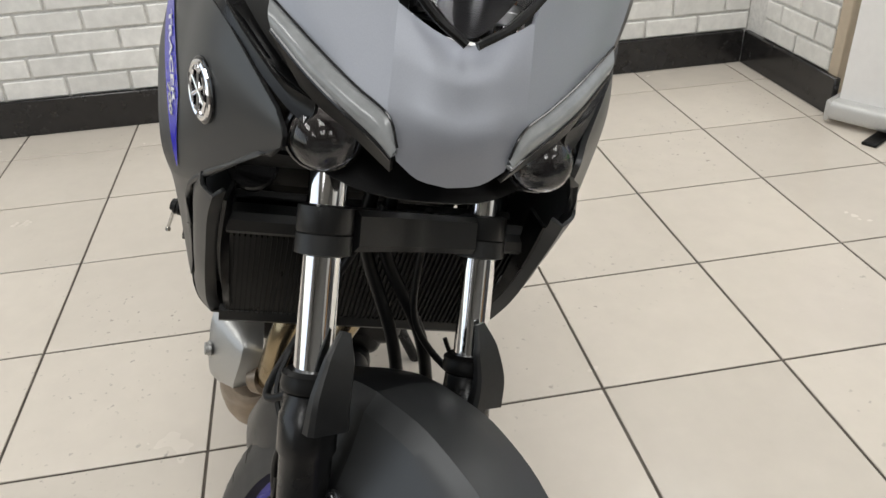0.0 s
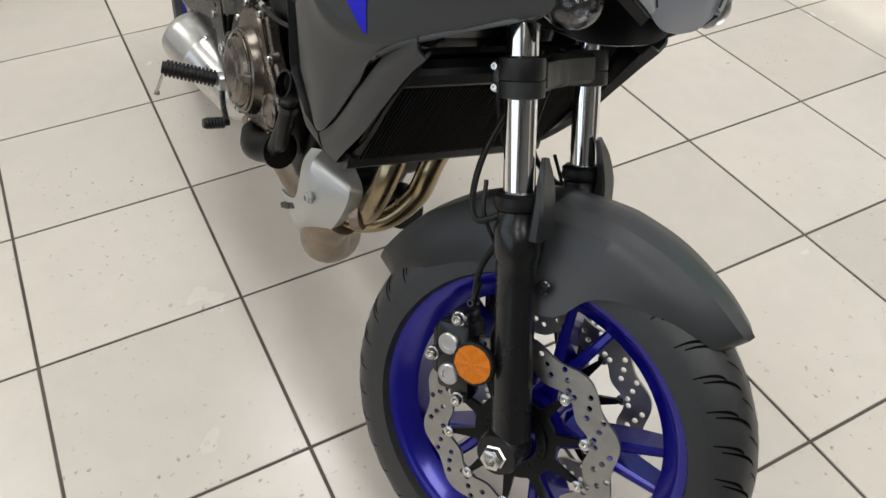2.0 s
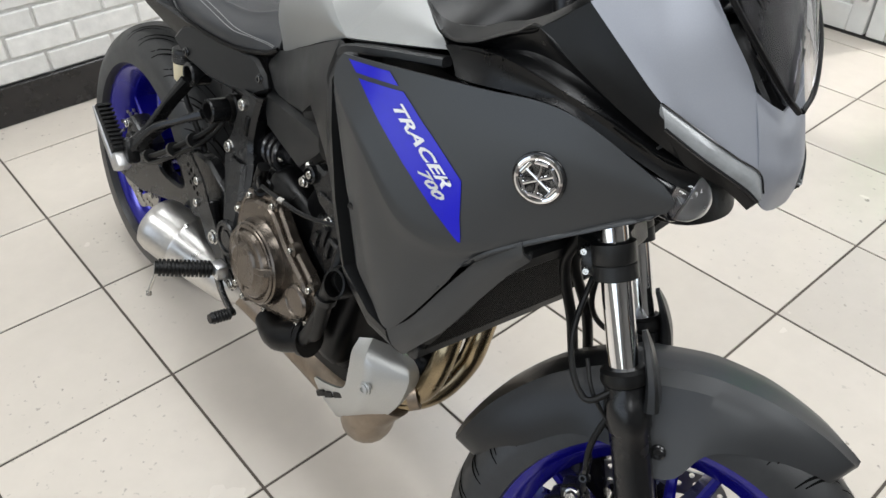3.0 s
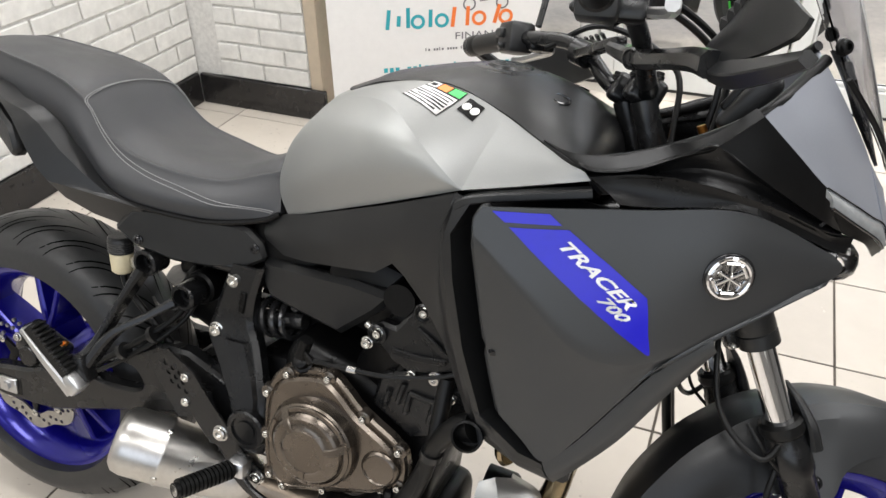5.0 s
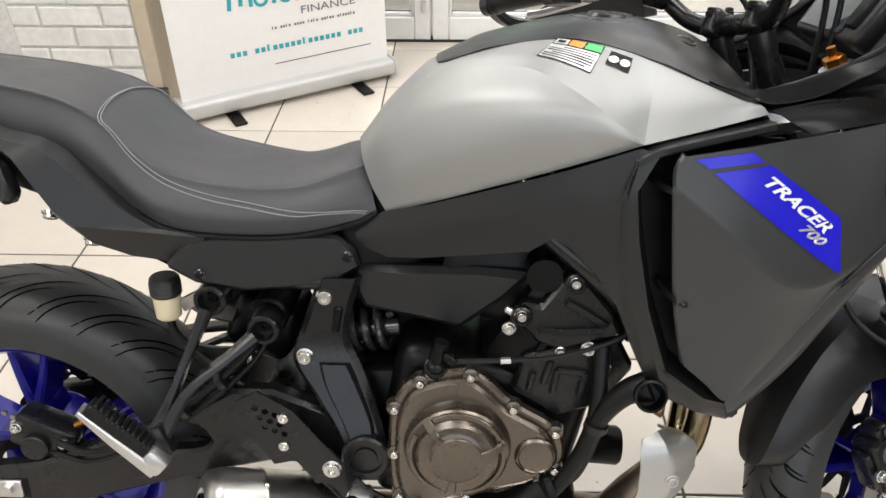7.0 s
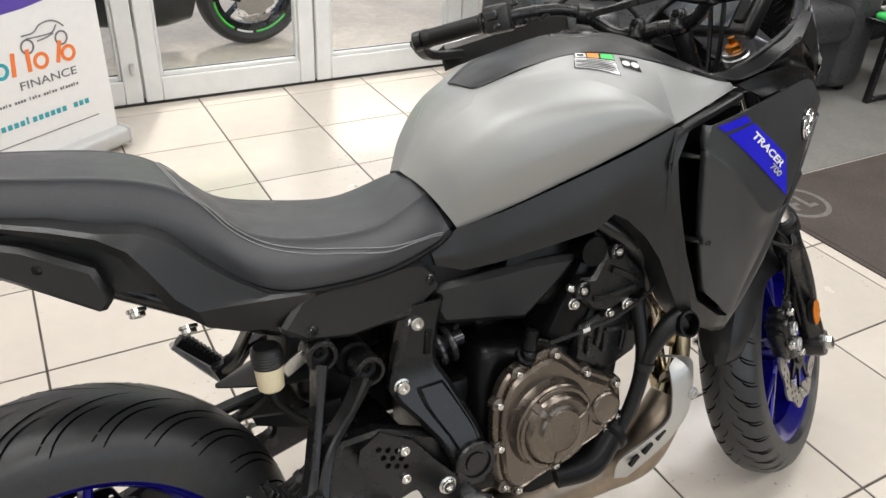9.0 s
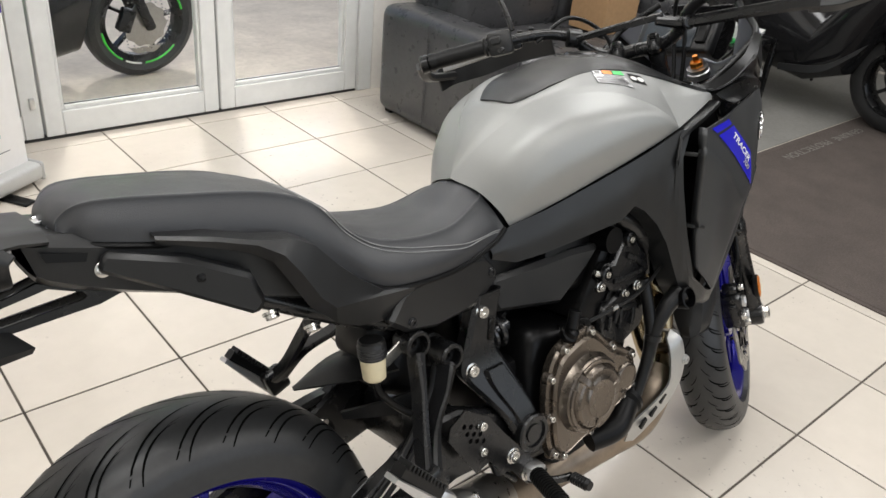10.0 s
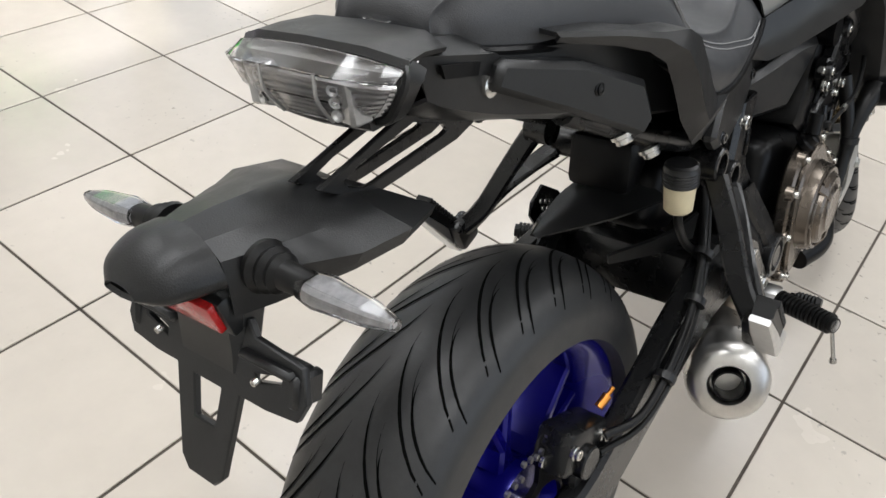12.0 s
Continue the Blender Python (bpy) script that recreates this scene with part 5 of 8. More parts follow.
brow = [
    [NECK, (1.3835, -0.026, 0.965), (1.387, 0.0, 0.9565)],
    [(1.3885, -0.0525, 0.9490), (1.3985, -0.026, 0.9430), (1.4040, 0.0, 0.9370)],
]
front = [
    [(1.3885, -0.0525, 0.9490), (1.3985, -0.026, 0.9430), (1.4040, 0.0, 0.9370)],
    [(1.3975, -0.0525, 0.928), (1.4080, -0.026, 0.9205), (1.4115, 0.0, 0.9150)],
    [INNER, (1.417, -0.026, 0.898), (1.420, 0.0, 0.892)],
    [CHIN_CORNER, (1.416, -0.024, 0.8605), (1.415, 0.0, 0.8555)],
]
mirrored = lambda g: [[(p[0], -p[1], p[2]) for p in r] for r in g]
mask = bp("front_mask", facets([side, brow, front, mirrored(side), mirrored(brow), mirrored(front)], 0.004, 0.010, (1, 0, 0)), "beak", "matte silver-grey front mask with a creased centre", sharp=45)
for sy in (-1, 1):
    up = [(1.327, sy * 0.1405, 0.958), (1.364, sy * 0.104, 0.934), (1.388, sy * 0.076, 0.917), (1.4065, sy * 0.052, 0.904), (1.4145, sy * 0.043, 0.883)]
    lo = [(1.338, sy * 0.138, 0.936), (1.368, sy * 0.110, 0.915), (1.390, sy * 0.084, 0.899), (1.405, sy * 0.062, 0.886), (1.414, sy * 0.046, 0.874)]
    drl = bp("running_light", shell([up, [Vector(a).lerp(Vector(b), 0.5) + Vector((0.003, sy * 0.002, 0)) for a, b in zip(up, lo)], lo], -0.006 * sy, 5, 3), "drl", "running light strip along the mask, its reflection painted pale grey")
    part("running_light_rim", tube([*lo], 0.0020, 8, 5), "gloss", drl)
    part("running_light_rim", tube([(p[0] + 0.001, p[1], p[2] + 0.001) for p in up], 0.0010, 6, 5), "gloss", drl)
    bp("mask_cheek", facets([[[(1.338, sy * 0.1385, 0.9345), (1.368, sy * 0.1105, 0.9135), (1.390, sy * 0.0845, 0.8975), (1.414, sy * 0.0465, 0.8725)], [(1.358, sy * 0.114, 0.902), (1.376, sy * 0.098, 0.893), (1.392, sy * 0.076, 0.882), (1.406, sy * 0.044, 0.860)]]], 0.004, 0.012, (0.4, 0.6 * sy, -0.6)), "cockpit", "black cheek below the running light", sharp=20)
    hc = Vector((1.352, sy * 0.0915, 0.8635))
    hd = Vector((1.0, sy * 0.06, -0.03)).normalized()
    head = bp("headlight", lathe([(-0.05, 0.022), (-0.046, 0.029), (-0.010, 0.032), (0.006, 0.031), (0.008, 0.029), (0.000, 0.026), (-0.004, 0.023)], hc, hc + hd, 24), "gloss", "round LED projector headlight in a black housing")
    part("headlight_lens", lathe([(-0.004, 0.0262), (0.012, 0.0260), (0.023, 0.0215), (0.031, 0.0130), (0.034, 0.001)], hc, hc + hd, 32), "ball", head, "clear projector lens")
    part("lens_bowl", lathe([(-0.020, 0.001), (-0.018, 0.012), (-0.006, 0.022), (0.0, 0.0252)], hc, hc + hd, 32), "lens_in", head)
    part("lens_ring", lathe([(-0.003, 0.0190), (0.000, 0.0245), (0.004, 0.0250), (0.001, 0.0190)], hc, hc + hd, 32, True), "alu", head, "bright ring round the projector")
    part("lens_core", lathe([(-0.014, 0.001), (-0.013, 0.013), (-0.008, 0.015)], hc, hc + hd, 24), "lens_in", head)
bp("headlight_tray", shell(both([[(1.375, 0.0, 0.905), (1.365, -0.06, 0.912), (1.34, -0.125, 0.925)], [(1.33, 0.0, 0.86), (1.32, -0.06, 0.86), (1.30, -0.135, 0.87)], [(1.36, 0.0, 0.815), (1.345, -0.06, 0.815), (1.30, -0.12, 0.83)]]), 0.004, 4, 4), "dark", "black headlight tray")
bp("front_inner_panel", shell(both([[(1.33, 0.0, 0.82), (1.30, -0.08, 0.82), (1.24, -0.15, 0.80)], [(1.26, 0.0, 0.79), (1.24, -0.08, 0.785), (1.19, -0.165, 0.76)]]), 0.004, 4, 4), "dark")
# centre glass under the screen
bp("centre_lens", shell(both([[(1.391, 0.0, 0.964), (1.381, -0.024, 0.980), (1.357, -0.055, 1.018)], [(1.362, 0.0, 1.03), (1.358, -0.03, 1.035), (1.342, -0.068, 1.048)], [(1.335, 0.0, 1.085), (1.330, -0.035, 1.088), (1.315, -0.078, 1.09)]]), 0.004, 5, 5), "gloss", "black glossy centre panel below the screen")
for k in range(6):
    z = 0.985 + k * 0.012
    for sy in (-1, 1):
        bp("panel_rib", tube([(1.386 - (z - 0.97) * 0.44, sy * 0.008, z), (1.376 - (z - 0.97) * 0.42, sy * 0.034, z + 0.012), (1.368 - (z - 0.97) * 0.42, sy * 0.05, z + 0.026)], 0.002, 6, 4), "plastic")
SCREEN = [
    [(1.402, 0.0, 0.966), (1.394, -0.030, 0.984), (1.366, -0.066, 1.026), (1.325, -0.096, 1.075)],
    [(1.372, 0.0, 1.045), (1.364, -0.036, 1.055), (1.336, -0.080, 1.082), (1.300, -0.108, 1.120)],
    [(1.330, 0.0, 1.150), (1.322, -0.042, 1.155), (1.296, -0.092, 1.168), (1.262, -0.124, 1.190)],
    [(1.275, 0.0, 1.270), (1.268, -0.044, 1.272), (1.245, -0.092, 1.272), (1.218, -0.122, 1.262)],
]
screen_ob = bp("windscreen", shell(both(SCREEN), 0.003, 4, 5), "smoke", "lightly smoked clear windscreen")
screen_ob.visible_shadow = False
for sy in (-1, 1):
    part("screen_screw", bolt((1.312, sy * 0.104, 1.108), (0.6, sy * 0.6, 0.2), 0.008, 0.006), "dark", screen_ob)
    part("screen_edge", tube([(1.403, sy * 0.004, 0.962), (1.394, sy * 0.034, 0.982), (1.366, sy * 0.070, 1.024), (1.325, sy * 0.099, 1.074)], 0.0035, 8, 5), "dark", screen_ob)

# cockpit
bp("cockpit_rim", tube([(1.060, -0.170, 0.950), (1.120, -0.164, 0.966), (1.190, -0.167, 0.998), (1.250, -0.166, 1.040), (1.298, -0.096, 1.092)], 0.007, 10), "cockpit", both_sides=True)
meter = bp("instrument_display", obox((1.228, 0, 1.030), (0.088, 0.185, 0.034), (0, -58, 0), 0.010, 3), "plastic", "black instrument display with a glass face")
part("display_face", obox((1.2125, 0.010, 1.0397), (0.070, 0.125, 0.004), (0, -58, 0), 0.001, 1), "screenlcd", meter, "dark display glass")
part("display_button", obox((1.2115, -0.070, 1.0404), (0.05, 0.024, 0.010), (0, -58, 0), 0.003, 1), "rubber_new", meter)

# handlebar and controls, turned with the fork
BARL = [(1.083, 0.0, 1.015), (1.083, 0.045, 1.014), (1.066, 0.085, 1.030), (1.038, 0.125, 1.072), (1.005, 0.175, 1.089), (0.945, 0.254, 1.090), (0.902, 0.390, 1.084)]
bars = merge(tube(BARL, [0.0145, 0.0145, 0.0125, 0.0115, 0.0115, 0.011, 0.011], 14), tube([(a, -b, c) for a, b, c in BARL], [0.0145, 0.0145, 0.0125, 0.0115, 0.0115, 0.011, 0.011], 14))
handlebar = bp("handlebar", bars, "satin", "black tubular handlebar turned to full lock", m=TURNED)
for sy in (-1, 1):
    ga, gb = Vector((0.943, sy * 0.268, 1.0895)), Vector((0.904, sy * 0.385, 1.0845))
    gd = (gb - ga).normalized()
    L = (gb - ga).length
    part("grip", lathe([(0, 0.019), (0.004, 0.0195)] + [v for i in range(14) for v in ((0.008 + i * (L - 0.02) / 14, 0.0165), (0.008 + (i + 0.6) * (L - 0.02) / 14, 0.0172))] + [(L - 0.010, 0.0185), (L - 0.002, 0.0185)], ga, gb, 20), "rubber_new", handlebar, "ribbed black rubber grip", TURNED)
    part("bar_end", lathe([(0, 0.016), (0.002, 0.0185), (0.016, 0.0185), (0.019, 0.014)], gb, gb + gd, 20), "satin", handlebar, "", TURNED)
    sc = ga - gd * 0.028
    sw = merge(obox((0, 0, 0), (0.046, 0.050, 0.050), (0, 0, 17 * sy), 0.008, 2), obox((-0.025, 0.0, 0.006), (0.012, 0.024, 0.016), (0, 0, 17 * sy), 0.003, 1), obox((-0.024, -0.008, -0.014), (0.012, 0.014, 0.01), (0, 0, 17 * sy), 0.003, 1))
    sw.transform(Matrix.Translation(sc))
    part("switch_box", sw, "plastic", handlebar, "black handlebar switch box", TURNED)
    lp = sc + Vector((0.035, -sy * 0.015, -0.005))
    part("lever_perch", obox(lp, (0.045, 0.035, 0.03), (0, 0, 17 * sy), 0.007, 2), "satin", handlebar, "", TURNED)
    part("lever", bar([lp + Vector((0.02, sy * 0.01, -0.004)), lp + Vector((0.028, sy * 0.05, -0.008)), lp + Vector((0.005, sy * 0.13, -0.016)), lp + Vector((-0.010, sy * 0.165, -0.018))], [0.010, 0.012, 0.012, 0.014], [0.014, 0.013, 0.010, 0.013], (0, 0, 1)), "alu", handlebar, "silver hand lever", TURNED)
    cb = Vector((1.083, sy * 0.038, 1.015))
    part("bar_clamp", merge(obox(cb, (0.050, 0.026, 0.042), (0, 24, 0), 0.009, 3)), "satin", handlebar, "", TURNED)
    for dx in (-0.016, 0.016):
        part("clamp_screw", bolt(cb + Vector((dx, 0, 0.020)), (0.2, 0, 1), 0.006, 0.006), "dark", handlebar, "", TURNED)
    part("riser", merge(tube([cb + Vector((0.000, 0, -0.012)), cb + Vector((0.012, 0, -0.045)), cb + Vector((0.032, 0, -0.095))], [0.018, 0.017, 0.020], 18), lathe([(0, 0.020), (0.004, 0.024), (0.012, 0.024), (0.016, 0.020)], cb + Vector((0.026, 0, -0.082)), cb + Vector((0.040, 0, -0.115)), 20)), "satin", handlebar, "black round handlebar riser", TURNED)
    # mirror stem and mirror
    ms = sc + Vector((0.03, -sy * 0.02, 0.02))
    mirror = bp("mirror", tube([ms, ms + Vector((0.012, sy * 0.015, 0.06)), ms + Vector((0.025, sy * 0.05, 0.13)), ms + Vector((0.02, sy * 0.085, 0.19))], 0.0055, 10), "satin", "black rear-view mirror on a stem", m=TURNED)
    mc = ms + Vector((0.015, sy * 0.11, 0.225))
    part("mirror_head", obox(mc, (0.028, 0.15, 0.085), (0, 8, -10 * sy), 0.013, 3), "plastic", mirror, "", TURNED)
    part("mirror_glass", obox(mc + Vector((-0.0145, 0, 0)), (0.002, 0.135, 0.070), (0, 8, -10 * sy), 0, 1), "chrome", mirror, "mirror glass", TURNED)

# hand guard of the far side
hg = [(0.985, 0.412, 1.045), (1.03, 0.395, 1.06), (1.075, 0.34, 1.07), (1.090, 0.26, 1.075), (1.075, 0.17, 1.068)]
guard = bp("hand_guard", shell([[Vector(p) + Vector((-0.004, 0, 0.040 - 0.01 * abs(2 - i) )) for i, p in enumerate(hg)], [Vector(p) for p in hg], [Vector(p) + Vector((0.004, 0, -0.035 + 0.006 * abs(2 - i))) for i, p in enumerate(hg)]], -0.004, 6, 5), "plastic", "black plastic hand guard with louvres", m=TURNED)
for i in range(5):
    p = Vector((1.078 + 0.002 * i, (0.33 - 0.026 * i), 1.085))
    part("louvre", bar([p, p + Vector((0.008, -0.006, 0.012)), p + Vector((-0.002, -0.012, 0.026))], 0.012, 0.004, (0, 1, 0), 3), "plastic", guard, "", TURNED)
part("guard_arm", bar([(0.905, 0.405, 1.083), (0.955, 0.418, 1.058), (1.03, 0.395, 1.05)], 0.018, 0.024, (0, 0, 1)), "plastic", guard, "", TURNED)

# hand guard of the near side: a slotted brace, a long arm, a louvred wing and a rounded lower lobe
BRACE = Vector((0.070, -0.137, 0.035))
slots = [[(0.158 * a, -0.006), (0.158 * (a + 0.22), -0.006), (0.158 * (a + 0.22), 0.006), (0.158 * a, 0.006)] for a in (0.10, 0.39, 0.68)]
ARM = [(1.056, -0.062, 1.075), (1.094, -0.105, 1.070), (1.140, -0.195, 1.083), (1.174, -0.283, 1.095), (1.191, -0.320, 1.096)]
near_guard = bp("hand_guard", merge(bar(ARM, [0.026, 0.028, 0.026, 0.028, 0.030], [0.016, 0.024, 0.022, 0.024, 0.026], (0.86, 0.5, 0), 6), lathe([(-0.014, 0.012), (-0.013, 0.0135), (0.015, 0.0135), (0.017, 0.011), (0.014, 0.009), (0.014, 0.001)], Vector(ARM[1]), Vector(ARM[1]) + Vector((-0.5, -0.86, 0)), 24)), "satin", "black hand guard with a louvred wing on a long arm")
part("brace", plate([(-0.012, -0.010), (0.0, -0.014), (0.158, -0.012), (0.170, -0.006), (0.170, 0.008), (0.158, 0.012), (0.0, 0.014), (-0.012, 0.010)], 0.012, (0.990, 0.075, 1.041), BRACE.normalized(), Vector((0.86, 0.45, 0.10)).normalized(), slots, 0.0015), "satin", near_guard, "slotted black brace")
part("brace_clamp", lathe([(-0.014, 0.014), (-0.013, 0.019), (0.013, 0.019), (0.014, 0.014)], (0.986, 0.088, 1.046), (0.935, 0.121, 1.056), 24), "satin", near_guard)
wing = part("wing", shell([
    [(1.177, -0.285, 1.094), (1.208, -0.335, 1.102), (1.232, -0.375, 1.115), (1.253, -0.412, 1.132)],
    [(1.185, -0.280, 1.110), (1.208, -0.328, 1.127), (1.233, -0.370, 1.142), (1.258, -0.415, 1.141)],
    [(1.199, -0.272, 1.128), (1.211, -0.318, 1.151), (1.232, -0.362, 1.168), (1.260, -0.414, 1.148)]], 0.005, 5, 5), "plastic", near_guard, "black louvred wing")
for a, b in (((1.194, -0.276, 1.120), (1.201, -0.272, 1.139)), ((1.200, -0.289, 1.129), (1.206, -0.285, 1.148)), ((1.205, -0.302, 1.137), (1.211, -0.298, 1.156)), ((1.210, -0.315, 1.144), (1.216, -0.311, 1.163)), ((1.215, -0.328, 1.151), (1.221, -0.324, 1.171))):
    a, b = Vector(a), Vector(b)
    part("louvre", bar([a, a.lerp(b, 0.5) + Vector((-0.006, -0.004, 0.003)), b], [0.010, 0.012, 0.004], [0.004, 0.005, 0.003], (1, -0.4, 0), 3), "plastic", wing)
part("lobe", bar([(1.189, -0.300, 1.089), (1.210, -0.340, 1.092), (1.236, -0.380, 1.104), (1.262, -0.416, 1.119)], [0.024, 0.030, 0.028, 0.018], [0.022, 0.026, 0.022, 0.014], (0.6, 0.8, 0), 6, 0.45), "plastic", near_guard, "rounded lower lobe of the hand guard")
for y0 in (-0.075, -0.055, 0.06):
    bp("control_cable", tube([(0.99, y0 * 3.0, 1.075), (1.06, y0 * 2.0, 1.11), (1.16, y0 * 1.3, 1.06), (1.165, y0, 0.97), (1.15, y0 * 0.7, 0.88)], 0.0045, 8), "rubber_new", "black control cable", m=TURNED)
bp("brake_fluid_cup", merge(lathe([(0, 0.022), (0.004, 0.024), (0.030, 0.024), (0.032, 0.026), (0.044, 0.026), (0.046, 0.023)], (1.02, -0.185, 1.085), (1.02, -0.185, 2.0), 24)), "satin", "round front brake fluid cup", m=TURNED)

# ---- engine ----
# the first two boxes are dark filler, added to keep the rear gap shaded
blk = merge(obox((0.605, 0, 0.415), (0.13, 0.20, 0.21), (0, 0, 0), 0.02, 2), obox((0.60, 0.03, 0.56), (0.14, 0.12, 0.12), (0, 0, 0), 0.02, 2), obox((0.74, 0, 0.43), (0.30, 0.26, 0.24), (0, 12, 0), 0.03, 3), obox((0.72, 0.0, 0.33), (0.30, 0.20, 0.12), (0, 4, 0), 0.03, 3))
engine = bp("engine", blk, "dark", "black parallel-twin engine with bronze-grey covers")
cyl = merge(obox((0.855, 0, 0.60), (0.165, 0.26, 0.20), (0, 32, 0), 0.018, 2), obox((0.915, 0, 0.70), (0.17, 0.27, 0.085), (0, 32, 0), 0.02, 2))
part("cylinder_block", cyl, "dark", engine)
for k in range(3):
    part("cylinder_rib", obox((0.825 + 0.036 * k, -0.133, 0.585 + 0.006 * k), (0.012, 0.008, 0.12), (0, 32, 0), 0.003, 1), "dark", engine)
CC = Vector((0.704, -0.150, 0.442))
cover_out = [(0.610, 0.500), (0.626, 0.535), (0.650, 0.552), (0.690, 0.564), (0.722, 0.565), (0.750, 0.545), (0.783, 0.512), (0.847, 0.470), (0.860, 0.430), (0.851, 0.394), (0.823, 0.373), (0.780, 0.360), (0.720, 0.342), (0.680, 0.332), (0.641, 0.323), (0.614, 0.342), (0.604, 0.385), (0.604, 0.450)]


def smooth_loop(pts, n):
    pts = [Vector((*p, 0)) for p in pts]
    k = len(pts)
    out = []
    for i in range(k):
        p0, p1, p2, p3 = pts[i - 1], pts[i], pts[(i + 1) % k], pts[(i + 2) % k]
        for j in range(n):
            t = j / n
            v = 0.5 * ((2 * p1) + (p2 - p0) * t + (2 * p0 - 5 * p1 + 4 * p2 - p3) * t * t + (3 * p1 - p0 - 3 * p2 + p3) * t ** 3)
            out.append((v.x, v.y))
    return out


# clutch cover: a bolted flange with a stepped round dome, ribs and a pump cap
flange = plate(smooth_loop(cover_out, 3), 0.022, (0, -0.150, 0), (1, 0, 0), (0, 0, 1), bevel=0.004)
inner = plate(smooth_loop([(CC.x + (u - CC.x) * 0.90, CC.z + (v - CC.z) * 0.90) for u, v in cover_out], 3), 0.010, (0, -0.170, 0), (1, 0, 0), (0, 0, 1), bevel=0.007)
dome = lathe([(0.020, 0.090), (0.026, 0.086), (0.030, 0.078), (0.036, 0.0755), (0.046, 0.0735), (0.049, 0.070), (0.050, 0.064), (0.051, 0.0615), (0.058, 0.058), (0.061, 0.054), (0.0615, 0.044), (0.0635, 0.0385), (0.0655, 0.036), (0.0650, 0.033), (0.0655, 0.001)], CC, CC + Vector((0, -1, 0)), 72)
clutch = part("clutch_cover", merge(flange, inner, dome), "bronze", engine, "bronze-grey stepped clutch cover", sharp=24)
for a0, a1, rr in ((25, 120, 0.0665), (150, 250, 0.0665), (275, 375, 0.0665)):
    part("cover_step", bar([CC + Vector((rr * math.cos(radians(a0 + (a1 - a0) * i / 6)), -0.050, rr * math.sin(radians(a0 + (a1 - a0) * i / 6)))) for i in range(7)], 0.006, 0.008, (0, 1, 0), 4), "bronze", engine)
for a in (128, 15, 262):
    d = Vector((math.cos(radians(a)), 0, math.sin(radians(a))))
    part("clutch_rib", bar([CC + d * 0.036 + Vector((0, -0.0625, 0)), CC + d * 0.052 + Vector((0, -0.0595, 0)), CC + d * 0.068 + Vector((0, -0.0475, 0))], [0.010, 0.013, 0.016], [0.006, 0.007, 0.008], d.cross(Vector((0, 1, 0))), 4), "bronze", engine)
for (u, v) in ((0.651, 0.544), (0.722, 0.556), (0.614, 0.500), (0.612, 0.423), (0.618, 0.347), (0.783, 0.504), (0.845, 0.464), (0.847, 0.400), (0.821, 0.381), (0.643, 0.332), (0.718, 0.350)):
    c0 = Vector((u, -0.162, v))
    part("cover_boss", lathe([(0, 0.0135), (0.012, 0.0115), (0.013, 0.009)], c0, c0 + Vector((0, -1, 0)), 14), "bronze", engine)
    part("cover_bolt", bolt(c0 + Vector((0, -0.012, 0)), (0, -1, 0), 0.0060, 0.007), "bolt", engine)
wp = Vector((0.818, -0.172, 0.428))
part("water_pump_cap", lathe([(0, 0.032), (0.010, 0.031), (0.013, 0.028), (0.014, 0.026), (0.012, 0.024), (0.013, 0.001)], wp, wp + Vector((0, -1, 0)), 32), "bronze", engine, "round bronze-grey pump cap")
oc = Vector((0.672, -0.160, 0.560))
part("oil_filler", merge(lathe([(0, 0.017), (0.010, 0.017), (0.012, 0.013), (0.022, 0.012), (0.024, 0.009)], oc, oc + Vector((0.1, -0.7, 0.7)), 10), rod(oc + Vector((0, -0.012, 0.02)), oc + Vector((0.01, -0.012, 0.05)), 0.011, 12)), "dark", engine, "black oil filler plug")
# upper engine cover, cable bracket and linkages
cam_cover = part("cam_chain_cover", plate([(0.784, 0.652), (0.796, 0.660), (0.818, 0.656), (0.850, 0.700), (0.866, 0.706), (0.885, 0.686), (0.919, 0.645), (0.930, 0.611), (0.845, 0.587), (0.812, 0.600), (0.803, 0.612), (0.784, 0.630)], 0.024, (0, -0.128, 0), (1, 0, 0), (0, 0, 1), bevel=0.005), "satin", engine, "black upper engine cover")
part("cover_ridge", bar([(0.852, -0.154, 0.664), (0.880, -0.155, 0.648), (0.908, -0.154, 0.628)], 0.008, 0.012, (0, 1, 0), 4), "satin", cam_cover)
part("cover_ridge", bar([(0.815, -0.152, 0.620), (0.850, -0.154, 0.618), (0.900, -0.154, 0.622)], 0.006, 0.010, (0, 1, 0), 4), "satin", cam_cover)
barrel = part("cylinder_cover", plate([(0.795, 0.572), (0.845, 0.584), (0.930, 0.603), (0.955, 0.556), (0.912, 0.492), (0.849, 0.470), (0.780, 0.513)], 0.020, (0, -0.124, 0), (1, 0, 0), (0, 0, 1), bevel=0.006), "satin", engine, "black ribbed cylinder cover")
for p0, p1 in (((0.826, 0.530), (0.836, 0.566)), ((0.846, 0.552), (0.886, 0.548)), ((0.846, 0.552), (0.840, 0.515)), ((0.886, 0.548), (0.878, 0.510)), ((0.904, 0.535), (0.916, 0.572)), ((0.806, 0.520), (0.812, 0.548))):
    part("cover_ridge", bar([(p0[0], -0.145, p0[1]), ((p0[0] + p1[0]) / 2, -0.147, (p0[1] + p1[1]) / 2), (p1[0], -0.146, p1[1])], 0.010, 0.009, (0, 1, 0), 3), "satin", barrel)
for (x, z) in ((0.862, 0.693), (0.791, 0.642)):
    part("bolt_boss", lathe([(0, 0.016), (0.008, 0.015), (0.010, 0.012), (0.004, 0.011), (0.004, 0.001)], (x, -0.150, z), (x, -1, z), 20), "satin", engine)
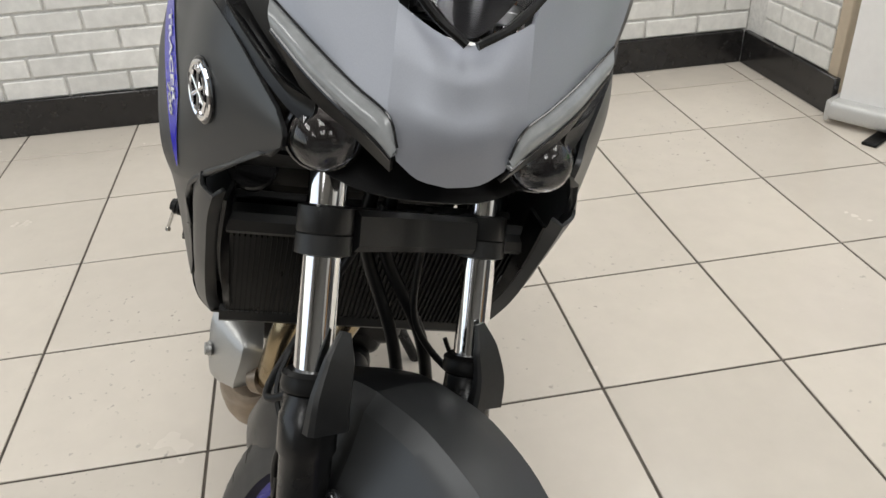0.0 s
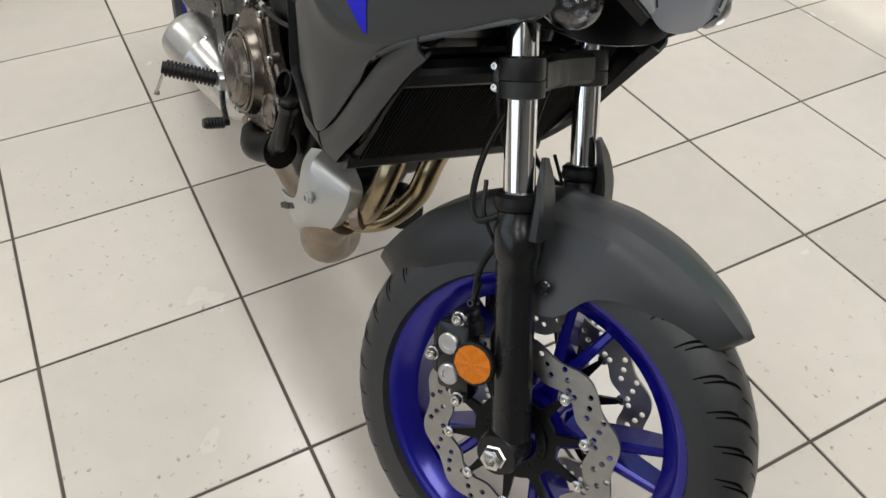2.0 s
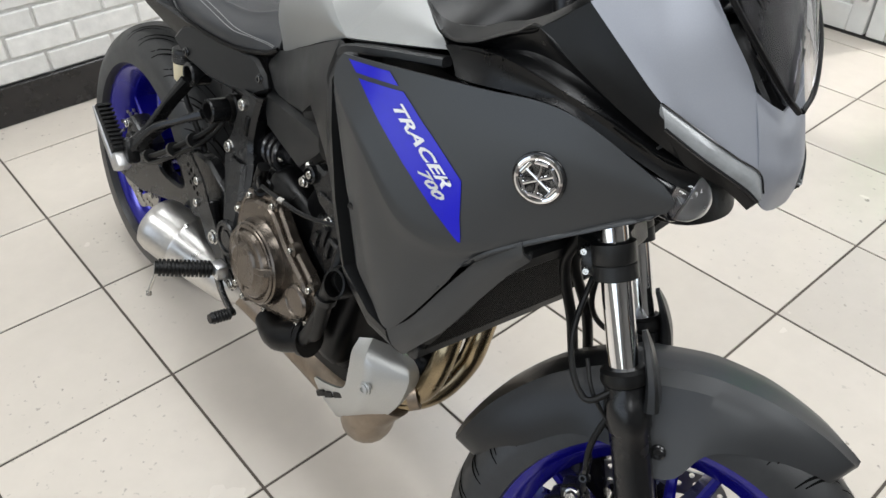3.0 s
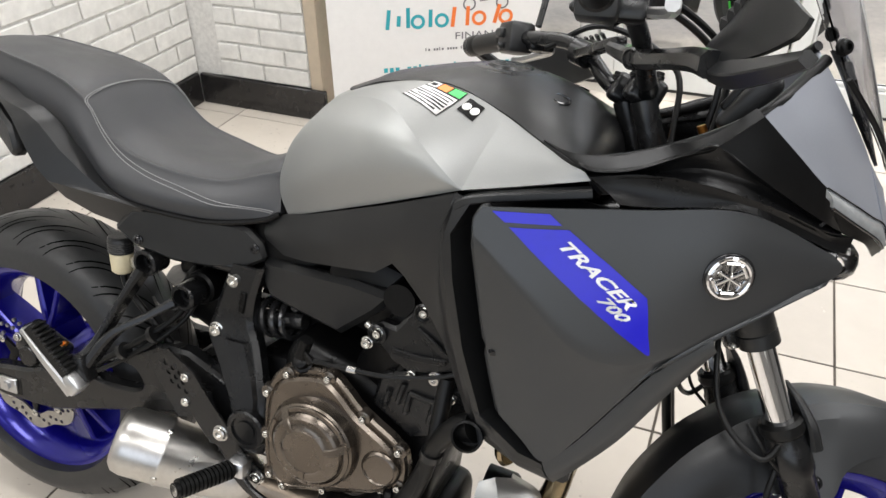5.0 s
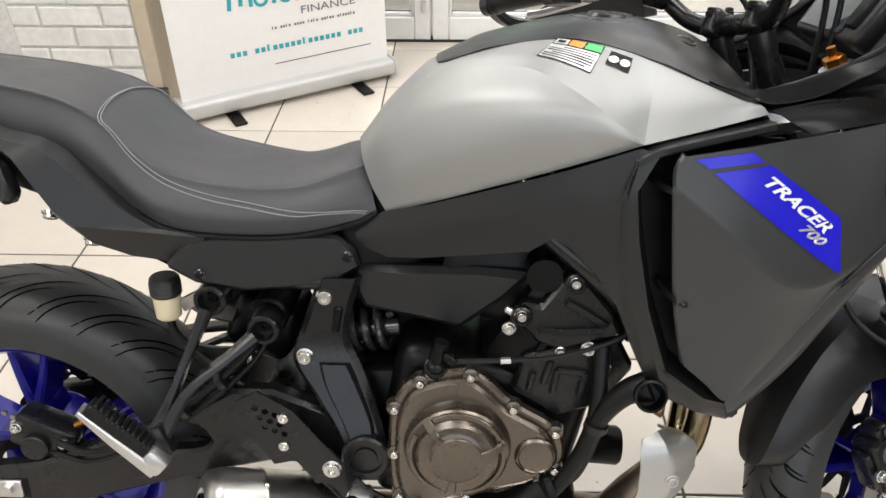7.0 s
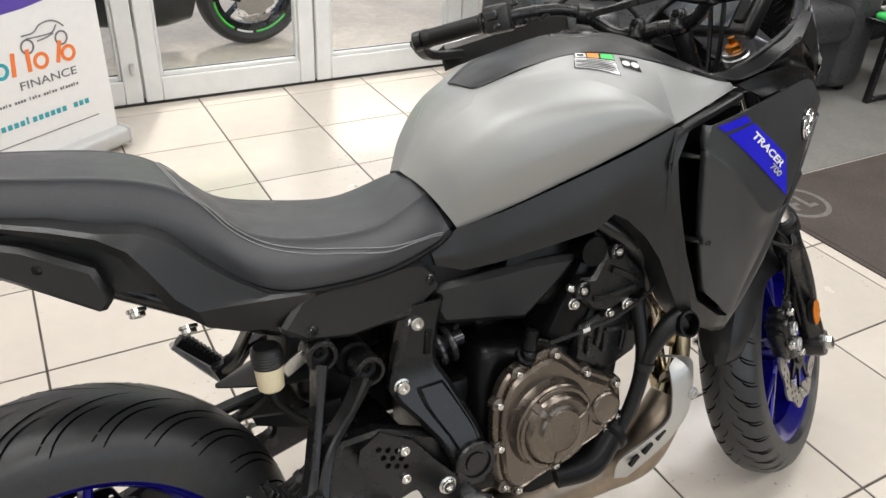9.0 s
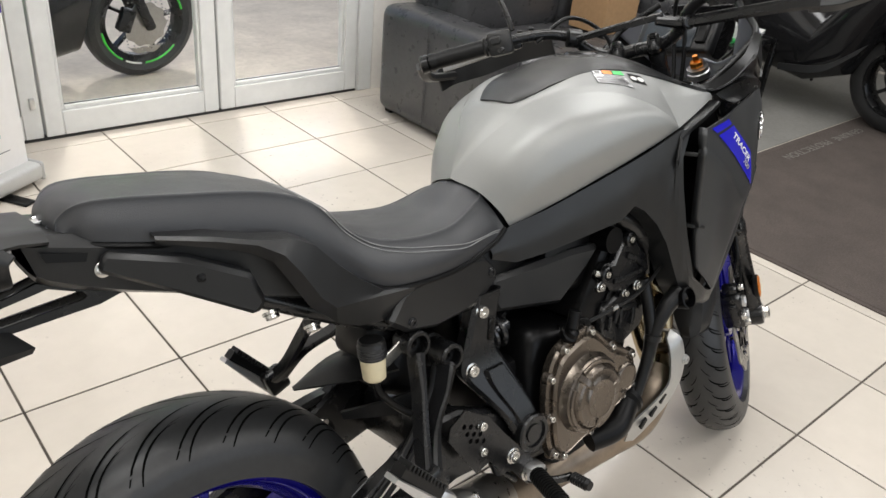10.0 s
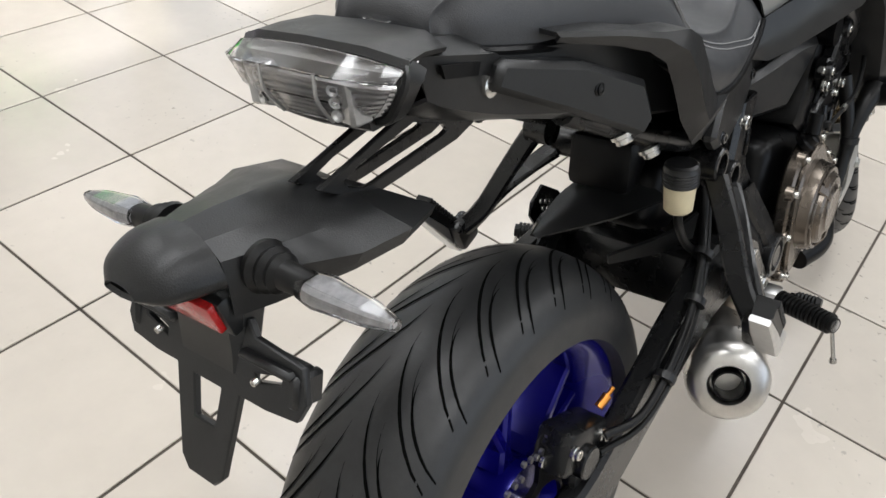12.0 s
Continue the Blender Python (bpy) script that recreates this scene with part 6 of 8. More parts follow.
for (x, z, r) in ((0.862, 0.693, 0.007), (0.791, 0.642, 0.007), (0.886, 0.592, 0.009), (0.847, 0.587, 0.006), (0.912, 0.564, 0.006), (0.774, 0.622, 0.008)):
    part("engine_bolt", bolt((x, -0.154, z), (0, -1, 0), r, 0.007), "bolt", engine)
bp("clutch_cable", tube([(0.69, -0.185, 0.585), (0.76, -0.19, 0.592), (0.84, -0.19, 0.60), (0.93, -0.175, 0.625), (0.98, -0.15, 0.67)], 0.0035, 8), "rubber_new", "thin black clutch cable")
bp("cable_adjuster", merge(rod((0.70, -0.186, 0.586), (0.765, -0.19, 0.592), 0.0022, 8), lathe([(0, 0.005), (0.014, 0.005)], (0.762, -0.19, 0.592), (0.80, -0.19, 0.595), 8)), "bolt", "bright cable end and adjuster")
bp("clutch_arm", bar([(0.675, -0.165, 0.585), (0.69, -0.185, 0.592), (0.70, -0.188, 0.583)], 0.012, 0.006, (0, 0, 1), 3), "dark")
# coolant hoses
bp("coolant_hose", tube([(0.965, -0.198, 0.562), (0.935, -0.192, 0.545), (0.905, -0.185, 0.500), (0.885, -0.180, 0.430), (0.865, -0.175, 0.390), (0.82, -0.165, 0.370)], [0.022, 0.017, 0.0135, 0.0125, 0.013, 0.016], 16), "rubber_new", "black coolant hose")
bp("hose_mouth", lathe([(-0.016, 0.020), (0.0, 0.022), (0.010, 0.0225), (0.011, 0.019), (-0.012, 0.018), (-0.014, 0.001)], (0.962, -0.212, 0.556), (0.966, -0.30, 0.585), 24), "dark", "open black hose end")
bp("coolant_pipe", tube([(0.905, -0.155, 0.60), (0.90, -0.178, 0.50), (0.875, -0.182, 0.42), (0.83, -0.178, 0.352), (0.76, -0.165, 0.325)], 0.012, 12), "rubber_new", "black coolant pipe")
bp("hose_clip", lathe([(-0.006, 0.0145), (-0.006, 0.0170), (0.006, 0.0170), (0.006, 0.0145)], (0.900, -0.1835, 0.485), (0.89, -0.181, 0.44), 20), "satin", "black hose clip")
bp("pump_pipe", merge(tube([(0.83, -0.17, 0.36), (0.78, -0.185, 0.335), (0.72, -0.17, 0.325)], [0.028, 0.026, 0.022], 16), lathe([(0, 0.034), (0.01, 0.034), (0.016, 0.028)], (0.845, -0.165, 0.365), (0.80, -0.175, 0.35), 20)), "dark", "black coolant pump pipe")
bp("horn", merge(lathe([(0, 0.012), (0.012, 0.03), (0.02, 0.034), (0.024, 0.030)], (0.985, -0.12, 0.50), (1.2, -0.2, 0.52), 24)), "header", "copper-brown horn beneath the shroud")
# throttle side
bp("air_intake_cover", plate([(0.561, 0.690), (0.640, 0.6915), (0.740, 0.698), (0.818, 0.694), (0.784, 0.656), (0.717, 0.600), (0.645, 0.611), (0.574, 0.622), (0.561, 0.648)], 0.028, (0, 0.008, 0), (1, -0.14, 0), (0, 0.0, 1), bevel=0.009), "plastic", "black faceted side cover above the engine", both_sides=True)
bp("throttle_body", merge(obox((0.78, 0, 0.665), (0.22, 0.22, 0.13), (0, 15, 0), 0.02, 2), rod((0.82, -0.15, 0.70), (0.82, 0.0, 0.70), 0.025, 14)), "dark", "black throttle bodies")
bp("hose_joint", merge(rod((0.768, -0.145, 0.650), (0.784, -0.148, 0.642), 0.007, 14, 0.002), rod((0.784, -0.148, 0.642), (0.80, -0.150, 0.632), 0.004, 10)), "bolt", "bright metal pipe joint")
# the first box is only dark filler for a see-through gap
bp("air_box", merge(obox((0.590, 0, 0.690), (0.13, 0.18, 0.13), (0, 0, 0), 0.02, 2), obox((0.68, 0, 0.73), (0.24, 0.17, 0.14), (0, 8, 0), 0.03, 2), obox((0.93, 0, 0.86), (0.24, 0.26, 0.10), (0, 10, 0), 0.03, 2)), "dark", "black air box under the tank, with a dark gap filler")

# ---- frame, swingarm, shock ----
# the pivot plate, from its top down: rear edge, front edge, depth and height
PIVOT = [(0.503, 0.565, -0.108, 0.676), (0.484, 0.549, -0.109, 0.624), (0.468, 0.543, -0.110, 0.578), (0.460, 0.559, -0.117, 0.542), (0.488, 0.576, -0.132, 0.500), (0.520, 0.594, -0.150, 0.450), (0.536, 0.600, -0.158, 0.405), (0.540, 0.595, -0.160, 0.368)]
RAISED = [(0.498, 0.546, -0.126, 0.545), (0.506, 0.562, -0.136, 0.512), (0.530, 0.582, -0.153, 0.464), (0.540, 0.584, -0.160, 0.440)]
for sy in (-1, 1):
    bp("frame_tube", tube([(0.535, sy * 0.060, 0.68), (0.66, sy * 0.080, 0.735), (0.82, sy * 0.110, 0.790), (0.98, sy * 0.10, 0.84), (1.09, sy * 0.05, 0.86)], 0.020, 12), "satin", "black steel frame tube")
    bp("frame_tube", tube([(0.80, sy * 0.125, 0.775), (0.87, sy * 0.145, 0.72), (0.93, sy * 0.140, 0.66), (0.955, sy * 0.12, 0.60)], 0.018, 12), "satin", "black steel frame tube")
    bp("subframe_tube", tube([(0.53, sy * 0.095, 0.665), (0.42, sy * 0.105, 0.675), (0.30, sy * 0.100, 0.70), (0.10, sy * 0.06, 0.80)], 0.016, 12), "satin", "black rear subframe tube")
    fp = part("pivot_plate", facets([[[(xl + 0.004, y + 0.024, z) for xl, xr, y, z in PIVOT], [(xl, y, z) for xl, xr, y, z in PIVOT]], [[(xl, y, z) for xl, xr, y, z in PIVOT], [(xl + 0.009, y - 0.007, z) for xl, xr, y, z in PIVOT]], [[(xl + 0.009, y - 0.007, z) for xl, xr, y, z in PIVOT], [(xr - 0.009, y - 0.007, z) for xl, xr, y, z in PIVOT]], [[(xr - 0.009, y - 0.007, z) for xl, xr, y, z in PIVOT], [(xr, y, z) for xl, xr, y, z in PIVOT]], [[(xr, y, z) for xl, xr, y, z in PIVOT], [(xr - 0.004, y + 0.024, z) for xl, xr, y, z in PIVOT]]], 0.005, 0.012), "satin", motorcycle, "black bent frame pivot plate", mirror=sy > 0, sharp=24)
    part("plate_facet", facets([[[(xl, y + 0.004, z) for xl, xr, y, z in RAISED], [(xl + 0.007, y - 0.006, z) for xl, xr, y, z in RAISED]], [[(xl + 0.007, y - 0.006, z) for xl, xr, y, z in RAISED], [(xr - 0.007, y - 0.006, z) for xl, xr, y, z in RAISED]], [[(xr - 0.007, y - 0.006, z) for xl, xr, y, z in RAISED], [(xr, y + 0.004, z) for xl, xr, y, z in RAISED]]], 0.003, 0.012), "satin", fp, mirror=sy > 0, sharp=20)
    # no hole here: a black block shows the slot's shade
    part("slot", obox((0.528, sy * 0.1165, 0.612), (0.012, 0.006, 0.040), (0, 10, 0), 0.002, 1), "dark", fp)
    part("frame_bolt", bolt((0.512, sy * 0.114, 0.647), (0, sy, 0), 0.011, 0.008), "bolt", fp)
    part("frame_bolt", bolt((0.478, sy * 0.120, 0.552), (0, sy, 0), 0.011, 0.008), "bolt", fp)
    pv = Vector((0.569, sy * 0.160, 0.412))
    part("pivot_cap", lathe([(0, 0.036), (0.012, 0.036), (0.015, 0.033), (0.015, 0.026), (0.011, 0.025), (0.011, 0.018), (0.014, 0.017), (0.014, 0.001)], pv, pv + Vector((0, sy, 0)), 32), "satin", fp, "round black pivot cap")
# swingarm
SIDE = [(-0.055, 0.346), (0.050, 0.362), (0.136, 0.392), (0.217, 0.424), (0.294, 0.460), (0.368, 0.502), (0.430, 0.502), (0.560, 0.446), (0.560, 0.366), (0.416, 0.374), (0.321, 0.352), (0.200, 0.316), (0.102, 0.287), (-0.020, 0.281), (-0.055, 0.290)]
HOLE = smooth_loop([(0.326, 0.410), (0.312, 0.434), (0.278, 0.440), (0.238, 0.424), (0.212, 0.402), (0.232, 0.390), (0.275, 0.390), (0.312, 0.396)], 3)
sw = [plate(SIDE, 0.032, (0, -0.106, 0), (1, 0, 0), (0, 0, 1), [HOLE], 0.006), plate(SIDE, 0.032, (0, 0.138, 0), (1, 0, 0), (0, 0, 1), [HOLE], 0.006), obox((0.44, 0, 0.42), (0.10, 0.22, 0.09), (0, 10, 0), 0.02, 2)]
swingarm = bp("swingarm", merge(*sw), "satin", "black cast swingarm")
for sy in (-1, 1):
    part("chain_adjuster", merge(obox((-0.004, sy * 0.138, 0.315), (0.044, 0.012, 0.032), (0, 0, 0), 0.002, 1), rod((-0.004, sy * 0.140, 0.315), (-0.004, sy * 0.150, 0.315), 0.010, 6), rod((-0.05, sy * 0.135, 0.315), (-0.02, sy * 0.135, 0.315), 0.004, 8)), "alu", swingarm, "bright chain adjuster block")
    part("axle_slot", obox((-0.006, sy * 0.1335, 0.315), (0.075, 0.010, 0.044), (0, 0, 0), 0.004, 1), "dark", swingarm)
# rear calliper with hose
rc = Vector((0.055, -0.098, 0.395))
rear_cal = bp("brake_calliper", merge(obox(rc, (0.100, 0.050, 0.060), (0, 24, 0), 0.010, 2), obox(rc + Vector((0.01, -0.016, -0.038)), (0.085, 0.022, 0.04), (0, 20, 0), 0.008, 2), rod(rc + Vector((-0.01, -0.035, -0.01)), rc + Vector((-0.01, 0.0, -0.01)), 0.022, 18, 0.002)), "satin", "black rear brake calliper")
part("bleed_nipple", merge(rod(rc + Vector((0.052, -0.01, 0.02)), rc + Vector((0.068, -0.014, 0.03)), 0.006, 10), rod(rc + Vector((0.066, -0.014, 0.03)), rc + Vector((0.078, -0.016, 0.036)), 0.003, 8)), "gold", rear_cal, "copper bleed nipple")
for dx in (-0.035, 0.035):
    part("calliper_bolt", bolt(rc + Vector((dx, -0.028, 0.01 - dx * 0.4)), (0, -1, 0), 0.007, 0.006), "bolt", rear_cal)
bp("rear_brake_hose", merge(tube([rc + Vector((0.03, -0.03, 0.0)), (0.15, -0.150, 0.395), (0.25, -0.152, 0.445), (0.33, -0.138, 0.50), (0.39, -0.115, 0.55), (0.42, -0.10, 0.60)], 0.0058, 10), tube([rc + Vector((0.02, -0.03, -0.02)), (0.15, -0.152, 0.38), (0.25, -0.156, 0.428), (0.335, -0.142, 0.485), (0.40, -0.118, 0.54), (0.43, -0.10, 0.59)], 0.0045, 10)), "rubber_new", "twin black rear brake hoses along the swingarm")
for p in ((0.20, -0.153, 0.418), (0.30, -0.147, 0.475), (0.355, -0.131, 0.515)):
    bp("hose_clamp", lathe([(-0.005, 0.012), (-0.005, 0.015), (0.005, 0.015), (0.005, 0.012)], p, Vector(p) + Vector((0.08, 0.0, 0.05)), 14), "plastic", "small black hose clamp")
# chain and guard (left side, seen over the tyre)
bp("chain_guard", bar([(0.46, 0.125, 0.475), (0.30, 0.130, 0.470), (0.12, 0.125, 0.445)], [0.03, 0.03, 0.028], [0.02, 0.014, 0.006], (0, 1, 0)), "plastic", "black plastic chain guard")
links = [obox((0.05 + 0.0165 * k, 0.112 + (0.003 if k % 2 else -0.003), 0.402 + 0.0016 * k), (0.018, 0.004, 0.012), (0, -5, 0), 0.002, 1) for k in range(26)]
bp("drive_chain", merge(*links), "steel", "steel drive chain")
bp("rear_sprocket", disc_bm(RC, 0.096, 0.105, 0.062, 0.006, 12, 3), "dark", "black rear sprocket")
# shock absorber and hugger
coil = []
ca, cb_ = Vector((0.540, -0.060, 0.566)), Vector((0.604, -0.062, 0.574))
for i in range(33):
    a = i * 2 * math.pi / 10
    d = (cb_ - ca).normalized()
    u = d.orthogonal().normalized()
    coil.append(ca.lerp(cb_, i / 32) + (u * math.cos(a) + d.cross(u) * math.sin(a)) * 0.030)
bp("shock_absorber", merge(tube(coil, 0.0060, 8, 2), rod(ca - d * 0.01, cb_ + d * 0.01, 0.014, 16)), "spring", "dark grey coil spring shock absorber")
hugger = bp("rear_hugger", shell([[(0.360, -0.075, 0.585), (0.300, -0.030, 0.572), (0.236, 0.060, 0.545)], [(0.365, -0.020, 0.600), (0.315, 0.020, 0.588), (0.238, 0.066, 0.548)], [(0.372, 0.060, 0.585), (0.310, 0.072, 0.572), (0.240, 0.070, 0.545)]], 0.005, 4, 4), "plastic", "thin pointed black rear wheel hugger")
part("hugger_fin", shell([[(0.385, -0.105, 0.560), (0.330, -0.085, 0.548), (0.270, -0.030, 0.528)], [(0.385, -0.100, 0.520), (0.340, -0.080, 0.515), (0.275, -0.028, 0.512)]], 0.005, 4, 3), "plastic", hugger, "lower pointed fin of the hugger")
bp("shock_linkage", merge(obox((0.40, 0.0, 0.56), (0.11, 0.12, 0.10), (0, 25, 0), 0.025, 3), rod((0.42, -0.09, 0.60), (0.42, 0.09, 0.60), 0.03, 18, 0.004), obox((0.36, 0.02, 0.62), (0.06, 0.10, 0.08), (0, 10, 0), 0.015, 2)), "dark", "black battery tray and linkage under the seat")
bp("under_tray", shell(both([[(0.52, 0.0, 0.70), (0.52, -0.09, 0.70)], [(0.36, 0.0, 0.69), (0.36, -0.10, 0.695)], [(0.24, 0.0, 0.725), (0.24, -0.11, 0.735)]]), 0.004, 4, 4), "dark", "black under-seat tray")

# passenger footrest hangers
for sy in (-1, 1):
    r1, r2, e = Vector((0.354, sy * 0.136, 0.651)), Vector((0.424, sy * 0.131, 0.603)), Vector((0.286, sy * 0.228, 0.484))
    k1, k2 = Vector((0.302, sy * 0.200, 0.522)), Vector((0.330, sy * 0.192, 0.540))
    hg = [bar([r1 + Vector((-0.006, sy * 0.004, -0.014)), r1.lerp(k1, 0.5), k1, e + Vector((-0.002, 0, 0.004))], [0.032, 0.030, 0.030, 0.028], [0.018, 0.011, 0.013, 0.020], (0, 1, 0)),
          bar([r2 + Vector((-0.014, sy * 0.006, -0.010)), r2.lerp(k2, 0.5), k2, e + Vector((0.012, 0, 0.002))], [0.032, 0.030, 0.030, 0.028], [0.018, 0.011, 0.013, 0.020], (0, 1, 0)),
          obox(e + Vector((0.002, sy * 0.004, -0.004)), (0.045, 0.028, 0.05), (0, -20, 0), 0.008, 2)]
    for r in (r1, r2):
        hg.append(lathe([(-0.03, 0.016), (-0.03, 0.023), (0.006, 0.023), (0.008, 0.021), (0.008, 0.0165), (-0.010, 0.0155), (-0.012, 0.001)], r, r + Vector((0, sy, 0)), 28))
    hanger = bp("footrest_hanger", merge(*hg), "satin", "black V-shaped passenger footrest hanger")
    for r in (r1, r2):
        part("hanger_bolt", bolt(r + Vector((0, -sy * 0.012, 0)), (0, sy, 0), 0.008, 0.006), "dark", hanger)
    p0, p1 = Vector((0.284, sy * 0.250, 0.456)), Vector((0.204, sy * 0.256, 0.546))
    d = (p1 - p0).normalized()
    nrm = Vector((0.75, 0, 0.66))
    nrm = (nrm - d * nrm.dot(d)).normalized()
    part("footrest", merge(bar([p0 - d * 0.012, p0.lerp(p1, 0.5), p1], [0.030, 0.030, 0.024], [0.020, 0.015, 0.008], (0, 1, 0), 4, 0.15), obox(p0 + nrm * 0.010, (0.034, 0.030, 0.030), (0, 42, 0), 0.006, 2)), "alu", hanger, "folded silver passenger footrest")
    pad = part("footrest_rubber", bar([p0 + d * 0.018 + nrm * 0.017, p1 - d * 0.004 + nrm * 0.014], [0.026, 0.024], [0.020, 0.018], (0, 1, 0), 3, 0.15), "rubber_new", hanger, "black ribbed rubber pad")
    for i in range(11):
        c0 = p0 + d * (0.022 + i * 0.0088) + nrm * 0.026
        part("rubber_rib", obox(c0, (0.010, 0.028, 0.0045), (0, math.degrees(math.atan2(d.x, d.z)), 0), 0.001, 1), "rubber_new", pad)
# reservoir
rv = Vector((0.284, -0.118, 0.612))
resv = bp("brake_fluid_reservoir", lathe([(0, 0.014), (0.004, 0.018), (0.038, 0.020), (0.040, 0.019)], rv, rv + Vector((0, 0, 1)), 24), "fluid", "cream plastic rear brake fluid reservoir")
part("reservoir_cap", lathe([(0.038, 0.0215)] + [v for i in range(5) for v in ((0.041 + i * 0.004, 0.0225), (0.043 + i * 0.004, 0.0215))] + [(0.064, 0.021), (0.067, 0.018)], rv, rv + Vector((0, 0, 1)), 24), "plastic", resv, "black screw cap")
part("reservoir_hose", tube([rv, rv + Vector((0.01, 0.0, -0.03)), (0.34, -0.115, 0.53), (0.42, -0.12, 0.47)], 0.006, 10), "rubber_new", resv)
part("reservoir_bracket", bar([rv + Vector((0.02, 0, 0.02)), (0.345, -0.12, 0.655)], 0.006, 0.02, (0, 1, 0)), "bolt", resv)
# rider footrests and heel plates
for sy in (-1, 1):
    out = [(-0.068, 0.022), (-0.062, 0.044), (-0.029, 0.062), (0.020, 0.030), (0.057, -0.020), (0.090, -0.060), (0.125, -0.105), (0.152, -0.122), (0.148, -0.150), (0.105, -0.145), (0.070, -0.100), (0.044, -0.090), (0.019, -0.056), (-0.013, -0.064), (-0.048, -0.010)]
    holes = [circle(-0.034 + 0.014 * (i % 3) + 0.006 * (i // 3), 0.034 - 0.016 * (i // 3) - 0.006 * (i % 3), 0.0048, 10) for i in range(9)]
    hp = bp("heel_plate", plate(out, 0.004, (0.445, sy * 0.166, 0.460), (1, 0, 0), (0, 0, 1), holes), "satin", "black drilled heel plate")
    for q in ((0.451, 0.478), (0.449, 0.430)):
        part("plate_bolt", bolt((q[0], sy * 0.169, q[1]), (0, sy, 0), 0.008, 0.006), "bolt", hp)
    part("plate_bolt", bolt((0.518, sy * 0.170, 0.389), (0, sy, 0), 0.012, 0.007), "bolt", hp)
    part("plate_bolt", bolt((0.553, sy * 0.170, 0.338), (0, sy, 0), 0.013, 0.008), "bolt", hp)
    part("plate_bolt", bolt((0.588, sy * 0.168, 0.324), (0, sy, 0), 0.011, 0.007), "bolt", hp)
    pa, pb = Vector((0.560, sy * 0.176, 0.342)), Vector((0.515, sy * 0.286, 0.352))
    d = (pb - pa).normalized()
    foot = bp("rider_footrest", merge(obox(pa, (0.035, 0.035, 0.03), (0, 0, 0), 0.007, 2), rod(pa, pb, 0.010, 12)), "alu", "black ribbed rider footrest")
    for i in range(13):
        c0 = pa + d * (0.022 + i * 0.0073)
        part("footrest_rib", lathe([(-0.0022, 0.012), (-0.0022, 0.0165), (0.0022, 0.0165), (0.0022, 0.012)], c0, c0 + d, 12), "rubber_new", foot)
    part("footrest_sleeve", rod(pa + d * 0.016, pb, 0.0125, 12), "rubber_new", foot)
    part("feeler", merge(rod(pb - d * 0.006, pb + Vector((-0.006, sy * 0.008, -0.055)), 0.0032, 8), lathe([(0, 0.005), (0.006, 0.006), (0.008, 0.004)], pb + Vector((-0.006, sy * 0.008, -0.055)), pb + Vector((-0.006, sy * 0.009, -0.08)), 8)), "bolt", foot, "thin steel feeler peg")
brk = bp("brake_pedal", merge(bar([(0.550, -0.180, 0.335), (0.590, -0.188, 0.310), (0.640, -0.195, 0.298)], [0.010, 0.009, 0.010], [0.022, 0.016, 0.014], (0, 1, 0)), rod((0.640, -0.190, 0.298), (0.640, -0.235, 0.299), 0.007, 10)), "satin", "black rear brake pedal")
part("pedal_rubber", lathe([(0, 0.008)] + [v for i in range(6) for v in ((0.004 + i * 0.006, 0.012), (0.007 + i * 0.006, 0.010))] + [(0.042, 0.009)], (0.640, -0.198, 0.298), (0.640, -1.0, 0.31), 12), "rubber_new", brk)
bp("master_cylinder", merge(rod((0.470, -0.150, 0.44), (0.50, -0.155, 0.36), 0.014, 14, 0.002), rod((0.50, -0.155, 0.36), (0.53, -0.16, 0.33), 0.006, 10)), "satin", "black rear master cylinder")

# exhaust
ea, eb = Vector((0.505, -0.118, 0.272)), Vector((0.330, -0.196, 0.333))
ed = (eb - ea).normalized()
eL = (eb - ea).length
silencer = bp("silencer", lathe([(-0.045, 0.032), (-0.02, 0.048), (0.0, 0.053), (eL * 0.6, 0.060), (eL * 0.61, 0.0615), (eL * 0.63, 0.0615), (eL * 0.64, 0.060), (eL * 0.92, 0.060), (eL * 1.0, 0.056), (eL * 1.04, 0.046), (eL * 1.05, 0.030), (eL * 1.02, 0.026), (eL * 0.9, 0.026)], ea, eb, 48), "exhaust", "short brushed stainless silencer")
# black instead of pipe steel, to paint the shade in the mouth
part("tail_pipe", lathe([(eL * 0.85, 0.022), (eL * 1.06, 0.022), (eL * 1.06, 0.0195), (eL * 0.8, 0.0195), (eL * 0.79, 0.001)], ea, eb, 32), "dark", silencer, "inner tail pipe, coloured black for the shade inside")
u = ed.cross(Vector((0, 0, 1))).normalized()
for a in (1.9, 3.4, 0.4):
    c0 = ea + ed * (eL * 0.62) + (u * math.cos(a) + u.cross(ed) * math.sin(a)) * 0.060
    part("rivet", lathe([(0, 0.006), (0.003, 0.005), (0.004, 0.002)], c0, c0 + (c0 - (ea + ed * (eL * 0.62))), 10), "bolt", silencer)
for sy, mid in ((-1, 0.0), (1, 0.06)):
    bp("header_pipe", tube([(0.985, sy * 0.045 + 0.0, 0.600), (1.045, sy * 0.045, 0.560), (1.075, sy * 0.036 - 0.045, 0.480), (1.070, sy * 0.036 - 0.058, 0.412), (1.050, -0.100 + mid * 0.6, 0.372 - mid * 0.3), (1.010, -0.128, 0.350 - mid * 0.3)], 0.0195, 18), "header", "heat-tinted stainless header pipe")
